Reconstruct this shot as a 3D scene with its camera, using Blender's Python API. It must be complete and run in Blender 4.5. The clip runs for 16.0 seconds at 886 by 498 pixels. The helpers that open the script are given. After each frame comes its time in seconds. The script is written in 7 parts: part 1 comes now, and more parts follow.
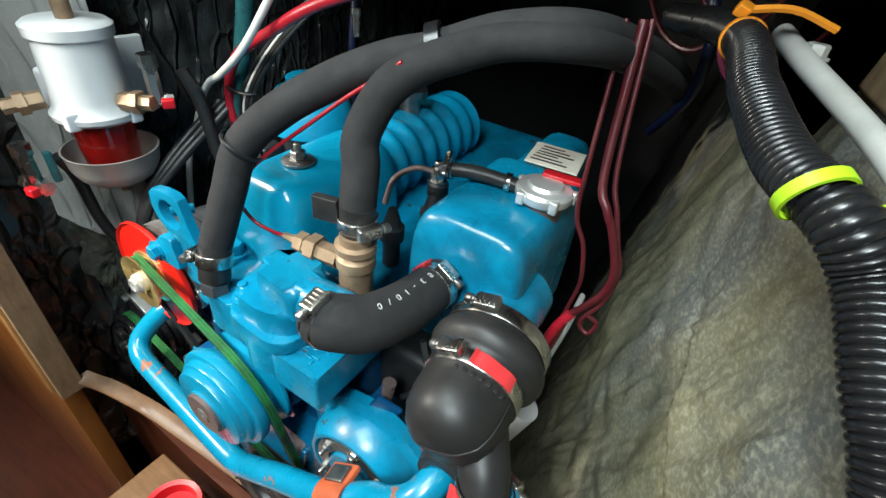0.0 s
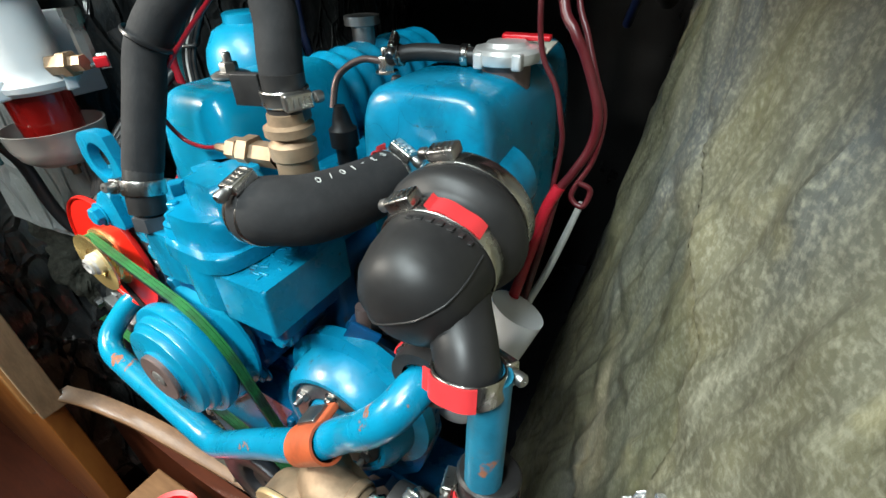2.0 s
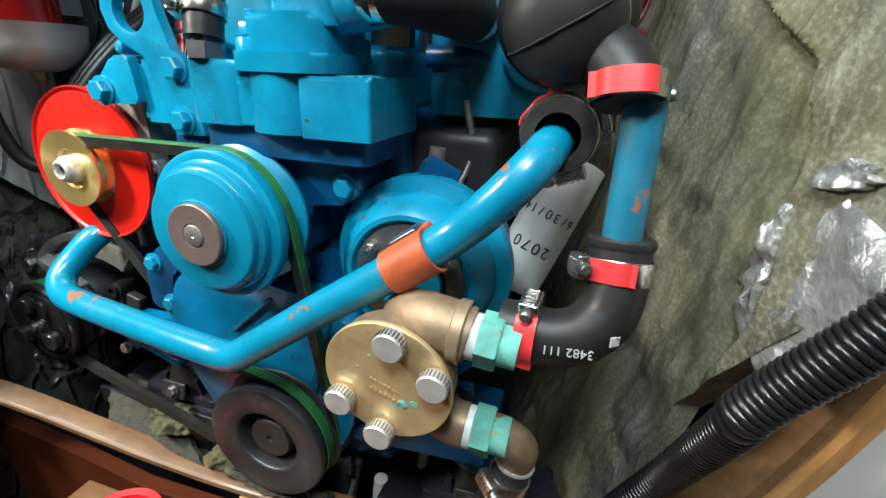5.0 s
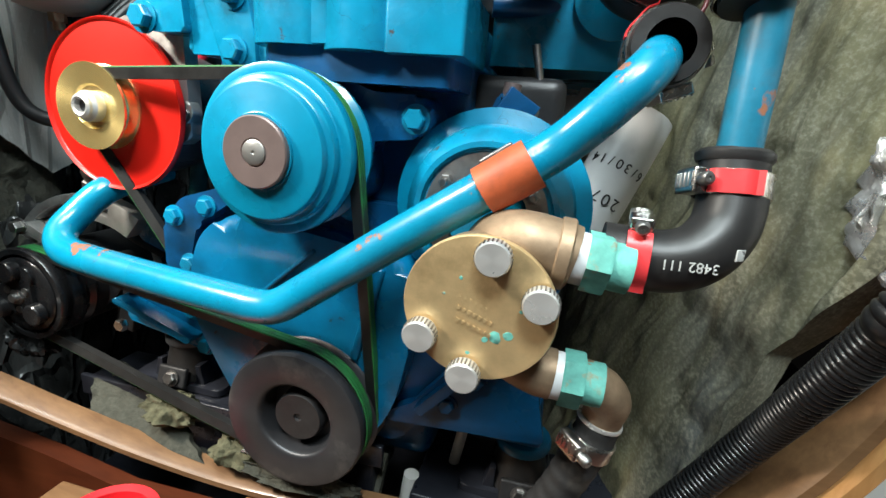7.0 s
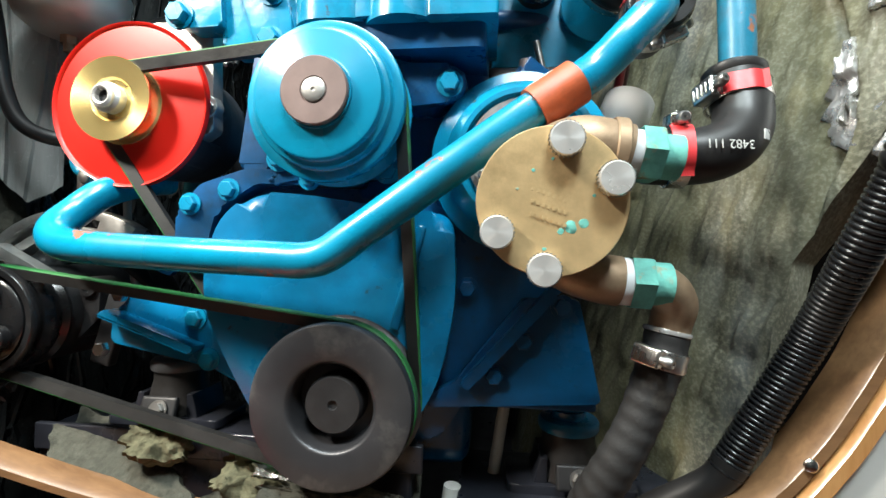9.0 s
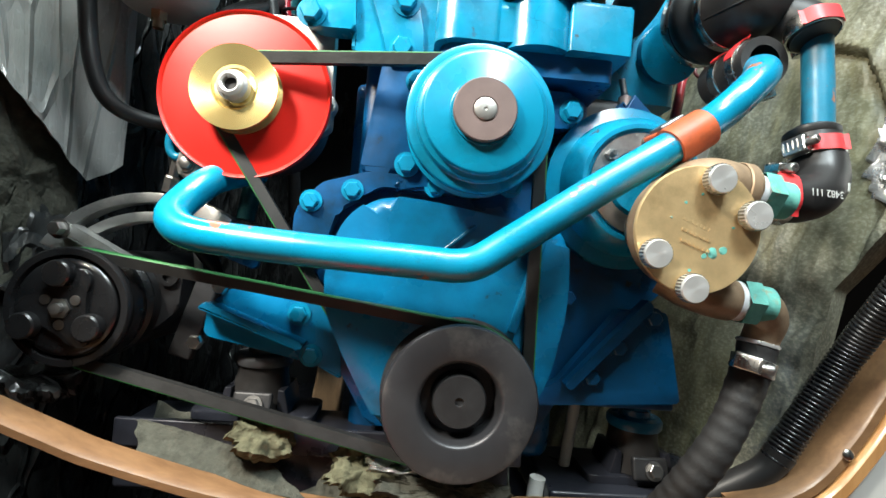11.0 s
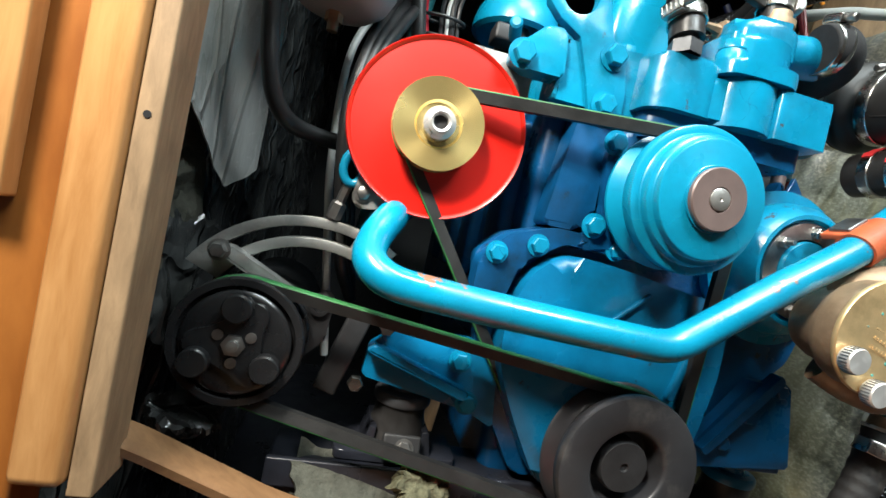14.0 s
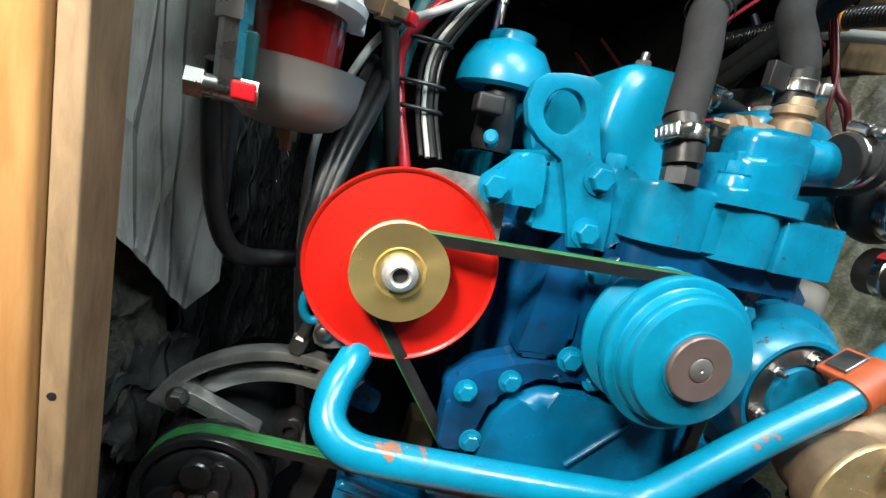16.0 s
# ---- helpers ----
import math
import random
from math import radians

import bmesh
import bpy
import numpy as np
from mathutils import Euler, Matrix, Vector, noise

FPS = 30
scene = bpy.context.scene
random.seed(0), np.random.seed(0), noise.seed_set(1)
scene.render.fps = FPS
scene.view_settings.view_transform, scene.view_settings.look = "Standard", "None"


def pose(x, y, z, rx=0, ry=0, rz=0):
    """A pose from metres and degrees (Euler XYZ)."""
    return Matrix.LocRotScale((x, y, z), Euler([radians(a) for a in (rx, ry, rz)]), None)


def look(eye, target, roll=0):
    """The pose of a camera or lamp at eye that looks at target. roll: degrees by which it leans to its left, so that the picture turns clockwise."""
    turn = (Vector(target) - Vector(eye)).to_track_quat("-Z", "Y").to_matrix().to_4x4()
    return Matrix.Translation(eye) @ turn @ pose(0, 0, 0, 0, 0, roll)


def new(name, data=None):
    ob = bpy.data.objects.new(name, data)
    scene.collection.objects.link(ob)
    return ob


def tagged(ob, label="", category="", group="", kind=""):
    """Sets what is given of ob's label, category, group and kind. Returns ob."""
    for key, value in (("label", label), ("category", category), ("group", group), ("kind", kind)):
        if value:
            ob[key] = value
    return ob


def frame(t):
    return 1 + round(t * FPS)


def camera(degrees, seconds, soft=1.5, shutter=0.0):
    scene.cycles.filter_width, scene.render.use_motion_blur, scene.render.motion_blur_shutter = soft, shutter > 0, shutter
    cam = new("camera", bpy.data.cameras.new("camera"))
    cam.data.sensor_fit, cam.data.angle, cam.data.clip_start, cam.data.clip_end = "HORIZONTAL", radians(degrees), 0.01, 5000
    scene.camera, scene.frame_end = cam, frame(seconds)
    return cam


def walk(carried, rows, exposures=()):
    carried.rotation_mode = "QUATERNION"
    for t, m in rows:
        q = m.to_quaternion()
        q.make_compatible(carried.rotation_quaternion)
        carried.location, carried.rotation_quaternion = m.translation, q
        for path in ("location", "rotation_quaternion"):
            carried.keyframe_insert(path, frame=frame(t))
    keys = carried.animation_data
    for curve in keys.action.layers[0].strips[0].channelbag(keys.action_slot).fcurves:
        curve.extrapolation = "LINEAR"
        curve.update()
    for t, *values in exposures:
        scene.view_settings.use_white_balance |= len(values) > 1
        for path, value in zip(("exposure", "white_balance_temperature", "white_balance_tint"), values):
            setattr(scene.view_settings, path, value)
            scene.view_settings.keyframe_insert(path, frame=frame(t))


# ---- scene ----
cam = camera(88, 16.0)
PATH = [
    (0, (0.3152, -0.1709, 0.9820), (-0.0646, 0.5335, 0.3824), 7.07),
    (0.5, (0.3350, -0.1736, 0.9390), (-0.0631, 0.5334, 0.3545), 3.59),
    (1, (0.3573, -0.1628, 0.9209), (-0.0478, 0.5420, 0.3384), -0.27),
    (1.5, (0.3535, -0.1684, 0.8862), (-0.0615, 0.5406, 0.3162), -1.42),
    (2, (0.3633, -0.1606, 0.8514), (-0.0650, 0.5540, 0.2984), -2.67),
    (2.5, (0.3771, -0.1540, 0.8345), (-0.0639, 0.5559, 0.2854), -4.41),
    (3, (0.3813, -0.1718, 0.7964), (-0.0573, 0.5639, 0.2803), -3.76),
    (3.5, (0.3629, -0.2141, 0.7498), (-0.0399, 0.5798, 0.2945), -0.59),
    (4, (0.3405, -0.2506, 0.7166), (-0.0107, 0.5900, 0.3042), 0.12),
    (4.5, (0.2992, -0.2927, 0.6828), (0.0010, 0.5820, 0.3007), 0.78),
    (5, (0.2675, -0.3028, 0.6603), (-0.0045, 0.5853, 0.2898), 1.91),
    (5.2, (0.2624, -0.3054, 0.6444), (-0.0042, 0.5905, 0.2896), 2.21),
    (5.5, (0.2517, -0.3096, 0.6244), (-0.0063, 0.5956, 0.2878), 2.83),
    (6, (0.2265, -0.3170, 0.6036), (-0.0167, 0.5980, 0.2823), 4.17),
    (6.5, (0.2019, -0.3227, 0.5887), (-0.0262, 0.6015, 0.2825), 5.10),
    (7, (0.1909, -0.3244, 0.5662), (-0.0222, 0.6148, 0.2972), 4.70),
    (7.3, (0.1945, -0.3229, 0.5446), (-0.0091, 0.6288, 0.3148), 3.60),
    (7.5, (0.2002, -0.3212, 0.5273), (0.0032, 0.6391, 0.3295), 2.58),
    (8, (0.1688, -0.3287, 0.4789), (0.0220, 0.6545, 0.3702), 1.24),
    (8.5, (0.1575, -0.3437, 0.4498), (0.0314, 0.6476, 0.4129), 1.57),
    (9, (0.1166, -0.3608, 0.4226), (0.0216, 0.6347, 0.4302), 1.28),
    (9.5, (0.0652, -0.3692, 0.4021), (0.0033, 0.6285, 0.4302), 1.82),
    (9.7, (0.0441, -0.3717, 0.4014), (0.0103, 0.6256, 0.4388), 2.29),
    (10, (0.0154, -0.3762, 0.4019), (0.0173, 0.6202, 0.4471), 2.97),
    (10.5, (-0.0226, -0.3854, 0.4082), (0.0192, 0.6105, 0.4467), 3.95),
    (11, (-0.0533, -0.3930, 0.4203), (0.0118, 0.6024, 0.4384), 4.85),
    (11.5, (-0.0851, -0.3949, 0.4351), (0.0012, 0.5994, 0.4363), 5.78),
    (11.8, (-0.1076, -0.3921, 0.4439), (-0.0038, 0.6013, 0.4426), 6.40),
    (12, (-0.1240, -0.3891, 0.4496), (-0.0065, 0.6040, 0.4496), 6.83),
    (12.5, (-0.1692, -0.3800, 0.4527), (-0.0239, 0.6093, 0.4446), 8.14),
    (13, (-0.2083, -0.3693, 0.4607), (-0.0418, 0.6166, 0.4415), 9.61),
    (13.5, (-0.2386, -0.3615, 0.4583), (-0.0608, 0.6223, 0.4355), 10.52),
    (14, (-0.2699, -0.3556, 0.4672), (-0.0773, 0.6251, 0.4338), 11.84),
    (14.5, (-0.2731, -0.3524, 0.4941), (-0.0733, 0.6262, 0.4461), 12.68),
    (15, (-0.2823, -0.3434, 0.5209), (-0.0740, 0.6318, 0.4455), 13.08),
    (15.5, (-0.2690, -0.3393, 0.5714), (-0.0656, 0.6336, 0.4615), 11.32),
    (16, (-0.2570, -0.3147, 0.6390), (-0.0698, 0.6511, 0.4597), 11.75),
]
EXPOSURES = [(0.0, -1.12), (1.0, -1.04), (2.5, -0.98), (3.5, -0.98), (5.0, -0.98), (7.5, -0.62), (9.5, -0.36), (12.5, -0.40), (14.0, -0.60), (15.0, -0.86), (16.0, -1.12)]
walk(cam, [(t, look(eye, target, roll)) for t, eye, target, roll in PATH], EXPOSURES)


# ---- world and light ----
world = bpy.data.worlds.new("cabin_dusk")
scene.world = world
world.use_nodes = True
world.node_tree.nodes["Background"].inputs[0].default_value = (1.0, 0.93, 0.84, 1)
world.node_tree.nodes["Background"].inputs[1].default_value = 0.003


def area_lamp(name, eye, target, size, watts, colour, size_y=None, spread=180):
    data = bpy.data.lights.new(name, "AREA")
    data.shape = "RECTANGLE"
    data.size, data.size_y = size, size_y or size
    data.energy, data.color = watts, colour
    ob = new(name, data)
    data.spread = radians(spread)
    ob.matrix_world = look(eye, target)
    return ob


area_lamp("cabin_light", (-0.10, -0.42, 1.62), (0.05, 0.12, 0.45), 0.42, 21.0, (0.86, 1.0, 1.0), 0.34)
area_lamp("side_cabin_light", (-0.60, -0.46, 1.12), (-0.42, -0.06, 0.66), 0.16, 15.0, (1.0, 0.95, 0.84), 0.14, 110)
# Added fill for the hull lining; no lamp or hatch is known there.
area_lamp("hull_fill_light", (0.30, -0.75, 1.60), (0.38, 0.05, 0.62), 0.3, 12.0, (0.88, 1.0, 1.02), 0.3, 100)


# ---- materials ----
def material(name, colour, rough=0.5, metal=0.0, vary=0.25, scale=30.0, second=None, second_at=(0.55, 0.7), second_scale=18.0, bump=0.15, bump_scale=120.0,
             coat=0.0, grime=None, grime_at=(0.5, 0.75), grime_scale=6.0, stretch=(1, 1, 1), spec=0.5, rough_vary=0.12, distance=0.001, turned=0.0, cracks=0.0):
    """A surface with fine grain, patches of a second colour, broad grime and fine relief."""
    m = bpy.data.materials.new(name)
    m.use_nodes = True
    nt = m.node_tree
    n, l = nt.nodes, nt.links
    bsdf = n["Principled BSDF"]
    bsdf.inputs["Metallic"].default_value = metal
    bsdf.inputs["Coat Weight"].default_value = coat
    bsdf.inputs["Coat Roughness"].default_value = 0.12
    bsdf.inputs["Specular IOR Level"].default_value = spec
    if turned:
        tg = n.new("ShaderNodeTangent")
        tg.direction_type, tg.axis = "RADIAL", "Y"
        l.new(tg.outputs["Tangent"], bsdf.inputs["Tangent"])
        bsdf.inputs["Anisotropic"].default_value = turned
    tc = n.new("ShaderNodeTexCoord")
    mp = n.new("ShaderNodeMapping")
    mp.inputs["Scale"].default_value = stretch
    l.new(tc.outputs["Object"], mp.inputs["Vector"])

    def noise_tex(s, detail=5.0, roughness=0.6):
        t = n.new("ShaderNodeTexNoise")
        t.inputs["Scale"].default_value = s
        t.inputs["Detail"].default_value = detail
        t.inputs["Roughness"].default_value = roughness
        l.new(mp.outputs["Vector"], t.inputs["Vector"])
        return t.outputs["Fac"]

    def ramp(src, lo, hi, a=0.0, b=1.0):
        r = n.new("ShaderNodeMapRange")
        r.inputs["From Min"].default_value, r.inputs["From Max"].default_value = lo, hi
        r.inputs["To Min"].default_value, r.inputs["To Max"].default_value = a, b
        l.new(src, r.inputs["Value"])
        return r.outputs["Result"]

    def mix(fac, a, b):
        x = n.new("ShaderNodeMix")
        x.data_type = "RGBA"
        l.new(fac, x.inputs["Factor"])
        for sock, v in ((x.inputs["A"], a), (x.inputs["B"], b)):
            if isinstance(v, tuple):
                sock.default_value = (*v, 1)
            else:
                l.new(v, sock)
        return x.outputs["Result"]

    grain = noise_tex(scale)
    dark = tuple(c * (1 - vary) for c in colour)
    light = tuple(min(1, c * (1 + vary)) for c in colour)
    col = mix(ramp(grain, 0.3, 0.7), dark, light)
    info = n.new("ShaderNodeObjectInfo")
    hsv = n.new("ShaderNodeHueSaturation")
    l.new(ramp(info.outputs["Random"], 0, 1, 0.92, 1.08), hsv.inputs["Value"])
    l.new(col, hsv.inputs["Color"])
    col = hsv.outputs["Color"]
    if grime:
        col = mix(ramp(noise_tex(grime_scale, 8.0, 0.65), *grime_at), col, grime)
    if second:
        col = mix(ramp(noise_tex(second_scale, 7.0, 0.62), *second_at), col, second)
    if cracks:
        vo = n.new("ShaderNodeTexVoronoi")
        vo.feature = "DISTANCE_TO_EDGE"
        vo.inputs["Scale"].default_value = 34.0
        wob = n.new("ShaderNodeMix")
        wob.data_type, wob.blend_type = "RGBA", "ADD"
        wob.inputs["Factor"].default_value = 0.05
        nz = n.new("ShaderNodeTexNoise")
        nz.inputs["Scale"].default_value = 30.0
        l.new(mp.outputs["Vector"], nz.inputs["Vector"])
        l.new(mp.outputs["Vector"], wob.inputs["A"])
        l.new(nz.outputs["Color"], wob.inputs["B"])
        l.new(wob.outputs["Result"], vo.inputs["Vector"])
        line = ramp(vo.outputs["Distance"], 0.0, cracks, 1.0, 0.0)
        both = n.new("ShaderNodeMath")
        both.operation = "MULTIPLY"
        l.new(line, both.inputs[0])
        l.new(ramp(noise_tex(14.0, 3.0), 0.53, 0.60), both.inputs[1])
        col = mix(both.outputs[0], col, (0.01, 0.02, 0.03))
    l.new(col, bsdf.inputs["Base Color"])
    l.new(ramp(noise_tex(scale * 0.4), 0.3, 0.7, max(0.02, rough - rough_vary), min(1, rough + rough_vary)), bsdf.inputs["Roughness"])
    if bump:
        b = n.new("ShaderNodeBump")
        b.inputs["Strength"].default_value = bump
        b.inputs["Distance"].default_value = distance
        l.new(noise_tex(bump_scale, 6.0), b.inputs["Height"])
        l.new(b.outputs["Normal"], bsdf.inputs["Normal"])
    return m


BLUE = material("engine_blue_paint", (0.002, 0.215, 0.375), 0.27, vary=0.2, scale=25, bump=0.35, bump_scale=90, grime=(0.006, 0.075, 0.13), grime_at=(0.5, 0.74), grime_scale=11,
                second=(0.05, 0.05, 0.055), second_at=(0.66, 0.69), second_scale=46, coat=0.12, cracks=0.004)
BLUE_CLEAN = material("fresh_blue_paint", (0.002, 0.250, 0.42), 0.28, vary=0.12, scale=14, bump=0.15, bump_scale=70, coat=0.2, grime=(0.004, 0.13, 0.22), grime_at=(0.52, 0.8), grime_scale=12)
# Darker overall than BLUE, with grime blotches and near-black specks.
BLUE_MID = material("mid_blue_paint", (0.001, 0.130, 0.275), 0.30, vary=0.18, scale=24, bump=0.35, bump_scale=80, grime=(0.004, 0.04, 0.075), grime_at=(0.5, 0.76), grime_scale=8,
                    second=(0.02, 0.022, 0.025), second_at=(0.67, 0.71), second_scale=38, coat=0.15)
# Darker engine blue: grime, plus shade of recessed and low parts put into colour.
BLUE_DEEP = material("grimy_shaded_blue_paint", (0.001, 0.066, 0.185), 0.33, vary=0.25, scale=22, bump=0.35, bump_scale=80, grime=(0.004, 0.02, 0.04), grime_at=(0.48, 0.72), grime_scale=10,
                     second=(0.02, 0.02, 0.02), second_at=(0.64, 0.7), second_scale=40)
PIPE_BLUE = material("chipped_pipe_paint", (0.002, 0.225, 0.38), 0.25, vary=0.15, scale=30, bump=0.2, bump_scale=70, grime=(0.02, 0.12, 0.18), grime_at=(0.58, 0.75), grime_scale=20,
                     second=(0.30, 0.14, 0.09), second_at=(0.63, 0.645), second_scale=20, coat=0.3)
PIPE_WORN = material("worn_pipe_paint", (0.015, 0.17, 0.27), 0.4, vary=0.25, scale=40, bump=0.25, bump_scale=90, grime=(0.1, 0.09, 0.08), grime_at=(0.5, 0.75), grime_scale=16,
                     second=(0.34, 0.14, 0.08), second_at=(0.6, 0.63), second_scale=22)
RED = material("red_enamel", (0.66, 0.012, 0.006), 0.36, vary=0.06, scale=8, bump=0.06, coat=0.15, rough_vary=0.06)
GOLD = material("yellow_zinc_plate", (0.86, 0.66, 0.27), 0.24, 0.86, vary=0.1, scale=16, bump=0.04, rough_vary=0.08, turned=0.75)
BRASS = material("aged_brass", (0.70, 0.50, 0.26), 0.40, 0.6, vary=0.18, scale=40, grime=(0.30, 0.2, 0.09), grime_at=(0.55, 0.8), grime_scale=14, second=(0.10, 0.36, 0.30), second_at=(0.69, 0.72),
                 second_scale=22, bump=0.15, bump_scale=220)
BRONZE = material("cast_bronze", (0.34, 0.235, 0.15), 0.52, 0.55, vary=0.25, scale=50, grime=(0.14, 0.09, 0.05), grime_at=(0.5, 0.8), grime_scale=16, second=(0.10, 0.30, 0.26),
                  second_at=(0.7, 0.74), second_scale=24, bump=0.35, bump_scale=160)
VERDIGRIS = material("verdigris", (0.13, 0.42, 0.36), 0.7, vary=0.3, scale=60, second=(0.3, 0.24, 0.14), second_at=(0.58, 0.68), second_scale=50, bump=0.5, bump_scale=200)
STEEL = material("stainless_steel", (0.62, 0.6, 0.57), 0.25, 1.0, vary=0.12, scale=60, bump=0.08, bump_scale=300)
STEEL_DULL = material("dull_steel", (0.36, 0.35, 0.34), 0.4, 1.0, vary=0.25, scale=60, second=(0.16, 0.09, 0.05), second_at=(0.66, 0.72), second_scale=40, bump=0.2)
BRIGHT = material("turned_nickel", (0.78, 0.765, 0.745), 0.34, 0.6, vary=0.08, scale=30, bump=0.03, turned=0.7)
ALU = material("cast_aluminium", (0.5, 0.49, 0.47), 0.42, 0.8, vary=0.18, scale=45, grime=(0.12, 0.115, 0.11), grime_at=(0.52, 0.8), grime_scale=14, bump=0.3, bump_scale=180)
ALU_DARK = material("oily_aluminium", (0.075, 0.078, 0.085), 0.42, 0.4, vary=0.25, scale=40, bump=0.25, bump_scale=150, grime=(0.02, 0.02, 0.022))
IRON = material("black_iron", (0.028, 0.028, 0.03), 0.45, 0.3, vary=0.3, scale=40, second=(0.1, 0.065, 0.045), second_at=(0.66, 0.74), second_scale=16, bump=0.25, bump_scale=120)
PULLEY_GREY = material("worn_grey_pulley", (0.040, 0.040, 0.044), 0.40, 0.45, vary=0.15, scale=25, second=(0.16, 0.15, 0.14), second_at=(0.55, 0.75), second_scale=10, bump=0.06, bump_scale=200, turned=0.6)
HUB_BROWN = material("worn_steel_hub", (0.20, 0.145, 0.135), 0.42, 0.4, vary=0.15, scale=30, bump=0.06, bump_scale=200)
RUBBER = material("black_rubber", (0.022, 0.021, 0.021), 0.42, vary=0.25, scale=60, bump=0.2, bump_scale=250, grime=(0.045, 0.042, 0.04), grime_at=(0.55, 0.8), spec=0.4)
RUBBER_SMOOTH = material("moulded_rubber", (0.019, 0.018, 0.018), 0.46, vary=0.15, scale=40, bump=0.08, bump_scale=260, grime=(0.05, 0.047, 0.045), grime_at=(0.5, 0.85), spec=0.4)
FOAM = material("foam_sleeve", (0.028, 0.0275, 0.0285), 0.85, vary=0.15, scale=80, bump=0.3, bump_scale=350, spec=0.25)
CLOTH_HOSE = material("ribbed_hose_rubber", (0.018, 0.017, 0.017), 0.7, vary=0.3, scale=70, bump=0.5, bump_scale=220, second=(0.07, 0.06, 0.05), second_at=(0.58, 0.7))
PLASTIC_BLACK = material("black_plastic", (0.012, 0.012, 0.013), 0.28, vary=0.2, scale=60, bump=0.05, rough_vary=0.08, grime=(0.03, 0.029, 0.028), grime_at=(0.55, 0.8))
BELT_GREEN = material("green_belt_back", (0.015, 0.15, 0.035), 0.6, vary=0.3, scale=60, second=(0.02, 0.045, 0.025), second_at=(0.48, 0.68), second_scale=26, bump=0.35, bump_scale=300)
BELT_BLACK = material("belt_rubber", (0.012, 0.012, 0.012), 0.55, vary=0.3, scale=80, bump=0.3, bump_scale=260)
WHITE = material("white_enamel", (0.74, 0.75, 0.76), 0.38, vary=0.04, scale=20, grime=(0.5, 0.49, 0.47), grime_at=(0.58, 0.8), bump=0.12, bump_scale=90)
WHITE_PANEL = material("white_laminate", (0.66, 0.64, 0.6), 0.4, vary=0.05, scale=9, grime=(0.5, 0.46, 0.4), grime_at=(0.55, 0.8), bump=0.05)
# Made-up grey for unseen cabin walls, dark enough to keep bounced light low.
WALL_GREY = material("unseen_wall_grey", (0.16, 0.165, 0.17), 0.8, vary=0.12, scale=40, bump=0.2, bump_scale=200)
PAPER = material("printed_label", (0.62, 0.6, 0.52), 0.6, vary=0.1, scale=50, grime=(0.4, 0.36, 0.28), bump=0.05)
INK = material("black_ink", (0.012, 0.012, 0.014), 0.6, bump=0)
INK_WHITE = material("white_ink", (0.55, 0.55, 0.53), 0.6, bump=0, second=(0.1, 0.1, 0.1), second_at=(0.55, 0.62), second_scale=300)
TAPE = material("red_tape", (0.75, 0.045, 0.05), 0.42, vary=0.1, scale=50, bump=0.15, bump_scale=150)
ORANGE_CLIP = material("orange_strap", (0.5, 0.1, 0.035), 0.5, vary=0.2, scale=40, grime=(0.22, 0.06, 0.03), grime_at=(0.52, 0.75), grime_scale=24, bump=0.25)
RED_PLASTIC = material("red_plastic", (0.62, 0.012, 0.02), 0.32, vary=0.1, scale=30, bump=0.04)
RED_CABLE = material("red_cable", (0.33, 0.010, 0.02), 0.36, vary=0.15, scale=60, bump=0.06)
DARK_RED_CABLE = material("dark_red_cable", (0.075, 0.007, 0.010), 0.4, vary=0.2, scale=60, bump=0.06)
WHITE_CABLE = material("white_cable", (0.62, 0.61, 0.58), 0.4, vary=0.1, scale=50, bump=0.05)
BLACK_CABLE = material("black_cable", (0.015, 0.015, 0.016), 0.4, vary=0.2, scale=60, bump=0.06)
TEAL_HOSE = material("teal_hose", (0.02, 0.11, 0.12), 0.3, vary=0.3, scale=60, bump=0.1)
NAVY_CABLE = material("navy_cable", (0.005, 0.009, 0.035), 0.4, vary=0.2, scale=60, bump=0.06)
LIME = material("lime_tie", (0.42, 0.72, 0.02), 0.4, vary=0.08, scale=40, bump=0.05)
ORANGE_TIE = material("orange_tie", (0.85, 0.3, 0.02), 0.4, vary=0.08, scale=40, bump=0.05)
PINK = material("pink_cord", (0.5, 0.06, 0.16), 0.6, vary=0.15, scale=90, bump=0.2)
CLEAR_TUBE = material("milky_tube", (0.5, 0.5, 0.47), 0.35, vary=0.12, scale=30, grime=(0.32, 0.31, 0.27), bump=0.08)
FOIL = material("torn_foil", (0.70, 0.70, 0.70), 0.27, 0.75, vary=0.15, scale=60, bump=0.8, bump_scale=70, distance=0.004, grime=(0.3, 0.3, 0.27), grime_at=(0.52, 0.75), grime_scale=26)
FLUFF = material("grey_felt", (0.065, 0.066, 0.054), 0.95, vary=0.35, scale=110, bump=1.0, bump_scale=160, distance=0.003, grime=(0.07, 0.068, 0.055), grime_at=(0.5, 0.75), grime_scale=22, spec=0.15)
FELT_EDGE = material("yellow_grey_fibre", (0.11, 0.105, 0.066), 0.95, vary=0.4, scale=140, bump=1.0, bump_scale=190, distance=0.003, spec=0.1)
BLACK_METAL_TRAY = material("dark_bed_paint", (0.02, 0.022, 0.03), 0.35, 0.2, vary=0.3, scale=40, bump=0.2, bump_scale=90)
MIRRORBOWL = material("spun_steel", (0.44, 0.42, 0.40), 0.55, 0.6, vary=0.05, scale=18, bump=0.03, rough_vary=0.05)


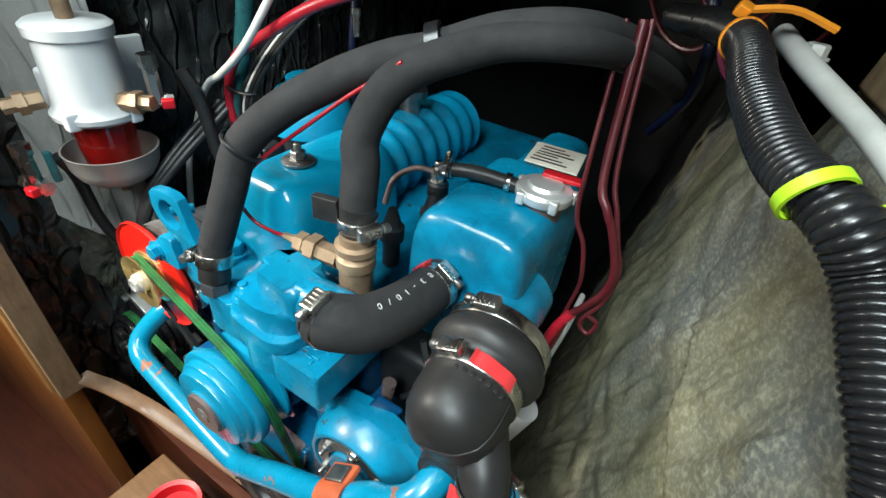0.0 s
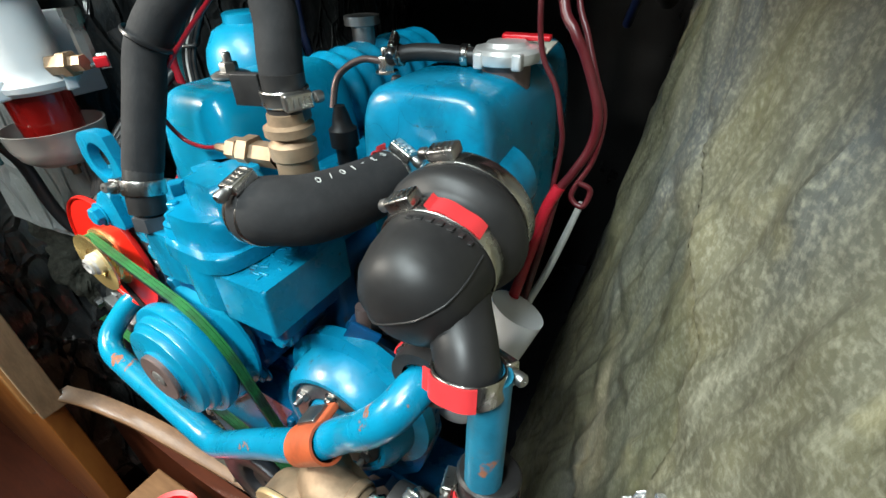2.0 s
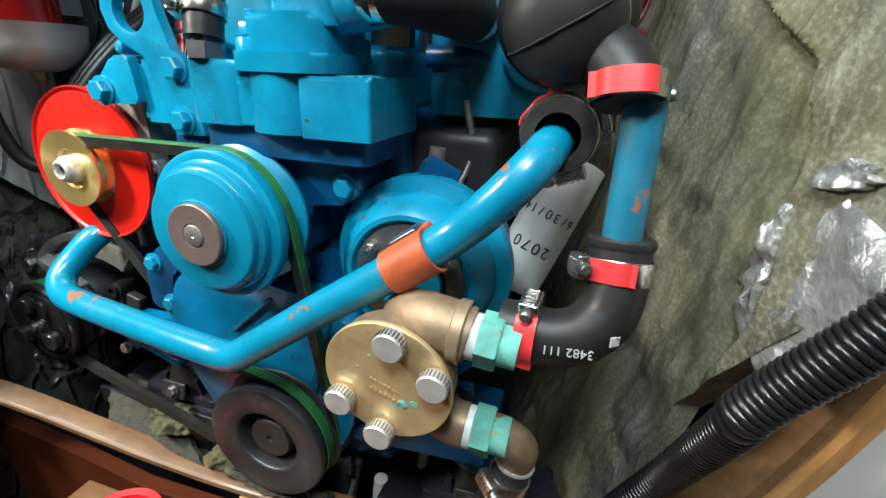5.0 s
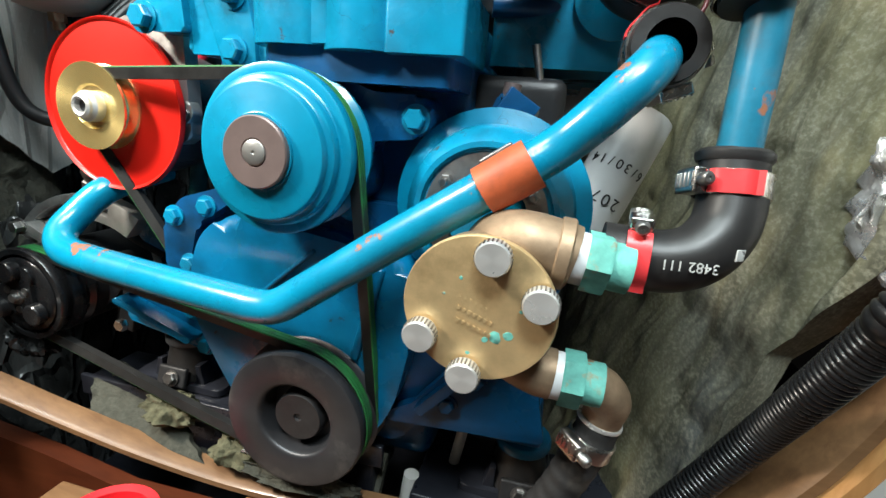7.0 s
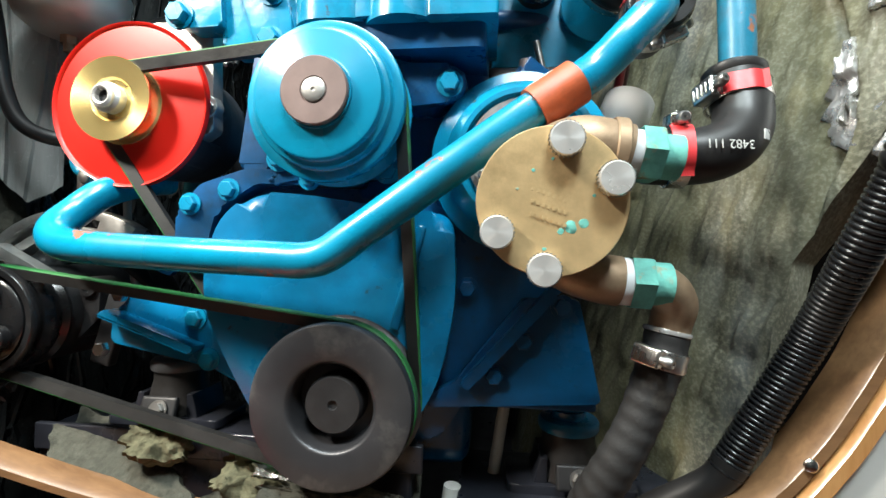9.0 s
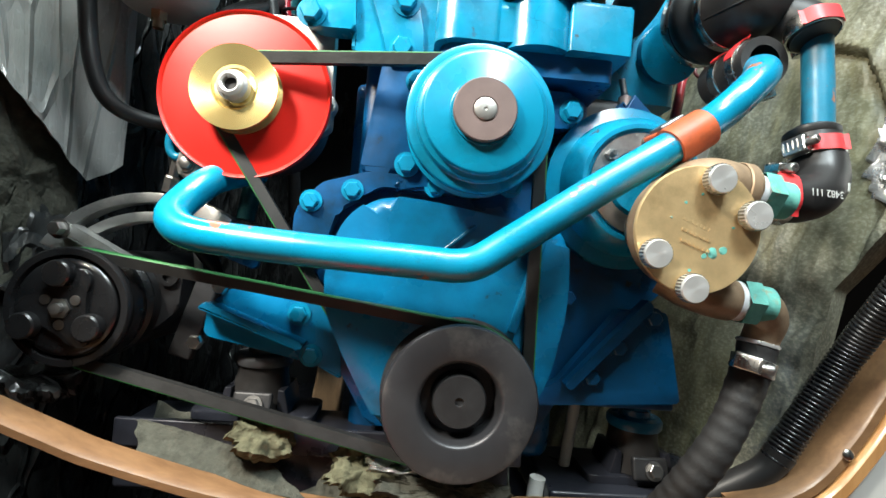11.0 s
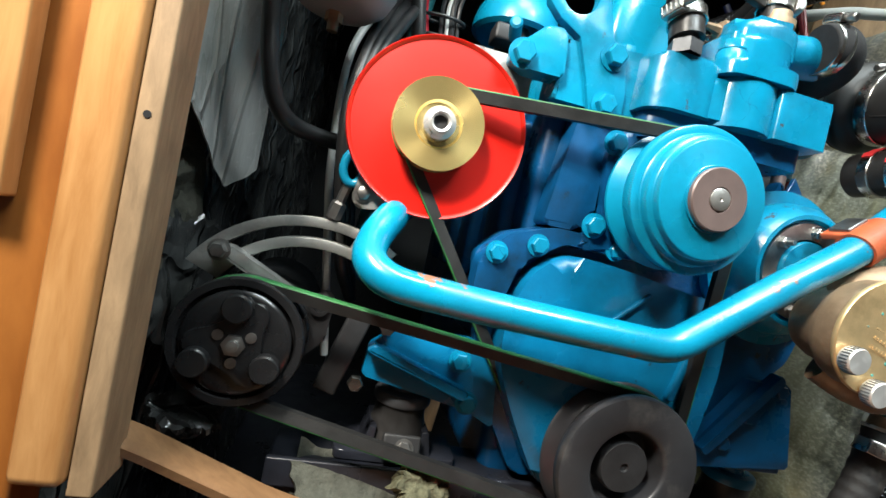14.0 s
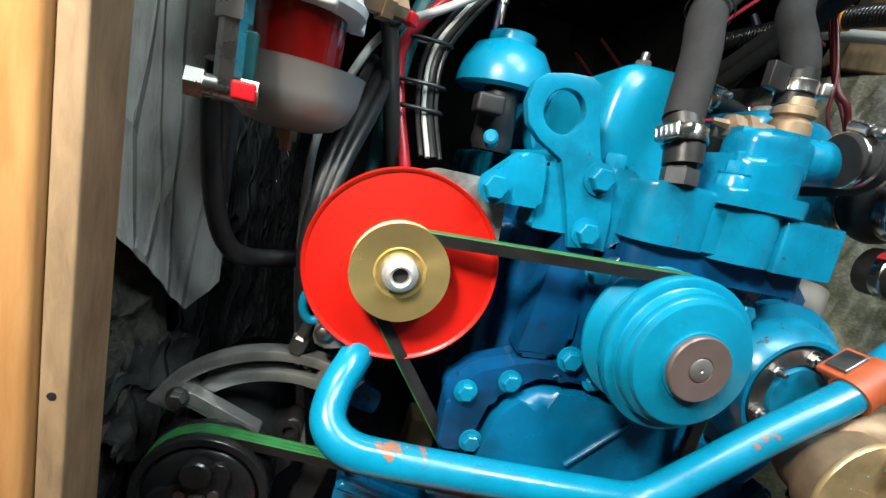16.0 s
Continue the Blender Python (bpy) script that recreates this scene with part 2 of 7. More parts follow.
def film_material(name, base, deep, sheen, scale, stretch, olive, gloss=(0.25, 0.62), fold=0.55, crease=0.0):
    """Insulation mat under a dull wrinkled plastic film."""
    m = bpy.data.materials.new(name)
    m.use_nodes = True
    n, l = m.node_tree.nodes, m.node_tree.links
    bsdf = n["Principled BSDF"]
    tc, mp = n.new("ShaderNodeTexCoord"), n.new("ShaderNodeMapping")
    mp.inputs["Scale"].default_value = stretch
    l.new(tc.outputs["Object"], mp.inputs["Vector"])

    def tex(s, d=8.0, r=0.6, vec=mp.outputs["Vector"]):
        t = n.new("ShaderNodeTexNoise")
        t.inputs["Scale"].default_value, t.inputs["Detail"].default_value, t.inputs["Roughness"].default_value = s, d, r
        l.new(vec, t.inputs["Vector"])
        return t.outputs["Fac"]

    def rng(src, lo, hi, a=0.0, b=1.0):
        r = n.new("ShaderNodeMapRange")
        for k, v in (("From Min", lo), ("From Max", hi), ("To Min", a), ("To Max", b)):
            r.inputs[k].default_value = v
        l.new(src, r.inputs["Value"])
        return r.outputs["Result"]

    def mix(fac, a, b):
        x = n.new("ShaderNodeMix")
        x.data_type = "RGBA"
        l.new(fac, x.inputs["Factor"])
        for sock, v in ((x.inputs["A"], a), (x.inputs["B"], b)):
            if isinstance(v, tuple):
                sock.default_value = (*v, 1)
            else:
                l.new(v, sock)
        return x.outputs["Result"]

    col = mix(rng(tex(scale), 0.35, 0.68), deep, base)
    col = mix(rng(tex(scale * 0.25, 6.0, 0.5, tc.outputs["Object"]), 0.45, 0.68), col, olive)
    col = mix(rng(tex(scale * 5, 4.0, 0.7, tc.outputs["Object"]), 0.6, 0.8, 0, 0.55), col, sheen)
    l.new(col, bsdf.inputs["Base Color"])
    l.new(rng(tex(scale * 0.8), 0.35, 0.65, *gloss), bsdf.inputs["Roughness"])
    bsdf.inputs["Specular IOR Level"].default_value = 0.6
    b1, b2 = n.new("ShaderNodeBump"), n.new("ShaderNodeBump")
    b1.inputs["Strength"].default_value, b1.inputs["Distance"].default_value = fold, 0.006
    b2.inputs["Strength"].default_value, b2.inputs["Distance"].default_value = 0.35, 0.0015
    l.new(tex(scale * 0.9, 5.0, 0.55), b1.inputs["Height"])
    l.new(tex(scale * 7, 4.0, 0.6), b2.inputs["Height"])
    l.new(b1.outputs["Normal"], b2.inputs["Normal"])
    last = b2
    if crease:
        vo = n.new("ShaderNodeTexVoronoi")
        vo.feature = "DISTANCE_TO_EDGE"
        vo.inputs["Scale"].default_value = 26.0
        wob = n.new("ShaderNodeMix")
        wob.data_type, wob.blend_type = "RGBA", "ADD"
        wob.inputs["Factor"].default_value = 0.06
        nz = n.new("ShaderNodeTexNoise")
        nz.inputs["Scale"].default_value = 14.0
        l.new(mp.outputs["Vector"], nz.inputs["Vector"])
        l.new(mp.outputs["Vector"], wob.inputs["A"])
        l.new(nz.outputs["Color"], wob.inputs["B"])
        l.new(wob.outputs["Result"], vo.inputs["Vector"])
        b3 = n.new("ShaderNodeBump")
        b3.inputs["Strength"].default_value, b3.inputs["Distance"].default_value = crease, 0.005
        l.new(rng(vo.outputs["Distance"], 0.0, 0.10, 1.0, 0.0), b3.inputs["Height"])
        l.new(b2.outputs["Normal"], b3.inputs["Normal"])
        last = b3
    l.new(last.outputs["Normal"], bsdf.inputs["Normal"])
    return m


def fibre_material(name, olive, slate, pale, yellow):
    """Compressed fibre mat under thin film: speckled, streaked from top to bottom, with blotches of two tints."""
    m = bpy.data.materials.new(name)
    m.use_nodes = True
    n, l = m.node_tree.nodes, m.node_tree.links
    bsdf = n["Principled BSDF"]
    tc = n.new("ShaderNodeTexCoord")

    def tex(s, stretch=(1, 1, 1), turn=0.0, d=6.0, r=0.6, w=0.0):
        mp = n.new("ShaderNodeMapping")
        mp.inputs["Scale"].default_value = stretch
        mp.inputs["Rotation"].default_value = (turn, 0, 0)
        l.new(tc.outputs["Object"], mp.inputs["Vector"])
        t = n.new("ShaderNodeTexNoise")
        t.inputs["Scale"].default_value, t.inputs["Detail"].default_value, t.inputs["Roughness"].default_value = s, d, r
        t.inputs["Distortion"].default_value = w
        l.new(mp.outputs["Vector"], t.inputs["Vector"])
        return t.outputs["Fac"]

    def rng(src, lo, hi, a=0.0, b=1.0):
        r = n.new("ShaderNodeMapRange")
        for k, v in (("From Min", lo), ("From Max", hi), ("To Min", a), ("To Max", b)):
            r.inputs[k].default_value = v
        l.new(src, r.inputs["Value"])
        return r.outputs["Result"]

    def mix(fac, a, b, mode="MIX"):
        x = n.new("ShaderNodeMix")
        x.data_type, x.blend_type = "RGBA", mode
        l.new(fac, x.inputs["Factor"])
        for sock, v in ((x.inputs["A"], a), (x.inputs["B"], b)):
            if isinstance(v, tuple):
                sock.default_value = (*v, 1)
            else:
                l.new(v, sock)
        return x.outputs["Result"]

    dark = tuple(c * 0.30 for c in olive)
    col = mix(rng(tex(5.0, (1, 1.4, 0.45), 0.35, 6.0, 0.5), 0.40, 0.62), olive, slate)
    col = mix(rng(tex(9.0, (1, 1.6, 0.35), 0.45, 7.0, 0.55, 0.6), 0.36, 0.50, 0.75, 0.0), col, dark)
    col = mix(rng(tex(60.0, (1, 0.6, 0.8), 0.3, 6.0, 0.7, 0.2), 0.40, 0.62, 0.22, 0.0), col, dark)
    col = mix(rng(tex(420.0, (1, 0.45, 0.7), 0.3, 3.0, 0.6), 0.45, 0.70, 0.0, 0.5), col, pale)
    col = mix(rng(tex(46.0, (1, 1, 0.05), 0.40, 6.0, 0.7, 0.1), 0.58, 0.72, 0.0, 0.5), col, pale)
    col = mix(rng(tex(14.0, (1, 1.2, 0.5), 0.9, 7.0, 0.6, 0.5), 0.56, 0.72, 0.0, 0.45), col, yellow)
    l.new(col, bsdf.inputs["Base Color"])
    l.new(rng(tex(30.0, (1, 1, 0.3), 0.3), 0.35, 0.65, 0.32, 0.75), bsdf.inputs["Roughness"])
    bsdf.inputs["Specular IOR Level"].default_value = 0.5
    b1, b2 = n.new("ShaderNodeBump"), n.new("ShaderNodeBump")
    b1.inputs["Strength"].default_value, b1.inputs["Distance"].default_value = 0.65, 0.006
    b2.inputs["Strength"].default_value, b2.inputs["Distance"].default_value = 0.45, 0.0010
    l.new(tex(26.0, (1, 0.8, 0.22), 0.32, 6.0, 0.6, 0.3), b1.inputs["Height"])
    l.new(tex(330.0, (1, 0.35, 0.7), 0.3, 4.0, 0.65), b2.inputs["Height"])
    l.new(b1.outputs["Normal"], b2.inputs["Normal"])
    l.new(b2.outputs["Normal"], bsdf.inputs["Normal"])
    return m


MAT_HULL = fibre_material("hull_fibre_mat", (0.172, 0.158, 0.090), (0.100, 0.108, 0.108), (0.36, 0.345, 0.26), (0.33, 0.285, 0.14))
MAT_SIDE = film_material("side_insulation_film", (0.075, 0.078, 0.076), (0.022, 0.023, 0.024), (0.14, 0.14, 0.13), 30.0, (1, 1, 0.35), (0.02, 0.022, 0.024), (0.14, 0.32), 0.8, 0.9)
MAT_FLAP = film_material("loose_grey_film", (0.36, 0.365, 0.36), (0.25, 0.255, 0.25), (0.52, 0.52, 0.51), 26.0, (1.3, 1.3, 0.22), (0.28, 0.285, 0.265), (0.16, 0.36), 0.6, 0.6)
# Lining film with the dark of the deep bay put into its colour.
MAT_SHADE = film_material("shade_black_film", (0.012, 0.012, 0.013), (0.004, 0.004, 0.004), (0.03, 0.03, 0.03), 14.0, (1, 1, 0.4), (0.015, 0.016, 0.017))


def wood_material(name, light, dark, rough, scale, stretch, coat):
    m = bpy.data.materials.new(name)
    m.use_nodes = True
    n, l = m.node_tree.nodes, m.node_tree.links
    bsdf = n["Principled BSDF"]
    tc, mp = n.new("ShaderNodeTexCoord"), n.new("ShaderNodeMapping")
    mp.inputs["Scale"].default_value = stretch
    l.new(tc.outputs["Object"], mp.inputs["Vector"])
    warp = n.new("ShaderNodeTexNoise")
    warp.inputs["Scale"].default_value, warp.inputs["Detail"].default_value = scale * 0.35, 4
    l.new(mp.outputs["Vector"], warp.inputs["Vector"])
    fine = n.new("ShaderNodeTexNoise")
    fine.inputs["Scale"].default_value, fine.inputs["Detail"].default_value, fine.inputs["Roughness"].default_value = scale, 7, 0.65
    fine.inputs["Distortion"].default_value = 0.4
    l.new(mp.outputs["Vector"], fine.inputs["Vector"])
    ramp = n.new("ShaderNodeValToRGB")
    ramp.color_ramp.elements[0].position, ramp.color_ramp.elements[0].color = 0.32, (*dark, 1)
    ramp.color_ramp.elements[1].position, ramp.color_ramp.elements[1].color = 0.68, (*light, 1)
    l.new(fine.outputs["Fac"], ramp.inputs["Fac"])
    x = n.new("ShaderNodeMix")
    x.data_type = "RGBA"
    x.inputs["Factor"].default_value = 0.4
    l.new(ramp.outputs["Color"], x.inputs["A"])
    r2 = n.new("ShaderNodeValToRGB")
    r2.color_ramp.elements[0].position, r2.color_ramp.elements[0].color = 0.35, (*dark, 1)
    r2.color_ramp.elements[1].position, r2.color_ramp.elements[1].color = 0.65, (*light, 1)
    l.new(warp.outputs["Fac"], r2.inputs["Fac"])
    l.new(r2.outputs["Color"], x.inputs["B"])
    l.new(x.outputs["Result"], bsdf.inputs["Base Color"])
    bsdf.inputs["Roughness"].default_value = rough
    bsdf.inputs["Coat Weight"].default_value = coat
    bsdf.inputs["Coat Roughness"].default_value = 0.16
    b = n.new("ShaderNodeBump")
    b.inputs["Strength"].default_value, b.inputs["Distance"].default_value = 0.18, 0.001
    l.new(fine.outputs["Fac"], b.inputs["Height"])
    l.new(b.outputs["Normal"], bsdf.inputs["Normal"])
    return m


VARNISH = wood_material("varnished_teak_panel", (0.40, 0.150, 0.032), (0.20, 0.060, 0.012), 0.35, 7, (4, 4, 1.3), 0.6)
VARNISH_TRIM = wood_material("varnished_trim", (0.56, 0.30, 0.12), (0.36, 0.16, 0.05), 0.3, 14, (9, 9, 1.2), 0.7)
BARE_WOOD = wood_material("bare_plywood_edge", (0.36, 0.24, 0.135), (0.17, 0.11, 0.06), 0.7, 22, (6, 6, 1.5), 0.0)
SILL_WOOD = wood_material("worn_sill_wood", (0.25, 0.135, 0.062), (0.14, 0.068, 0.03), 0.5, 20, (1.2, 7, 7), 0.25)
DARK_WOOD = wood_material("dark_varnished_sole", (0.10, 0.024, 0.009), (0.045, 0.010, 0.004), 0.35, 10, (1.2, 8, 8), 0.5)

GLASS_RED = bpy.data.materials.new("red_fuel_bowl")
GLASS_RED.use_nodes = True
_b = GLASS_RED.node_tree.nodes["Principled BSDF"]
_b.inputs["Base Color"].default_value = (0.42, 0.012, 0.01, 1)
_b.inputs["Roughness"].default_value = 0.08
_b.inputs["Transmission Weight"].default_value = 0.55
_b.inputs["IOR"].default_value = 1.45


# ---- building helpers ----
ORIGIN = Vector((0, 0, 0))


def origin(x=0.0, y=0.0, z=0.0):
    """Sets the place from which the following assemblies are laid out."""
    ORIGIN.x, ORIGIN.y, ORIGIN.z = x, y, z


def mesh_from(bm, name):
    bmesh.ops.recalc_face_normals(bm, faces=bm.faces)
    me = bpy.data.meshes.new(name)
    bm.to_mesh(me)
    bm.free()
    for p in me.polygons:
        p.use_smooth = True
    me.set_sharp_from_angle(angle=radians(38))
    return me


def part(name, bm, mats, parent=None, label=""):
    """Links bm as one mesh object under a thing or a part; the mesh is in world places."""
    me = mesh_from(bm, name)
    me.transform(Matrix.Translation(ORIGIN))
    ob = new(name, me)
    for m in (mats if isinstance(mats, (list, tuple)) else [mats]):
        ob.data.materials.append(m)
    if parent is not None:
        ob.parent = parent
        if parent.type == "EMPTY":
            ob.matrix_parent_inverse = Matrix.Translation(-parent.location)
    if label:
        ob["label"] = label
    return ob


def thing(name, base, label, category, group=""):
    ob = new(name)
    ob.empty_display_size = 0.02
    ob.location = Vector(base) + ORIGIN
    return tagged(ob, label, category, group)


def alone(name, bm, mats, label, category="", group="", kind=""):
    return tagged(part(name, bm, mats), label, category, group, kind)


def frame_of(axis):
    """Two vectors across an axis."""
    a = Vector(axis).normalized()
    u = a.cross(Vector((0, 0, 1)))
    if u.length < 1e-3:
        u = Vector((1, 0, 0))
    u.normalize()
    return a, u, a.cross(u).normalized()


def lathe(bm, profile, at, axis, segs=40, mat=0):
    """Turns (radius, height) rows about an axis through at."""
    a, u, v = frame_of(axis)
    at = Vector(at)
    rings = []
    for r, h in profile:
        if r < 1e-6:
            rings.append([bm.verts.new(at + a * h)])
        else:
            rings.append([bm.verts.new(at + a * h + (u * math.cos(k * math.tau / segs) + v * math.sin(k * math.tau / segs)) * r) for k in range(segs)])
    for p, q in zip(rings, rings[1:]):
        for k in range(segs):
            j = (k + 1) % segs
            if len(p) == 1 and len(q) == 1:
                continue
            if len(p) == 1:
                f = bm.faces.new((p[0], q[k], q[j]))
            elif len(q) == 1:
                f = bm.faces.new((p[k], q[0], p[j]))
            else:
                f = bm.faces.new((p[k], q[k], q[j], p[j]))
            f.material_index = mat
    return bm


def spline(points, steps=8):
    """A smooth line through the points."""
    p = [Vector(q) for q in points]
    if len(p) == 2:
        return [p[0].lerp(p[1], k / steps) for k in range(steps + 1)]
    ext = [2 * p[0] - p[1], *p, 2 * p[-1] - p[-2]]
    out = []
    for i in range(1, len(ext) - 2):
        a, b, c, d = ext[i - 1:i + 3]
        for k in range(steps):
            t = k / steps
            out.append(0.5 * ((2 * b) + (c - a) * t + (2 * a - 5 * b + 4 * c - d) * t * t + (3 * b - a - 3 * c + d) * t ** 3))
    out.append(p[-1])
    return out


def resample(line, gap):
    out, left = [line[0]], gap
    for a, b in zip(line, line[1:]):
        seg = (b - a).length
        pos = left
        while pos <= seg:
            out.append(a.lerp(b, pos / seg))
            pos += gap
        left = pos - seg
    return out


def tube(bm, line, radius, segs=16, caps=True, mat=0, hollow=0.0):
    """Sweeps a round section along a line; radius may be a number, a list or a function of the share of the way."""
    n = len(line)
    rad = [radius(i / (n - 1)) if callable(radius) else (radius[i] if isinstance(radius, (list, tuple)) else radius) for i in range(n)]
    tang = [(line[min(i + 1, n - 1)] - line[max(i - 1, 0)]).normalized() for i in range(n)]
    _, u, _ = frame_of(tang[0])
    rings = []
    for i in range(n):
        u = (u - tang[i] * u.dot(tang[i])).normalized()
        v = tang[i].cross(u)
        rings.append([bm.verts.new(line[i] + (u * math.cos(k * math.tau / segs) + v * math.sin(k * math.tau / segs)) * rad[i]) for k in range(segs)])
    for p, q in zip(rings, rings[1:]):
        for k in range(segs):
            f = bm.faces.new((p[k], p[(k + 1) % segs], q[(k + 1) % segs], q[k]))
            f.material_index = mat
    if caps:
        for ring in (rings[0], rings[-1]):
            bm.faces.new(ring).material_index = mat
    return bm


def box(bm, lo, hi, bevel=0.0, turn=None):
    """A box between two corners, with rounded edges, turned about its middle."""
    mid = (Vector(lo) + Vector(hi)) / 2
    size = Vector(hi) - Vector(lo)
    sub = bmesh.new()
    bmesh.ops.create_cube(sub, size=1.0)
    for v in sub.verts:
        v.co = Vector((v.co.x * size.x, v.co.y * size.y, v.co.z * size.z))
    if bevel:
        bmesh.ops.bevel(sub, geom=sub.edges[:], offset=bevel, segments=3, profile=0.6, affect="EDGES")
    m = Matrix.Translation(mid) @ (turn or Matrix())
    return merge(bm, sub, m)


def merge(bm, sub, m=None, mat=None):
    if m is not None:
        bmesh.ops.transform(sub, matrix=m, verts=sub.verts)
    me = bpy.data.meshes.new("tmp")
    sub.to_mesh(me)
    sub.free()
    before = len(bm.faces)
    bm.from_mesh(me)
    bpy.data.meshes.remove(me)
    if mat is not None:
        bm.faces.ensure_lookup_table()
        for f in bm.faces[before:]:
            f.material_index = mat
    return bm


def prism(bm, outline, y0, y1, bevel=0.0, round_corners=0.0, segs=3):
    """An outline in x and z, drawn out along y, with rounded corners and edges."""
    pts = [Vector((x, z)) for x, z in outline]
    if round_corners:
        out = []
        for i, p in enumerate(pts):
            a, b = pts[i - 1] - p, pts[(i + 1) % len(pts)] - p
            r = min(round_corners, a.length * 0.45, b.length * 0.45)
            s, e = p + a.normalized() * r, p + b.normalized() * r
            for k in range(5):
                t = k / 4
                out.append(s * (1 - t) ** 2 + p * 2 * t * (1 - t) + e * t * t)
        pts = out
    sub = bmesh.new()
    front = [sub.verts.new((p.x, y0, p.y)) for p in pts]
    back = [sub.verts.new((p.x, y1, p.y)) for p in pts]
    f0 = sub.faces.new(front)
    sub.faces.new(back[::-1])
    n = len(pts)
    for k in range(n):
        sub.faces.new((front[k], back[k], back[(k + 1) % n], front[(k + 1) % n]))
    if bevel:
        bmesh.ops.bevel(sub, geom=list(f0.edges), offset=bevel, segments=segs, profile=0.55, affect="EDGES")
    return merge(bm, sub)


def slab(bm, outline, z0, z1, bevel=0.0, round_corners=0.0, segs=3):
    """An outline in x and y, drawn upwards, with rounded corners and a rounded top edge."""
    sub = prism(bmesh.new(), outline, -z1, -z0, bevel, round_corners, segs)
    return merge(bm, sub, Matrix.Rotation(radians(-90), 4, "X"))


def holed(bm, outer, hole, y0, y1, bevel=0.0015):
    """A plate in x and z with one hole through it and softened front edges."""
    sub = bmesh.new()
    of = [sub.verts.new((x, y0, z)) for x, z in outer]
    hf = [sub.verts.new((x, y0, z)) for x, z in hole]
    eds = [sub.edges.new((ring[k - 1], ring[k])) for ring in (of, hf) for k in range(len(ring))]
    bmesh.ops.triangle_fill(sub, use_beauty=True, edges=eds)
    front = [e for e in sub.edges if len(e.link_faces) == 1]
    ext = bmesh.ops.extrude_face_region(sub, geom=sub.faces[:])
    bmesh.ops.translate(sub, vec=(0, y1 - y0, 0), verts=[g for g in ext["geom"] if isinstance(g, bmesh.types.BMVert)])
    if bevel:
        bmesh.ops.bevel(sub, geom=front, offset=bevel, segments=2, profile=0.6, affect="EDGES")
    return merge(bm, sub)


def cushion(bm, x, half, z0, z1, y0, y1, nose, power=3.2, cols=40):
    """A pressed or cast hood along y: rounded across, with rounded ends."""
    steps = [0.0, 0.004, 0.015, 0.04, 0.09, 0.17, 0.28, 0.42, 0.58, 0.75, 1.0]
    ys = [y0 + nose * s for s in steps] + [y0 + (y1 - y0) * 0.5] + [y1 - nose * s for s in steps[::-1]]
    rows = []
    for y in ys:
        d = min(1.0, min(y - y0, y1 - y) / nose)
        f = (1 - (1 - d) ** power) ** (1 / power)
        row = []
        for k in range(cols + 1):
            a = math.pi * k / cols
            c, s = math.cos(a), math.sin(a)
            w = math.copysign(abs(c) ** (2 / power), c)
            row.append(bm.verts.new((x + half * w * (0.55 + 0.45 * f), y, z0 + (z1 - z0) * abs(s) ** (2 / power) * (0.35 + 0.65 * f))))
        rows.append(row)
    for p, q in zip(rows, rows[1:]):
        for k in range(cols):
            bm.faces.new((p[k], p[k + 1], q[k + 1], q[k]))
        bm.faces.new((p[0], q[0], q[-1], p[-1]))
    bm.faces.new(rows[0])
    bm.faces.new(rows[-1][::-1])
    return bm


def circle_outline(x, z, r, n=28, a0=0.0, a1=math.tau):
    return [(x + r * math.cos(a0 + (a1 - a0) * k / n), z + r * math.sin(a0 + (a1 - a0) * k / n)) for k in range(n)]


def hexbolt(bm, at, axis=(0, -1, 0), r=0.008, h=0.006, washer=True, stud=0.0):
    a, _, _ = frame_of(axis)
    if washer:
        lathe(bm, [(0, 0), (r * 1.35, 0), (r * 1.35, 0.0015), (0, 0.0015)], at, axis, 20)
    lathe(bm, [(r, 0.001), (r, h * 0.86), (r * 0.86, h), (0, h)], at, axis, 6)
    if stud:
        lathe(bm, [(r * 0.5, h), (r * 0.5, h + stud), (r * 0.4, h + stud + 0.001), (0, h + stud + 0.001)], at, axis, 12)
    return bm


def bolt(parent, at, axis=(0, -1, 0), r=0.008, h=0.006, mats=None, name="bolt", washer=True, stud=0.0, label=""):
    return part(name, hexbolt(bmesh.new(), at, axis, r, h, washer, stud), mats or BLUE, parent, label)


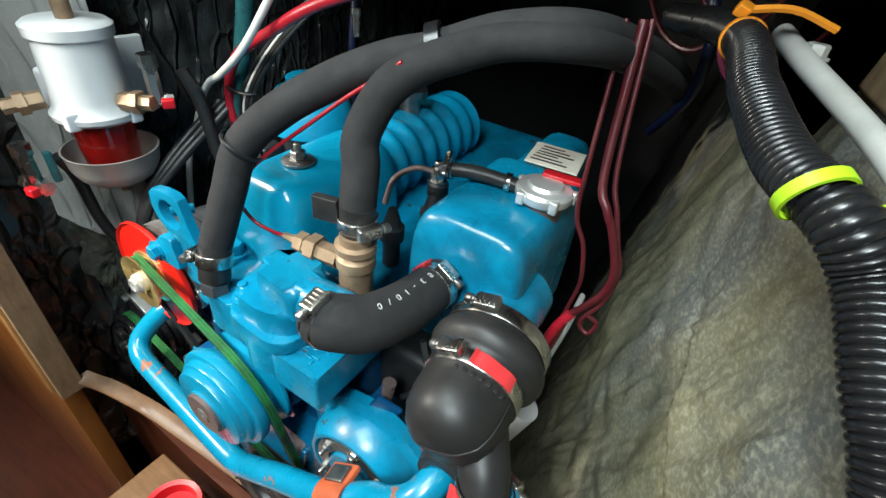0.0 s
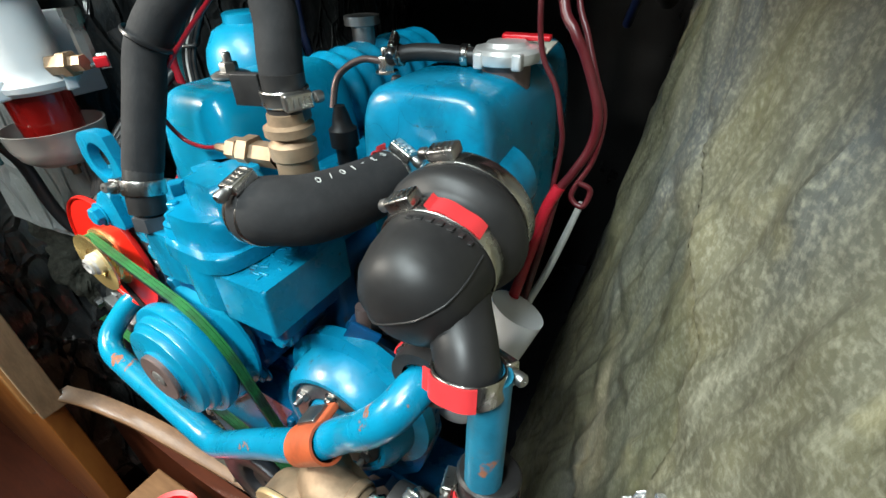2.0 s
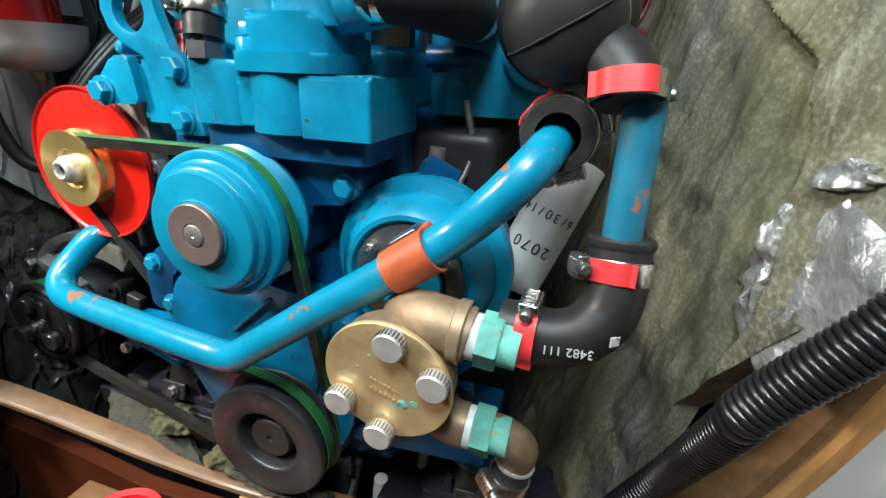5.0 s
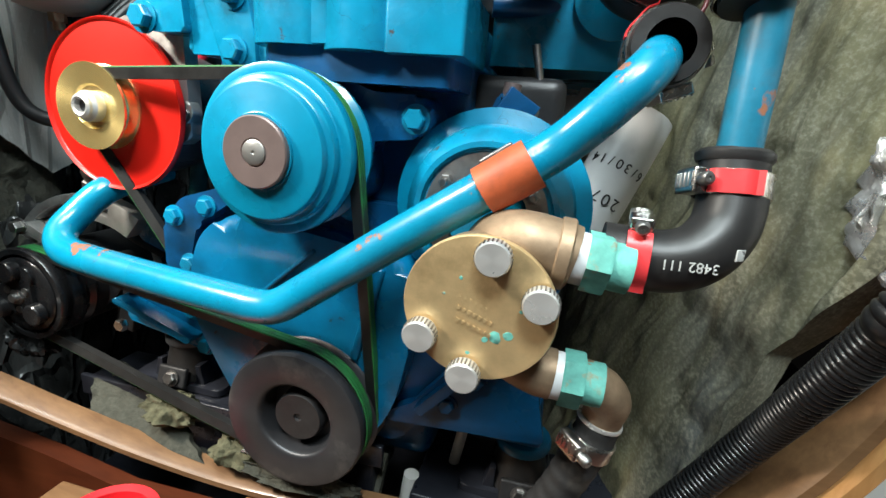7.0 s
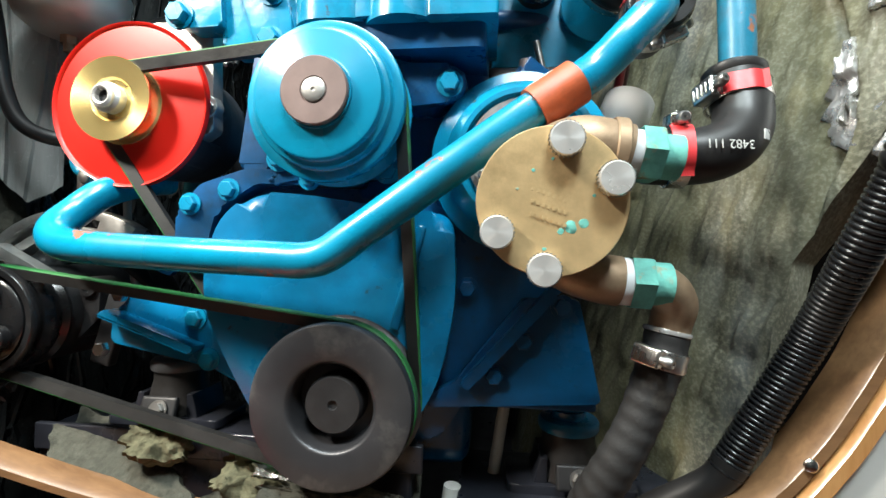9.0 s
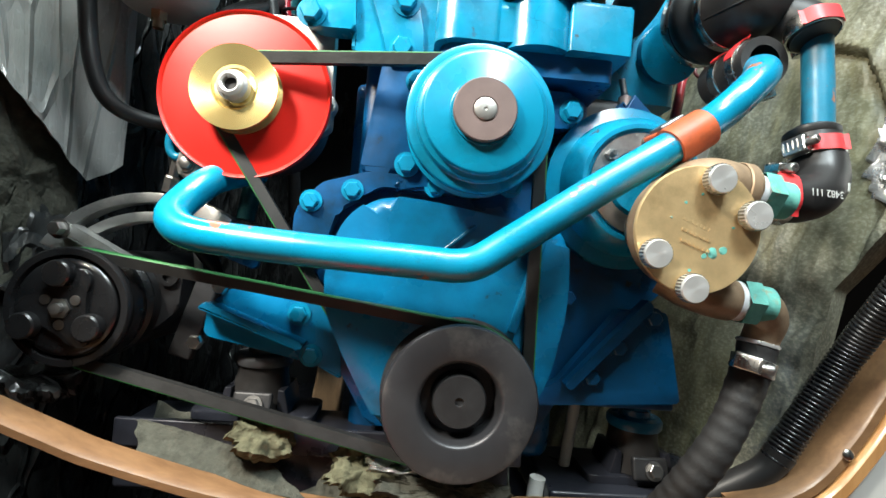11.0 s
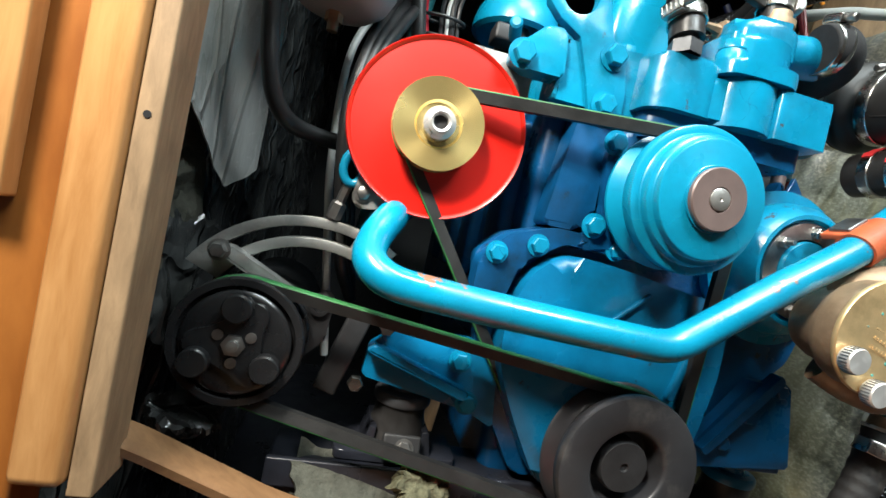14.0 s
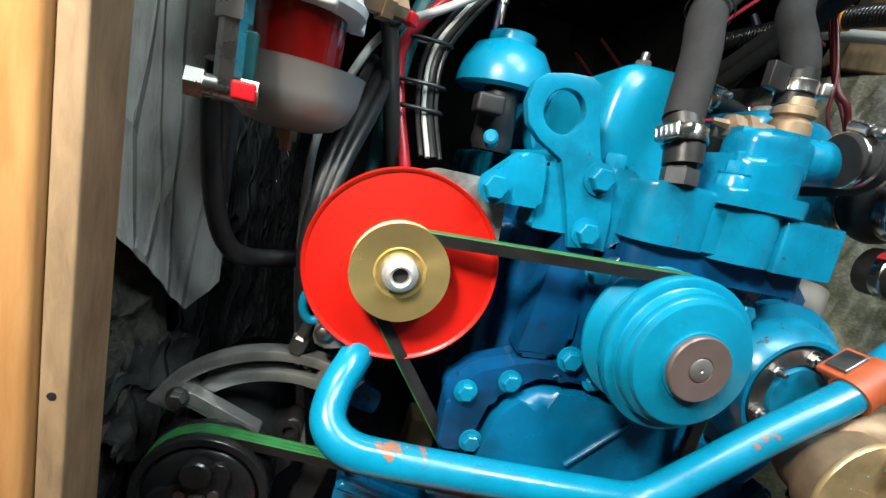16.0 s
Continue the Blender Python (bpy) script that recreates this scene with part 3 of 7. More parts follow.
def clamp(parent, at, axis, r, screw_to=(0, 0, 1), width=0.012, tag=None, screw=True):
    """A worm-drive band clamp with its screw box, and a strip of red tape on the band where it has one."""
    a, u, v = frame_of(axis)
    at = Vector(at)
    turn = math.atan2(Vector(screw_to).dot(v), Vector(screw_to).dot(u))
    bm = bmesh.new()
    lathe(bm, [(r, -width / 2), (r + 0.0012, -width / 2), (r + 0.0018, -width / 2 + 0.001), (r + 0.0012, 0), (r + 0.0018, width / 2 - 0.001), (r + 0.0012, width / 2), (r, width / 2)], at, axis, 40)
    band = part("clamp", bm, STEEL, parent)
    if screw:
        d = (u * math.cos(turn) + v * math.sin(turn)).normalized()
        t = a.cross(d).normalized()
        m = Matrix(((t.x, a.x, d.x, 0), (t.y, a.y, d.y, 0), (t.z, a.z, d.z, 0), (0, 0, 0, 1)))
        m = Matrix.Translation(at + d * (r + 0.005)) @ m
        bm = bmesh.new()
        box(bm, (-0.010, -width * 0.52, -0.004), (0.010, width * 0.52, 0.004), 0.0018)
        for k in range(5):
            box(bm, (-0.009 + k * 0.004, -width * 0.3, 0.0036), (-0.0075 + k * 0.004, width * 0.3, 0.0048), 0.0004)
        bmesh.ops.transform(bm, matrix=m, verts=bm.verts)
        part("screw_box", bm, STEEL, band)
        bm = bmesh.new()
        lathe(bm, [(0.0032, 0.009), (0.0032, 0.012), (0.0042, 0.0125), (0.0042, 0.017), (0.003, 0.0185), (0.001, 0.0185), (0.001, 0.0175), (0, 0.0175)], (0, 0, 0), (1, 0, 0), 12)
        bmesh.ops.transform(bm, matrix=m, verts=bm.verts)
        part("screw", bm, STEEL_DULL, band)
    if tag:
        to, sweep, w = tag
        mid = math.atan2(Vector(to).dot(v), Vector(to).dot(u))
        a0, a1 = mid - sweep / 2, mid + sweep / 2
        bm = bmesh.new()
        rows = []
        for k in range(13):
            ang = a0 + (a1 - a0) * k / 12
            d = u * math.cos(ang) + v * math.sin(ang)
            lift = 0.0028 + 0.0005 * math.sin(k * 0.9) + (0.003 if k == 12 else 0)
            rows.append([bm.verts.new(at + d * (r + q) + a * (s * w / 2)) for s, q in ((-1, lift), (1, lift), (1, lift - 0.001), (-1, lift - 0.001))])
        for p, q in zip(rows, rows[1:]):
            for k in range(4):
                bm.faces.new((p[k], p[(k + 1) % 4], q[(k + 1) % 4], q[k]))
        bm.faces.new(rows[0])
        bm.faces.new(rows[-1][::-1])
        part("red_tag", bm, TAPE, band, "strip of red tape")
    return band


def text_part(words, size, m, mat, parent, name="lettering"):
    """Raised or printed letters as one mesh."""
    data = bpy.data.curves.new(name, "FONT")
    data.body, data.size, data.extrude = words, size, 0.00015
    data.align_x, data.align_y = "CENTER", "CENTER"
    tmp = bpy.data.objects.new("tmp_text", data)
    scene.collection.objects.link(tmp)
    me = bpy.data.meshes.new_from_object(tmp.evaluated_get(bpy.context.evaluated_depsgraph_get()))
    bpy.data.objects.remove(tmp)
    me.transform(Matrix.Translation(ORIGIN) @ m)
    me.materials.clear()
    me.materials.append(mat)
    ob = new(name, me)
    ob.parent = parent
    if parent.type == "EMPTY":
        ob.matrix_parent_inverse = Matrix.Translation(-parent.location)
    return ob


def facing(at, normal, up=(0, 0, 1)):
    """A pose whose z looks along the normal and whose y lies as near to up as it can."""
    z = Vector(normal).normalized()
    x = Vector(up).cross(z).normalized()
    y = z.cross(x)
    return Matrix(((x.x, y.x, z.x, at[0]), (x.y, y.y, z.y, at[1]), (x.z, y.z, z.z, at[2]), (0, 0, 0, 1)))


def wrap_text(words, size, at, axis, r, angle, mat, parent, flip=False, pitch=0.62):
    """Letters set one by one round a cylinder."""
    a, u, v = frame_of(axis)
    n = len(words)
    for i, ch in enumerate(words):
        if ch == " ":
            continue
        ang = angle + (i - (n - 1) / 2) * size * pitch / r * (-1 if flip else 1)
        d = u * math.cos(ang) + v * math.sin(ang)
        text_part(ch, size, facing(Vector(at) + d * (r + 0.0006), d, -a if flip else a), mat, parent)


# ---- structure of the compartment ----
def hull_x(y, z):
    """The hull lining beside the engine."""
    return 0.397 + 0.15 * (z - 0.62) - 0.05 * max(0.0, 0.5 - z) - 0.3 * (min(y, 0.3) - 0.02) - 0.05 * max(0.0, y - 0.3)


def hull_at(s, t):
    z = 0.02 + 0.845 * t
    y0 = -0.050 + 0.080 * min(1.0, max(0.0, (0.56 - z) / 0.14))
    y = y0 + (0.62 - y0) * s ** 1.3
    return (hull_x(y, z), y, z), (-0.94, -0.28, 0.14)


CRACK = [(0.175, 0.745), (0.165, 0.734), (0.118, 0.706), (0.085, 0.686), (0.062, 0.674), (0.046, 0.664), (0.025, 0.61), (0.006, 0.565), (0.001, 0.52), (0.012, 0.47), (0.02, 0.42)]


def torn(p):
    """A long tear in the hull lining: a lifted lip on one side and a deep slit."""
    best, side, along = 1.0, 1.0, 0.0
    for i, (a, b) in enumerate(zip(CRACK, CRACK[1:])):
        ay, az, by, bz = *a, *b
        dy, dz = by - ay, bz - az
        k = max(0.0, min(1.0, ((p.y - ay) * dy + (p.z - az) * dz) / (dy * dy + dz * dz)))
        ey, ez = p.y - ay - k * dy, p.z - az - k * dz
        d = math.hypot(ey, ez)
        if d < best:
            best, side, along = d, (-1.0 if ey * dz - ez * dy < 0 else 1.0), i + k
    fade = min(1.0, along / 1.5, (10.0 - along) / 2.0)
    lip = 0.0085 * min(1.0, best / 0.004) * math.exp(-(best / 0.035) ** 1.3) * (1.0 + 0.3 * noise.noise(p * 11)) if side > 0 else 0.0
    return fade * (lip - 0.0060 * math.exp(-(best / 0.0050) ** 2) * (side < 0))


def wrinkled(p):
    """Folds of loose film that run down the lining."""
    q = Vector((p.x * 16, p.y * 30 + p.z * 9, p.z * 6))
    return 0.0035 * (1 - abs(noise.noise(q)) * 2.2) + 0.0018 * (1 - abs(noise.noise(q * 2.7 + Vector((3, 1, 7)))) * 2)


def sheet(bm, f, n, m, thick, lump=0.004, freq=9.0, relief=None):
    """A lumpy slab from f(s, t) -> (place, outward) over the unit square."""
    rows, back = [], []
    for i in range(n + 1):
        r, b = [], []
        for j in range(m + 1):
            p, out = f(i / n, j / m)
            p, out = Vector(p), Vector(out)
            d = noise.fractal(p * freq, 1.0, 2.0, 4) * lump + abs(noise.noise(p * freq * 2.3)) * lump * 0.8
            if relief:
                d += relief(p)
            r.append(bm.verts.new(p + out * d))
            b.append(bm.verts.new(p - out * thick))
        rows.append(r)
        back.append(b)
    for i in range(n):
        for j in range(m):
            bm.faces.new((rows[i][j], rows[i + 1][j], rows[i + 1][j + 1], rows[i][j + 1]))
            bm.faces.new((back[i][j], back[i][j + 1], back[i + 1][j + 1], back[i + 1][j]))
    for i in range(n):
        for j in (0, m):
            bm.faces.new((rows[i][j], back[i][j], back[i + 1][j], rows[i + 1][j]))
    for j in range(m):
        for i in (0, n):
            bm.faces.new((rows[i][j], rows[i][j + 1], back[i][j + 1], back[i][j]))
    return bm


hull = alone("wall_hull_lining", sheet(bmesh.new(), hull_at, 210, 300, 0.02, 0.006, 9.0, lambda p: torn(p) + wrinkled(p)), MAT_HULL, "grey-green insulation lining under wrinkled film", kind="structure")
alone("wall_hull_lining_upper", sheet(bmesh.new(), lambda s, t: ((hull_x(-0.02 + 0.40 * s, 0.87) + 0.05 + 0.1 * t, -0.02 + 0.40 * s, 0.82 + 0.3 * t), (-0.94, -0.28, 0.14)), 40, 30, 0.02, 0.006, 9.0),
      MAT_HULL, "brown-grey insulation lining above the pipe", kind="structure")
# Begins where the hull lining falls into shade; the black stands for it.
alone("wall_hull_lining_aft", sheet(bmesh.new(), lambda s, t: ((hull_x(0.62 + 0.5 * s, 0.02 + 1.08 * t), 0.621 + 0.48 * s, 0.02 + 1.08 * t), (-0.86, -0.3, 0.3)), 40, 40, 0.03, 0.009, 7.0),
      MAT_SHADE, "lining deep in the bay, blackened to stand for shade", kind="structure")
alone("wall_side_lining", sheet(bmesh.new(), lambda s, t: ((-0.476 + 0.055 * min(1.0, s * 3), -0.060 + 1.105 * s, 0.0 + 1.1 * t), (1, -0.1, 0)), 110, 130, 0.03, 0.010, 8.0, lambda p: 1.5 * wrinkled(Vector((p.y, p.x, p.z)))),
      MAT_SIDE, "dark grey insulation lining with silvery wrinkled film", kind="structure")
alone("wall_aft_lining", sheet(bmesh.new(), lambda s, t: ((-0.46 + 1.3 * s, 1.05, 0.0 + 1.1 * t), (0, -1, 0)), 30, 30, 0.03, 0.008, 8.0), MAT_SHADE, "aft insulation lining with its shadow put into the colour", kind="structure")

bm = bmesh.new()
# Unseen slab; its front edge reaches out to shade the far hoses.
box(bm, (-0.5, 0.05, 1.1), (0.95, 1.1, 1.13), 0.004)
alone("ceiling_of_engine_bay", bm, MAT_SHADE, "unseen underside of the cockpit that shades the bay, blackened", kind="structure")
bm = bmesh.new()
box(bm, (-0.5, 0.02, -0.03), (0.9, 1.1, 0.0), 0.004)
alone("floor_bilge", bm, BLACK_METAL_TRAY, "unseen bilge floor, near black", kind="structure")

origin(0.025, -0.118, 0.0)
# opening: post, sill, curved side rail
POST_X, POST_Y = -0.402, 0.03
bm = bmesh.new()
box(bm, (POST_X - 0.013, POST_Y - 0.004, 0.290), (POST_X, POST_Y + 0.030, 1.15), 0.002)
alone("trim_bare_edge", bm, BARE_WOOD, "bare sawn edge of the bulkhead opening", kind="structure")
bm = bmesh.new()
box(bm, (POST_X - 0.040, POST_Y - 0.009, 0.296), (POST_X - 0.0135, POST_Y + 0.03, 1.15), 0.006)
alone("trim_post", bm, VARNISH_TRIM, "varnished wooden trim beside the opening", kind="structure")
bm = bmesh.new()
box(bm, (-1.3, POST_Y + 0.000, -0.25), (POST_X - 0.0405, POST_Y + 0.03, 1.5), 0.003)
alone("wall_bulkhead", bm, VARNISH, "orange-brown varnished plywood bulkhead", kind="structure")
bm = bmesh.new()
box(bm, (-0.56, POST_Y - 0.014, 0.441), (-0.461, POST_Y - 0.001, 1.4), 0.002)
alone("trim_board", bm, VARNISH_TRIM, "varnished flat board fixed on the bulkhead", kind="structure")

origin()
RAIL = [(-0.3845, -0.0575, 0.3135), (-0.373, -0.051, 0.306), (-0.351, -0.036, 0.288), (-0.318, -0.022, 0.266), (-0.280, -0.010, 0.245), (-0.185, 0.006, 0.213), (-0.07, 0.018, 0.194), (0.06, 0.018, 0.205), (0.16, 0.016, 0.209), (0.263, 0.015, 0.216),
        (0.324, 0.015, 0.243), (0.361, 0.015, 0.284), (0.385, 0.015, 0.322), (0.404, 0.015, 0.357), (0.425, 0.015, 0.41), (0.447, 0.015, 0.475), (0.468, 0.015, 0.55), (0.49, 0.015, 0.655), (0.508, 0.015, 0.8), (0.513, 0.015, 1.0)]


def rail(bm, line, inward, w0, w1, d0, d1):
    """A board on edge that follows a line in x and z: w is across, d is along y."""
    pts = spline(line, 6)
    rows = []
    for i, p in enumerate(pts):
        t = (pts[min(i + 1, len(pts) - 1)] - pts[max(i - 1, 0)]).normalized()
        nrm = Vector((-t.z, 0, t.x)) * inward
        prof = [(w0, d0 + 0.004), (w0 - 0.003, d0), (w1 + 0.003, d0), (w1, d0 + 0.004), (w1, d1), (w0, d1)]
        rows.append([bm.verts.new(p + nrm * w + Vector((0, d, 0))) for w, d in prof])
    for p, q in zip(rows, rows[1:]):
        for k in range(6):
            bm.faces.new((p[k], p[(k + 1) % 6], q[(k + 1) % 6], q[k]))
    bm.faces.new(rows[0])
    bm.faces.new(rows[-1][::-1])
    return bm


alone("trim_sill", rail(bmesh.new(), RAIL[:10], 1, 0.0, -0.012, -0.014, 0.012), SILL_WOOD, "worn wooden sill under the opening", kind="structure")
alone("trim_side_rail", rail(bmesh.new(), RAIL[9:], 1, 0.0, -0.014, -0.012, 0.028), SILL_WOOD, "worn curved wooden side rail beside the opening", kind="structure")
alone("trim_sill_edge", rail(bmesh.new(), RAIL[6:], 1, -0.0145, -0.030, -0.016, 0.014), VARNISH_TRIM, "rounded varnished outer edge of the rail", kind="structure")

bm = bmesh.new()
edge = []
for a, b in zip(RAIL, RAIL[1:]):
    t = (Vector(b) - Vector(a)).normalized()
    mid = (Vector(a) + Vector(b)) / 2
    edge.append((mid.x + t.z * 0.017, mid.z - t.x * 0.017))
high_edge = [p for p in edge if p[0] >= 0.2]
prism(bm, [(-0.452, -0.25), (-0.452, 0.196), (-0.3, 0.182), (-0.2, 0.166), (0.215, 0.180), (0.215, -0.25)], -0.014, 0.004)
alone("wall_lower_panel", bm, DARK_WOOD, "dark red varnished panel under the sill", kind="structure")
bm = bmesh.new()
prism(bm, [(0.2155, -0.25), (0.2155, 0.20)] + high_edge + [(0.535, 1.0), (0.545, 1.3), (1.3, 1.3), (1.3, -0.25)], 0.008, 0.026)
alone("wall_white_panel", bm, WHITE_PANEL, "white laminate panel beside the opening", kind="structure")

origin()
# cabin that closes the place
bm = bmesh.new()
box(bm, (-1.33, -1.6, -0.29), (1.33, 0.02, -0.25))
alone("floor", bm, DARK_WOOD, "dark reddish varnished cabin sole", kind="structure")
bm = bmesh.new()
box(bm, (-1.33, -1.6, 1.72), (1.33, 0.3, 1.76))
alone("ceiling", bm, WHITE_PANEL, "white cabin headliner", kind="structure")
for name, lo, hi, mat in (("wall_port", (-1.36, -1.6, -0.25), (-1.32, 0.05, 1.72), DARK_WOOD), ("wall_starboard", (1.32, -1.6, -0.25), (1.36, 0.05, 1.72), WALL_GREY),
                          ("wall_forward", (-1.33, -1.64, -0.25), (1.33, -1.6, 1.72), WALL_GREY), ("wall_over_opening", (-1.33, 0.10, 1.14), (1.33, 0.13, 1.72), WHITE_PANEL)):
    bm = bmesh.new()
    box(bm, lo, hi)
    alone(name, bm, mat, "plain cabin wall behind the view", kind="structure")

# step block below the sill
bm = bmesh.new()
box(bm, (-0.25, -0.20, -0.25), (0.10, -0.036, 0.185), 0.004)
step = alone("step_block", bm, SILL_WOOD, "pale scuffed wooden step below the sill", "step")
bm = bmesh.new()
lathe(bm, [(0, 0.012), (0.033, 0.012), (0.036, 0.028), (0.043, 0.030), (0.045, 0.024), (0.043, 0.0), (0, 0.0)], (-0.140, -0.085, 0.1855), (0, 0, 1), 40)
alone("red_dish", bm, RED_PLASTIC, "round red plastic dish lying on the wooden step", "dish")

# wooden deck edge above the hull lining
bm = bmesh.new()
d = Vector((0.12, -0.24, -0.055))
a = Vector((0.365, 0.40, 0.925))
m = Matrix.Translation(a) @ d.to_track_quat("X", "Z").to_matrix().to_4x4()
sub = bmesh.new()
box(sub, (0.085, 0.0, -0.012), (0.36, 0.05, 0.12), 0.006)
merge(bm, sub, m)
alone("trim_deck_beam", bm, BARE_WOOD, "pale wooden beam above the hull lining", kind="structure")


origin(0, -0.02, 0.02)
# ---- engine ----
eng = thing("diesel_engine", (0.0, 0.3, 0.2), "blue painted four-cylinder marine diesel engine on rubber mounts", "engine")

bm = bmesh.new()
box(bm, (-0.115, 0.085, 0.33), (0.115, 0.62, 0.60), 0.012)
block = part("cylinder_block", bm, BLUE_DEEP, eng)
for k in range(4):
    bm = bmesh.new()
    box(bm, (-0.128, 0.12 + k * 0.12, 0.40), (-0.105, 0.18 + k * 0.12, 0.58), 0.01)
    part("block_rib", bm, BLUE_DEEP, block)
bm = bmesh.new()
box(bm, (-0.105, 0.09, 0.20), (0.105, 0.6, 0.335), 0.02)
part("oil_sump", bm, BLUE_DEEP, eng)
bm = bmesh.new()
box(bm, (-0.10, 0.10, 0.598), (0.095, 0.60, 0.652), 0.008)
part("cylinder_head", bm, BLUE, eng)

origin(-0.01, -0.086, 0.024)
# rocker cover
bm = bmesh.new()
cushion(bm, -0.010, 0.052, 0.60, 0.735, 0.150, 0.318, 0.030, 4.2)
cover = part("rocker_cover", bm, BLUE_CLEAN, eng, "glossy blue pressed rocker cover")
bm = bmesh.new()
lathe(bm, [(0, 0), (0.017, 0), (0.017, 0.002), (0.013, 0.004), (0, 0.004)], (-0.008, 0.205, 0.736), (0, 0, 1), 28)
part("sealing_washer", bm, STEEL_DULL, cover)
bolt(cover, (-0.008, 0.205, 0.739), (0, 0, 1), 0.008, 0.009, STEEL_DULL, "nut", stud=0.007)
origin(-0.045, -0.075, 0.034)
bm = bmesh.new()
lathe(bm, [(0.050, 0), (0.056, 0.004), (0.056, 0.014), (0.052, 0.030), (0.041, 0.048), (0.027, 0.055), (0.027, 0.064), (0.023, 0.066), (0, 0.066)], (-0.075, 0.31, 0.698), (0, 0, 1), 40)
part("breather_cap", bm, BLUE_CLEAN, eng, "domed blue breather cap")
bm = bmesh.new()
lathe(bm, [(0.02, 0), (0.024, 0.01), (0.02, 0.07), (0, 0.07)], (-0.08, 0.29, 0.63), (0, 0, 1), 20)
box(bm, (-0.115, 0.24, 0.665), (-0.085, 0.27, 0.685), 0.004)
part("breather_neck", bm, IRON, eng)
origin(-0.005, -0.07, 0.033)
# ribbed rear part of the rocker cover
bm = bmesh.new()
line = [Vector((-0.022, 0.292 + 0.004 * k, 0.672)) for k in range(56)]
tube(bm, line, [0.048 + 0.004 * math.cos(k * math.pi * 0.25) for k in range(56)], 32)
part("ribbed_cover", bm, BLUE, eng, "blue ribbed rear cover")
bm = bmesh.new()
lathe(bm, [(0.014, -0.01), (0.014, 0.012), (0.022, 0.014), (0.022, 0.024), (0, 0.026)], (-0.030, 0.405, 0.726), (0, 0, 1), 24)
part("filler_plug", bm, STEEL_DULL, eng)

origin(-0.012, -0.024, 0.006)
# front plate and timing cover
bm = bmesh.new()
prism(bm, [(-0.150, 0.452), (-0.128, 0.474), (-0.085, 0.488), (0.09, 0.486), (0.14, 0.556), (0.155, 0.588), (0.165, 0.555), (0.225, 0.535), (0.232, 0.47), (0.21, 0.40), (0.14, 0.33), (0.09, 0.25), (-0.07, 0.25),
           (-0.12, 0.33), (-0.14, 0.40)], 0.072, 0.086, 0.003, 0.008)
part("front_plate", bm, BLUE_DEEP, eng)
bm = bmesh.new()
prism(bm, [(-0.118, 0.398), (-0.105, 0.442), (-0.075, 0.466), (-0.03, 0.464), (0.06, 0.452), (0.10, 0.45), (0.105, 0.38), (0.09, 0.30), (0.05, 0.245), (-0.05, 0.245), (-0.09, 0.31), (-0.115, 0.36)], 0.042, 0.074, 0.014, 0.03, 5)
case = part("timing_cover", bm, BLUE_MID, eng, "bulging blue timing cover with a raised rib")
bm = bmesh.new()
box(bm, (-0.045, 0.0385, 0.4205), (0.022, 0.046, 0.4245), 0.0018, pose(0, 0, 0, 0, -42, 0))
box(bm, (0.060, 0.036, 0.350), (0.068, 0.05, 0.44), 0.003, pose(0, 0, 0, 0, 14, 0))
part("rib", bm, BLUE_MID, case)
bm = bmesh.new()
prism(bm, [(-0.150, 0.446), (-0.128, 0.473), (-0.085, 0.487), (0.02, 0.484), (0.02, 0.472), (-0.075, 0.474), (-0.112, 0.450), (-0.125, 0.40), (-0.15, 0.40)], 0.05, 0.073, 0.003, 0.006)
part("cover_flange", bm, BLUE_DEEP, eng)
for x, z in ((-0.100, 0.468), (-0.136, 0.455), (-0.026, 0.478), (-0.122, 0.41), (0.118, 0.536), (0.160, 0.560), (0.203, 0.540), (0.222, 0.49), (0.12, 0.44), (0.112, 0.385)):
    bolt(eng, (x, 0.05 if x < 0.05 else 0.071, z), (0, -1, 0), 0.0075, 0.007, BLUE if x < 0 else BLUE_DEEP)
bm = bmesh.new()
box(bm, (0.150, 0.066, 0.545), (0.178, 0.070, 0.585), 0.001, pose(0, 0, 0, 0, 30, 20))
part("plate_tab", bm, BLUE_DEEP, eng)

origin(-0.01, -0.036, 0.014)
# gear cover on the right of the timing case
bm = bmesh.new()
lathe(bm, [(0.078, 0.0), (0.078, 0.012), (0.066, 0.016), (0.062, 0.034), (0.054, 0.043), (0.050, 0.043), (0.048, 0.038), (0.030, 0.036), (0.028, 0.045), (0, 0.045)], (0.155, 0.083, 0.487), (0, -1, 0), 48)
gear = part("gear_housing", bm, BLUE, eng, "round blue gear cover")
bm = bmesh.new()
lathe(bm, [(0.046, 0.0395), (0.046, 0.042), (0.031, 0.042), (0.031, 0.037)], (0.155, 0.083, 0.487), (0, -1, 0), 40)
part("gear_flange", bm, STEEL_DULL, gear, "bare oily metal flange")
for a in (0.5, 1.45, 2.5, 3.6, 4.6, 5.6):
    bolt(gear, (0.155 + 0.038 * math.cos(a), 0.042, 0.487 + 0.038 * math.sin(a)), (0, -1, 0), 0.0055, 0.006, STEEL_DULL if a != 1.45 else STEEL, "nut", stud=0.006)

origin(-0.0154, -0.0338, 0.0053)
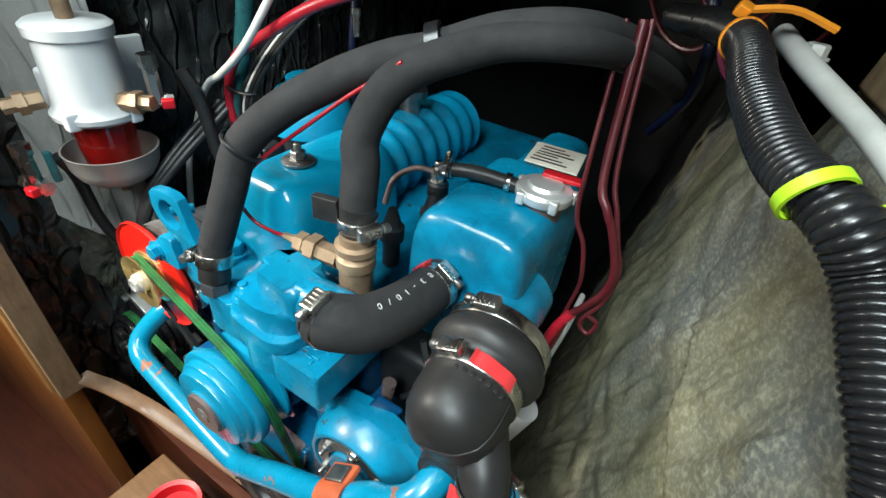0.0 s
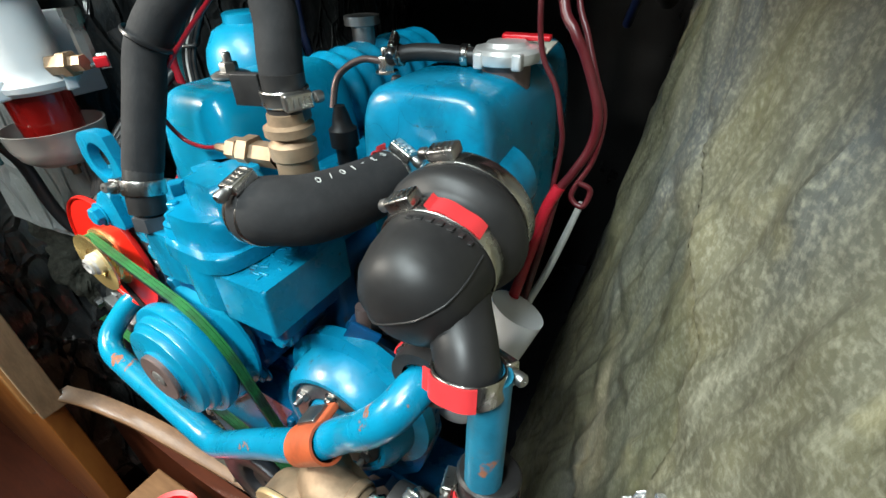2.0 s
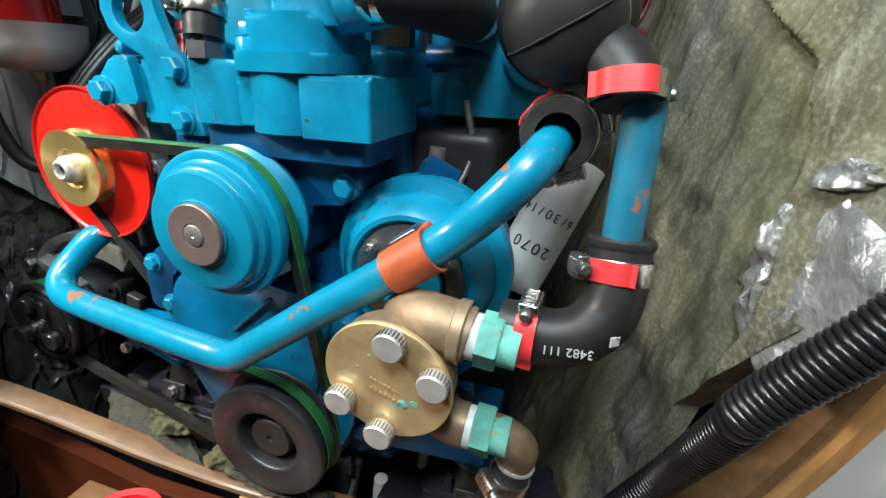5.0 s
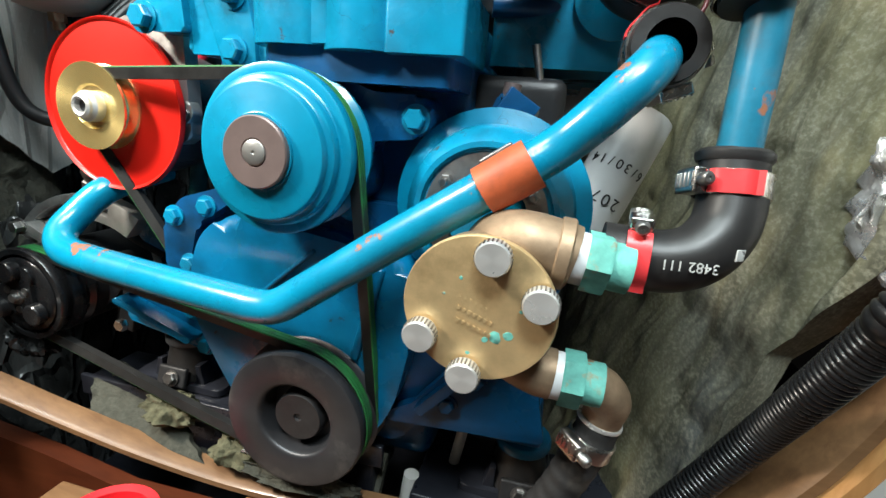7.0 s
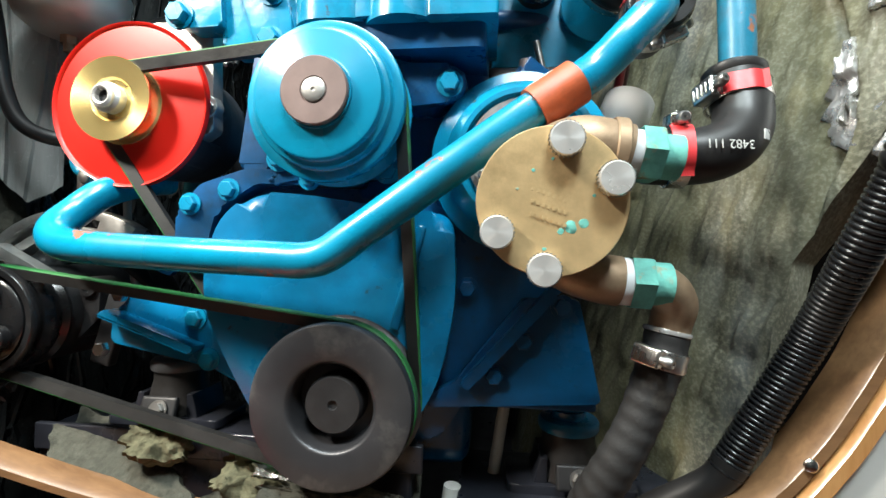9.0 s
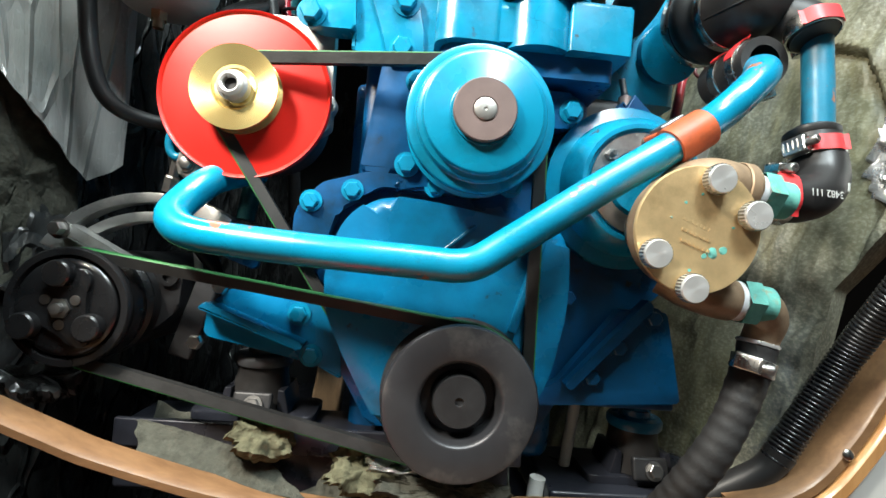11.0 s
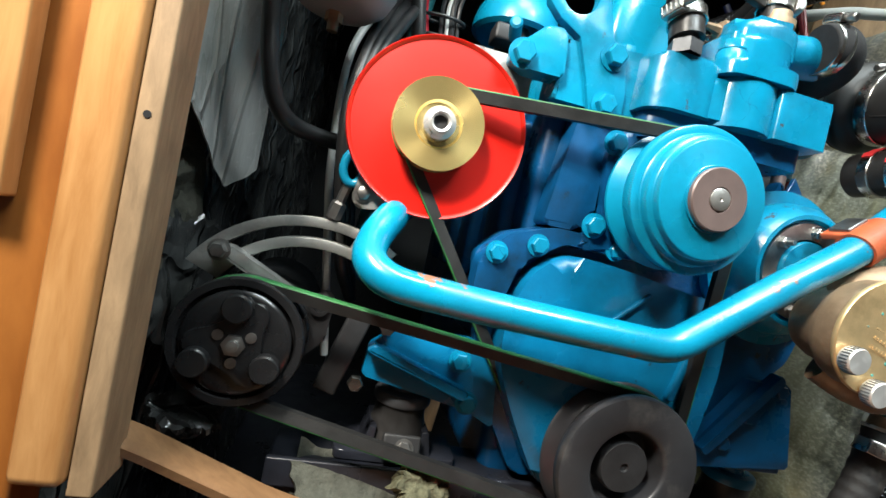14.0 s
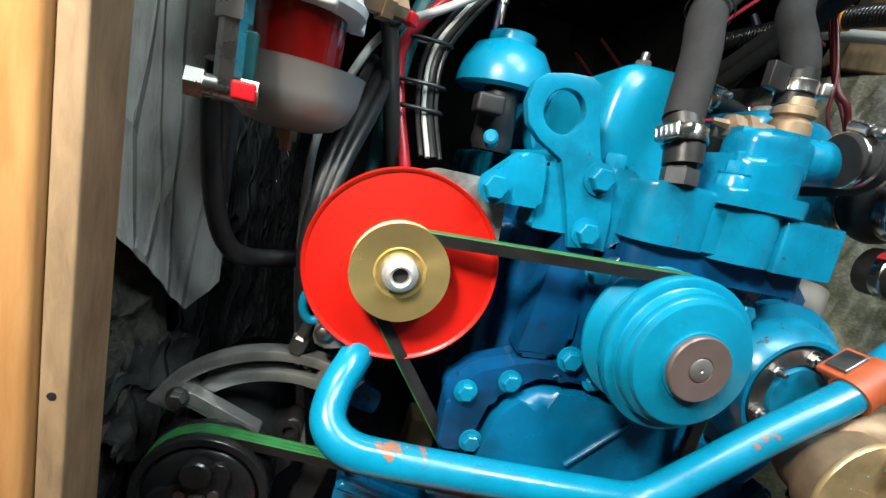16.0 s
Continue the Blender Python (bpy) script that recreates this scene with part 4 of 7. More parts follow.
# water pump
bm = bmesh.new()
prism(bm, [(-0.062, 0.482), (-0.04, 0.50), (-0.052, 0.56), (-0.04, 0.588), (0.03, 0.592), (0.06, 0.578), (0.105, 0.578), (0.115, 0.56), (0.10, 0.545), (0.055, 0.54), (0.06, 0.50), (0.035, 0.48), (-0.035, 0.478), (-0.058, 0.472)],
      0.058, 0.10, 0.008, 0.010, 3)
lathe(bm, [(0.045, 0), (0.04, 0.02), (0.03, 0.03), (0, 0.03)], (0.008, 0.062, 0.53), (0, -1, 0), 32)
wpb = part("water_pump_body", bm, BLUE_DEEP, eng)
for x, z in ((-0.050, 0.496), (-0.046, 0.572), (0.098, 0.560), (0.046, 0.486)):
    bolt(wpb, (x, 0.058, z), (0, -1, 0), 0.0085, 0.008, BLUE)
WP = (0.008, 0.0, 0.530)
bm = bmesh.new()
lathe(bm, [(0.0, 0.048), (0.058, 0.048), (0.0605, 0.046), (0.0605, 0.043), (0.050, 0.036), (0.050, 0.030), (0.0600, 0.019), (0.0612, 0.016), (0.0612, 0.0095), (0.0606, 0.0074), (0.0590, 0.0066), (0.0540, 0.0066), (0.0530, 0.0058),
           (0.0527, 0.0002), (0.0520, -0.0010), (0.0490, -0.0016), (0.0480, -0.0026), (0.0476, -0.0072), (0.0470, -0.0084), (0.0456, -0.0090), (0.0275, -0.0090), (0.0264, -0.0096), (0.0262, -0.0114), (0, -0.0114)], WP, (0, 1, 0), 64)
wpp = part("water_pump_pulley", bm, BLUE_CLEAN, eng, "blue two-groove water pump pulley with bright worn rims")
bm = bmesh.new()
lathe(bm, [(0.0248, -0.0100), (0.0248, -0.0146), (0.0238, -0.0156), (0.0100, -0.0156), (0.0096, -0.0148), (0, -0.0148)], WP, (0, 1, 0), 40)
part("pulley_hub", bm, HUB_BROWN, wpp, "bare brown steel hub")
bm = bmesh.new()
lathe(bm, [(0.0088, -0.0145), (0.0088, -0.0158), (0.0080, -0.0164), (0.0015, -0.0164), (0.0010, -0.0158), (0, -0.0158)], WP, (0, 1, 0), 28)
part("shaft_end", bm, ALU, wpp)

origin(-0.005, -0.008, -0.005)
# crank pulley
CR = (0.002, 0.0, 0.304)
bm = bmesh.new()
lathe(bm, [(0.0, 0.058), (0.068, 0.058), (0.070, 0.056), (0.070, 0.049), (0.059, 0.042), (0.059, 0.036), (0.069, 0.029), (0.070, 0.027), (0.068, 0.025), (0.067, 0.024), (0.056, 0.019), (0.056, 0.013), (0.065, 0.006), (0.0665, 0.003), (0.0665, -0.002),
           (0.065, -0.005), (0.062, -0.006), (0.038, -0.004), (0.036, -0.003), (0.034, 0.0), (0.033, 0.022), (0, 0.022)], CR, (0, 1, 0), 72)
crk = part("crank_pulley", bm, PULLEY_GREY, eng, "worn dark grey two-groove crankshaft pulley")
bm = bmesh.new()
lathe(bm, [(0.024, 0.022), (0.0235, 0.006), (0.022, 0.003), (0.004, 0.003), (0.0035, 0.005), (0, 0.005)], CR, (0, 1, 0), 40)
part("pulley_hub", bm, IRON, crk, "black hub with a centre hole")

origin()
# thermostat housing: a low rounded lobe, a round chamber and a square end, cast in one piece
bm = bmesh.new()
slab(bm, [(-0.050, 0.012), (-0.034, 0.001), (0.006, 0.001), (0.016, 0.012), (0.016, 0.075), (-0.050, 0.075)], 0.612, 0.660, 0.005, 0.016, 4)
slab(bm, [(-0.008, 0.004), (0.030, 0.000), (0.030, 0.060), (-0.008, 0.060)], 0.613, 0.648, 0.008, 0.006, 4)
slab(bm, circle_outline(0.044, 0.027, 0.0365, 36), 0.609, 0.652, 0.002, 0.0, 3)
slab(bm, [(0.066, -0.008), (0.122, -0.008), (0.122, 0.082), (0.066, 0.082)], 0.608, 0.651, 0.0035, 0.003, 3)
th = part("thermostat_housing", bm, BLUE, eng, "blue cast thermostat housing with cracked paint")
bm = bmesh.new()
slab(bm, [(-0.044, 0.018), (-0.030, 0.010), (0.112, 0.004), (0.114, 0.080), (-0.044, 0.080)], 0.588, 0.613, 0.004, 0.008)
part("housing_base", bm, BLUE_DEEP, th)
bm = bmesh.new()
slab(bm, [(0.006, 0.004), (0.014, -0.008), (0.034, -0.011), (0.070, -0.012), (0.084, -0.004), (0.090, 0.020), (0.088, 0.062), (0.064, 0.074), (0.020, 0.070), (0.006, 0.050)], 0.6525, 0.666, 0.003, 0.008)
cover_th = part("outlet_flange", bm, BLUE, th, "thick-painted outlet flange")
for x, y in ((0.020, 0.008), (0.079, 0.056)):
    bm = bmesh.new()
    lathe(bm, [(0.0125, -0.004), (0.0125, 0.010), (0.0110, 0.012), (0, 0.012)], (x, y, 0.664), (0, 0, 1), 24)
    hexbolt(bm, (x, y, 0.676), (0, 0, 1), 0.0088, 0.010, True, 0.007)
    part("nut", bm, BLUE, cover_th)
origin(-0.023, -0.056, 0.016)
bm = bmesh.new()
slab(bm, [(0.036, 0.070), (0.046, 0.052), (0.082, 0.050), (0.106, 0.062), (0.108, 0.110), (0.086, 0.124), (0.048, 0.120), (0.036, 0.104)], 0.649, 0.676, 0.007, 0.012, 4)
slab(bm, [(0.052, 0.068), (0.112, 0.062), (0.112, 0.108), (0.056, 0.112)], 0.668, 0.701, 0.013, 0.014, 5)
tube(bm, spline([(0.065, 0.088, 0.674), (0.10, 0.086, 0.681), (0.152, 0.083, 0.689)], 6), 0.0195, 28)
part("water_outlet", bm, BLUE, th, "domed blue outlet elbow with runs in the paint")
bm = bmesh.new()
random.seed(5)
for k in range(26):
    x, y = 0.100 + random.random() * 0.036, 0.056 + random.random() * 0.05
    box(bm, (x, y, 0.6345), (x + 0.003 + random.random() * 0.006, y + 0.0018, 0.6358), 0.0005, pose(0, 0, 0, 0, 0, random.choice((0, 90, 25))))
part("cast_marks", bm, BLUE, th, "raised cast marks, unreadable")

origin(-0.019, -0.075, 0.036)
# sensor stack with the second hose spigot
bm = bmesh.new()
lathe(bm, [(0.0150, -0.060), (0.0150, -0.010), (0.0172, -0.008), (0.0172, 0.002), (0.0150, 0.004), (0.0135, 0.007), (0.0178, 0.009), (0.0178, 0.015), (0.0140, 0.017), (0.0135, 0.024), (0, 0.024)], (0.125, 0.138, 0.698), (0, 0, 1), 32)
spig = part("brass_spigot", bm, BRONZE, eng, "stained brass hose spigot")
bm = bmesh.new()
lathe(bm, [(0.010, -0.012), (0.010, 0.010), (0.0135, 0.010), (0.0135, 0.020), (0.0095, 0.020), (0.0095, 0.025), (0.0105, 0.025), (0.0105, 0.034), (0.005, 0.036), (0.003, 0.052), (0, 0.052)], (0.094, 0.1370, 0.6855), (-1, -0.10, 0), 6)
part("temperature_sender", bm, BRONZE, spig)

origin()
# lifting eye plate
bm = bmesh.new()
outer = [(-0.134, 0.671), (-0.146, 0.682), (-0.1505, 0.697), (-0.148, 0.712), (-0.140, 0.7195), (-0.122, 0.7235), (-0.104, 0.7245), (-0.0965, 0.721), (-0.0935, 0.712), (-0.0895, 0.693), (-0.081, 0.667), (-0.066, 0.652), (-0.060, 0.625), (-0.0585, 0.596),
         (-0.090, 0.594), (-0.1005, 0.628), (-0.113, 0.660)]
holed(bm, outer, circle_outline(-0.1195, 0.6955, 0.0168, 28), 0.029, 0.039)
eye = part("lifting_eye", bm, BLUE, eng, "blue steel lifting eye plate")
bolt(eye, (-0.0785, 0.029, 0.6515), (0, -1, 0), 0.0098, 0.009, BLUE)
bolt(eye, (-0.0785, 0.029, 0.6080), (0, -1, 0), 0.0092, 0.009, BLUE)
origin(-0.014, -0.04, 0.01)
bm = bmesh.new()
prism(bm, [(-0.054, 0.585), (-0.053, 0.653), (-0.030, 0.655), (-0.018, 0.622), (-0.016, 0.585)], 0.074, 0.13, 0.004, 0.004)
part("head_boss", bm, BLUE, eng)
bm = bmesh.new()
hexbolt(bm, (-0.041, 0.094, 0.653), (0, 0, 1), 0.0095, 0.013, True)
part("head_bolt", bm, BLUE, eng)
bm = bmesh.new()
prism(bm, [(-0.095, 0.484), (-0.080, 0.60), (-0.050, 0.60), (-0.048, 0.50), (-0.062, 0.484)], 0.074, 0.10, 0.005, 0.006)
prism(bm, [(-0.046, 0.49), (-0.04, 0.595), (-0.018, 0.595), (-0.014, 0.49)], 0.070, 0.10, 0.006, 0.006)
part("front_web", bm, BLUE_DEEP, eng)

origin(-0.024, -0.033, 0.008)
# alternator bracket
bm = bmesh.new()
prism(bm, [(-0.146, 0.617), (-0.146, 0.628), (-0.137, 0.636), (-0.121, 0.652), (-0.103, 0.653), (-0.100, 0.637), (-0.098, 0.612), (-0.130, 0.611)], 0.058, 0.080, 0.003, 0.004)
prism(bm, [(-0.102, 0.596), (-0.100, 0.650), (-0.065, 0.648), (-0.065, 0.596)], 0.066, 0.10, 0.004, 0.004)
brk = part("alternator_bracket", bm, BLUE, eng)
bolt(brk, (-0.138, 0.058, 0.622), (0, -1, 0), 0.0098, 0.009, BLUE)
bm = bmesh.new()
lathe(bm, [(0.006, -0.01), (0.006, 0.015), (0.004, 0.017), (0, 0.017)], (-0.138, 0.10, 0.658), (-0.3, -1, 0.1), 20)
part("hinge_pin", bm, BLUE, brk)

origin(-0.001, 0.003, 0.013)
# feet
bm = bmesh.new()
prism(bm, [(0.215, 0.286), (0.213, 0.296), (0.196, 0.372), (0.150, 0.372), (0.094, 0.30), (0.070, 0.286), (0.070, 0.276)], 0.030, 0.042, 0.002, 0.003)
box(bm, (0.10, 0.036, 0.2765), (0.213, 0.15, 0.2875), 0.003)
prism(bm, [(0.097, 0.300), (0.104, 0.294), (0.178, 0.376), (0.172, 0.384)], 0.020, 0.034, 0.002, 0.002)
foot = part("mount_bracket", bm, BLUE_DEEP, eng, "deep blue triangular engine foot")
for x, z in ((0.126, 0.306), (0.150, 0.336), (0.182, 0.366)):
    bolt(foot, (x, 0.030, z), (0, -1, 0), 0.0075, 0.006, BLUE_DEEP)
origin(-0.012, 0.013, -0.008)
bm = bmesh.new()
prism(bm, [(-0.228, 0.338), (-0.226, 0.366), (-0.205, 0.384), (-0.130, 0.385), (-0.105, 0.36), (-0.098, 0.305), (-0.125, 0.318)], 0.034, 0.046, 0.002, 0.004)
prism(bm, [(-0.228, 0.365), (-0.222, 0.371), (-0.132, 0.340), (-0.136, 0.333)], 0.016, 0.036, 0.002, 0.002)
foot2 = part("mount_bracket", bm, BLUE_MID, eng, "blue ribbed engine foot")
for x, z in ((-0.142, 0.364), (-0.128, 0.326)):
    bolt(foot2, (x, 0.034, z), (0, -1, 0), 0.008, 0.007, BLUE)
for x, z, m in ((-0.214, 0.384, STEEL), (-0.232, 0.332, STEEL)):
    bolt(foot2, (x, 0.032, z), (0, -1, 0), 0.007, 0.008, m, washer=False)


def engine_mount(at, label, top):
    ob = thing("engine_mount", at, label, "engine mount", "rubber engine mounts")
    x, y, z = at
    bm = bmesh.new()
    lathe(bm, [(0.0, 0.056), (0.022, 0.055), (0.0245, 0.052), (0.0245, 0.040), (0.026, 0.034), (0.029, 0.020), (0.031, 0.009), (0, 0.009)], at, (0, 0, 1), 36)
    part("rubber_body", bm, RUBBER, ob)
    bm = bmesh.new()
    lathe(bm, [(0.0, 0.050), (0.0268, 0.050), (0.0280, 0.052), (0.0280, 0.058), (0.0262, 0.0605), (0.016, 0.062), (0.016, 0.068), (0, 0.068)], at, (0, 0, 1), 40)
    part("top_cup", bm, top, ob)
    bm = bmesh.new()
    lathe(bm, [(0.0075, 0.06), (0.0075, 0.100), (0, 0.100)], at, (0, 0, 1), 16)
    lathe(bm, [(0.0135, 0.067), (0.0135, 0.077), (0.012, 0.079), (0, 0.079)], at, (0, 0, 1), 6)
    part("stud", bm, top, ob)
    bm = bmesh.new()
    slab(bm, [(x - 0.058, y - 0.030), (x + 0.058, y - 0.030), (x + 0.058, y + 0.030), (x - 0.058, y + 0.030)], z, z + 0.008, 0.002, 0.010)
    prism(bm, [(x - 0.034, z + 0.006), (x - 0.028, z + 0.030), (x - 0.022, z + 0.030), (x - 0.022, z + 0.006)], y - 0.024, y + 0.024, 0.001)
    prism(bm, [(x + 0.034, z + 0.006), (x + 0.028, z + 0.030), (x + 0.022, z + 0.030), (x + 0.022, z + 0.006)], y - 0.024, y + 0.024, 0.001)
    part("base_plate", bm, BLACK_METAL_TRAY, ob)
    bm = bmesh.new()
    box(bm, (x - 0.016, y - 0.038, z + 0.008), (x + 0.020, y - 0.0315, z + 0.030), 0.003, pose(0, 0, 0, -18, 0, 0))
    lug = part("clamp_lug", bm, IRON, ob)
    bolt(lug, (x + 0.004, y - 0.039, z + 0.019), (0, -1, 0.35), 0.0068, 0.006, STEEL_DULL)
    return ob


origin(0.0, 0.0, 0.0)
engine_mount((0.197, 0.085, 0.2092), "black rubber engine mount with a blue top", BLUE_MID)
origin(0.005, 0, 0.004)
engine_mount((-0.198, 0.085, 0.245), "black rubber engine mount on the dark bed", ALU_DARK)
bm = bmesh.new()
box(bm, (-0.31, 0.04, 0.185), (0.05, 0.11, 0.243), 0.004)
box(bm, (-0.31, 0.035, 0.225), (0.06, 0.041, 0.250), 0.002)
alone("bed_rail", bm, BLACK_METAL_TRAY, "dark painted engine bed rail", "bed rail")
origin(0.015, 0.005, 0.01)
bm = bmesh.new()
box(bm, (0.08, 0.03, 0.165), (0.31, 0.14, 0.199), 0.004)
alone("bed_rail", bm, BLACK_METAL_TRAY, "dark engine bed rail under a rubber mount", "bed rail")


origin(-0.029, -0.006, 0.003)
# ---- alternator ----
alt = thing("alternator", (-0.19, 0.09, 0.48), "alternator with a red enamelled fan disc and gold pulley", "alternator")
AX = (-0.189, 0.0, 0.551)
bm = bmesh.new()
lathe(bm, [(0.0, 0.150), (0.050, 0.150), (0.058, 0.143), (0.060, 0.11), (0.062, 0.108), (0.062, 0.098), (0.064, 0.096), (0.064, 0.062), (0.058, 0.053), (0, 0.053)], AX, (0, 1, 0), 56)
alt_body = part("body", bm, ALU_DARK, alt, "dark grey finned alternator body")
for k in range(14):
    a = k * math.tau / 14
    bm = bmesh.new()
    box(bm, (AX[0] + 0.061 * math.cos(a) - 0.003, 0.064, AX[2] + 0.061 * math.sin(a) - 0.003), (AX[0] + 0.061 * math.cos(a) + 0.003, 0.094, AX[2] + 0.061 * math.sin(a) + 0.003), 0.001)
    part("fin", bm, ALU_DARK, alt_body)
bm = bmesh.new()
prism(bm, [(-0.250, 0.478), (-0.246, 0.498), (-0.228, 0.52), (-0.20, 0.50), (-0.205, 0.480), (-0.228, 0.472), (-0.243, 0.470)], 0.052, 0.066, 0.003, 0.006)
prism(bm, [(-0.150, 0.60), (-0.205, 0.62), (-0.175, 0.632), (-0.115, 0.632), (-0.114, 0.59), (-0.112, 0.53), (-0.127, 0.52)], 0.052, 0.068, 0.003, 0.005)
prism(bm, [(-0.125, 0.56), (-0.112, 0.562), (-0.107, 0.552), (-0.112, 0.542), (-0.125, 0.54)], 0.050, 0.062, 0.002, 0.004)
part("mounting_lug", bm, ALU, alt, "cast aluminium front housing with lugs")
bolt(alt, (-0.240, 0.052, 0.484), (0, -1, 0), 0.006, 0.004, STEEL_DULL, washer=True)
bolt(alt, (-0.114, 0.050, 0.551), (0, -1, 0), 0.004, 0.003, STEEL_DULL, washer=False)
bm = bmesh.new()
lathe(bm, [(0.0, 0.047), (0.0755, 0.047), (0.078, 0.045), (0.078, 0.042), (0.077, 0.040), (0.075, 0.041), (0.074, 0.0425), (0.030, 0.0405), (0, 0.0405)], AX, (0, 1, 0), 80)
part("fan_disc", bm, RED, alt, "glossy red fan disc")
bm = bmesh.new()
PX = (-0.192, 0.0, 0.5505)
lathe(bm, [(0.0, 0.0405), (0.0380, 0.0405), (0.0380, 0.0382), (0.030, 0.0345), (0.0285, 0.0315), (0.030, 0.0285), (0.0380, 0.0248), (0.0380, 0.0225), (0.0200, 0.0245), (0.0180, 0.0268), (0.013, 0.0268), (0, 0.0268)],
      PX, (0, 1, 0), 64)
pul = part("pulley", bm, GOLD, alt, "bright gold zinc-plated pulley")
bm = bmesh.new()
lathe(bm, [(0.0135, 0.0268), (0.0135, 0.0190), (0.0105, 0.0165), (0.0105, 0.0140), (0.008, 0.0125), (0.0062, 0.0135), (0.006, 0.019), (0, 0.019)], PX, (0, 1, 0), 36)
part("nut", bm, BRIGHT, pul)
bm = bmesh.new()
lathe(bm, [(0.0058, 0.0188), (0.0058, 0.0180), (0, 0.0180)], PX, (0, 1, 0), 24)
part("shaft_socket", bm, IRON, pul)
# slotted adjusting ear and link on the outer side
bm = bmesh.new()
tube(bm, [Vector((-0.252 + 0.009 * math.cos(k * math.tau / 20), 0.06, 0.504 + 0.014 * math.sin(k * math.tau / 20))) for k in range(21)], 0.004, 10)
part("adjuster_ear", bm, BLUE, alt)
bm = bmesh.new()
lathe(bm, [(0.007, 0), (0.007, 0.014), (0.0045, 0.016), (0.0045, 0.032), (0, 0.032)], (-0.262, 0.07, 0.458), (0.25, -0.2, 1), 6)
part("hose_nut", bm, STEEL_DULL, alt)


# ---- belts ----
def belt_loop(circles, n=18):
    """The outer line round discs (x, z, r) given clockwise as seen from the front."""
    pts = []
    for x, z, r in circles:
        pts += [(x + r * math.cos(k * math.tau / 72), z + r * math.sin(k * math.tau / 72)) for k in range(72)]
    pts = sorted(set((round(a, 6), round(b, 6)) for a, b in pts))

    def half(seq):
        out = []
        for p in seq:
            while len(out) > 1 and (out[-1][0] - out[-2][0]) * (p[1] - out[-2][1]) - (out[-1][1] - out[-2][1]) * (p[0] - out[-2][0]) <= 0:
                out.pop()
            out.append(p)
        return out
    lo, up = half(pts), half(pts[::-1])
    return [Vector((a, 0, b)) for a, b in lo[:-1] + up[:-1]]


def belt(name, circles, across, width, depth, label):
    """A V-belt round discs (x, z, r); across(x, z) is the place of its groove along y."""
    loop = belt_loop(circles)
    dense = []
    for a, b in zip(loop, loop[1:] + loop[:1]):
        k = max(1, int((b - a).length / 0.02))
        dense += [a.lerp(b, i / k) for i in range(k)]
    ob = thing(name, dense[0] + Vector((0, across(dense[0].x, dense[0].z), 0)), label, "belt", "drive belts")
    w = width / 2
    back = [(0.0002, -w), (0.0014, -w * 0.9), (0.0014, -w * 0.5), (0.0006, -w * 0.42), (0.0014, -w * 0.34), (0.0014, w * 0.34), (0.0006, w * 0.42), (0.0014, w * 0.5), (0.0014, w * 0.9), (0.0002, w)]
    core = [(0.0002, -w), (0.0002, w), (-depth, w * 0.62), (-depth, -w * 0.62)]
    n = len(dense)
    for piece, profile, mat in (("belt_back", back, BELT_GREEN), ("belt_core", core, BELT_BLACK)):
        bm = bmesh.new()
        rows = []
        for i, p in enumerate(dense):
            t = (dense[(i + 1) % n] - dense[i - 1]).normalized()
            out = Vector((t.z, 0, -t.x))
            rows.append([bm.verts.new(p + out * d + Vector((0, across(p.x, p.z) + s, 0))) for d, s in profile])
        m = len(profile)
        for i in range(n):
            p, q = rows[i], rows[(i + 1) % n]
            for k in range(m):
                bm.faces.new((p[k], q[k], q[(k + 1) % m], p[(k + 1) % m]))
        part(piece, bm, mat, ob)
    return ob


COMP = (-0.307, 0.0, 0.364)
origin()
def plane(*rows):
    """The plane y = a + b x + c z through two or three grooves (x, z, y)."""
    rows = list(rows) if len(rows) == 3 else [*rows, (rows[0][0], rows[0][1] + 1.0, rows[0][2])]
    a, b, c = np.linalg.solve([(1.0, x, z) for x, z, _ in rows], [y for _, _, y in rows])
    return lambda x, z: a + b * x + c * z


ALT_AT, WP_AT, CR_AT, COMP_AT = (PX[0] - 0.029, PX[2] + 0.003), (WP[0] - 0.0154, WP[2] + 0.0053), (CR[0] - 0.005, CR[2] - 0.005), (COMP[0] - 0.035, COMP[2] - 0.013)
belt("drive_belt", [(*ALT_AT, 0.0330), (*WP_AT, 0.0590), (*CR_AT, 0.0675)], plane((*ALT_AT, 0.0295), (*WP_AT, 0.0007), (*CR_AT, 0.0310)), 0.0095, 0.009, "black V-belt with a green back over alternator and water pump")
belt("drive_belt", [(*COMP_AT, 0.0500), (*CR_AT, 0.0655)], plane((*COMP_AT, 0.0320), (*CR_AT, 0.0080)), 0.0115, 0.009, "black V-belt with a green back driving the compressor")

origin(-0.035, 0.018, -0.013)
# ---- compressor ----
comp = thing("refrigeration_compressor", (-0.307, 0.1, 0.29), "black belt-driven refrigeration compressor with three-lobed clutch", "compressor")
bm = bmesh.new()
lathe(bm, [(r * 0.89, h * 0.92) for r, h in [(0, 0.046), (0.055, 0.046), (0.0575, 0.044), (0.0575, 0.041), (0.053, 0.036), (0.053, 0.034), (0.0575, 0.029), (0.0575, 0.025), (0.057, 0.023), (0.0535, 0.017), (0.0535, 0.014), (0.057, 0.008), (0.058, 0.005), (0.058, 0.001), (0.0565, -0.001), (0.0505, -0.001), (0.049, 0.002), (0.048, 0.006), (0, 0.006)]], COMP, (0, 1, 0), 72)
part("pulley", bm, PLASTIC_BLACK, comp, "glossy black two-groove clutch pulley")
bm = bmesh.new()
lathe(bm, [(0.0415, 0.005), (0.0415, 0.000), (0.0397, -0.002), (0.036, -0.003), (0, -0.003)], COMP, (0, 1, 0), 56)
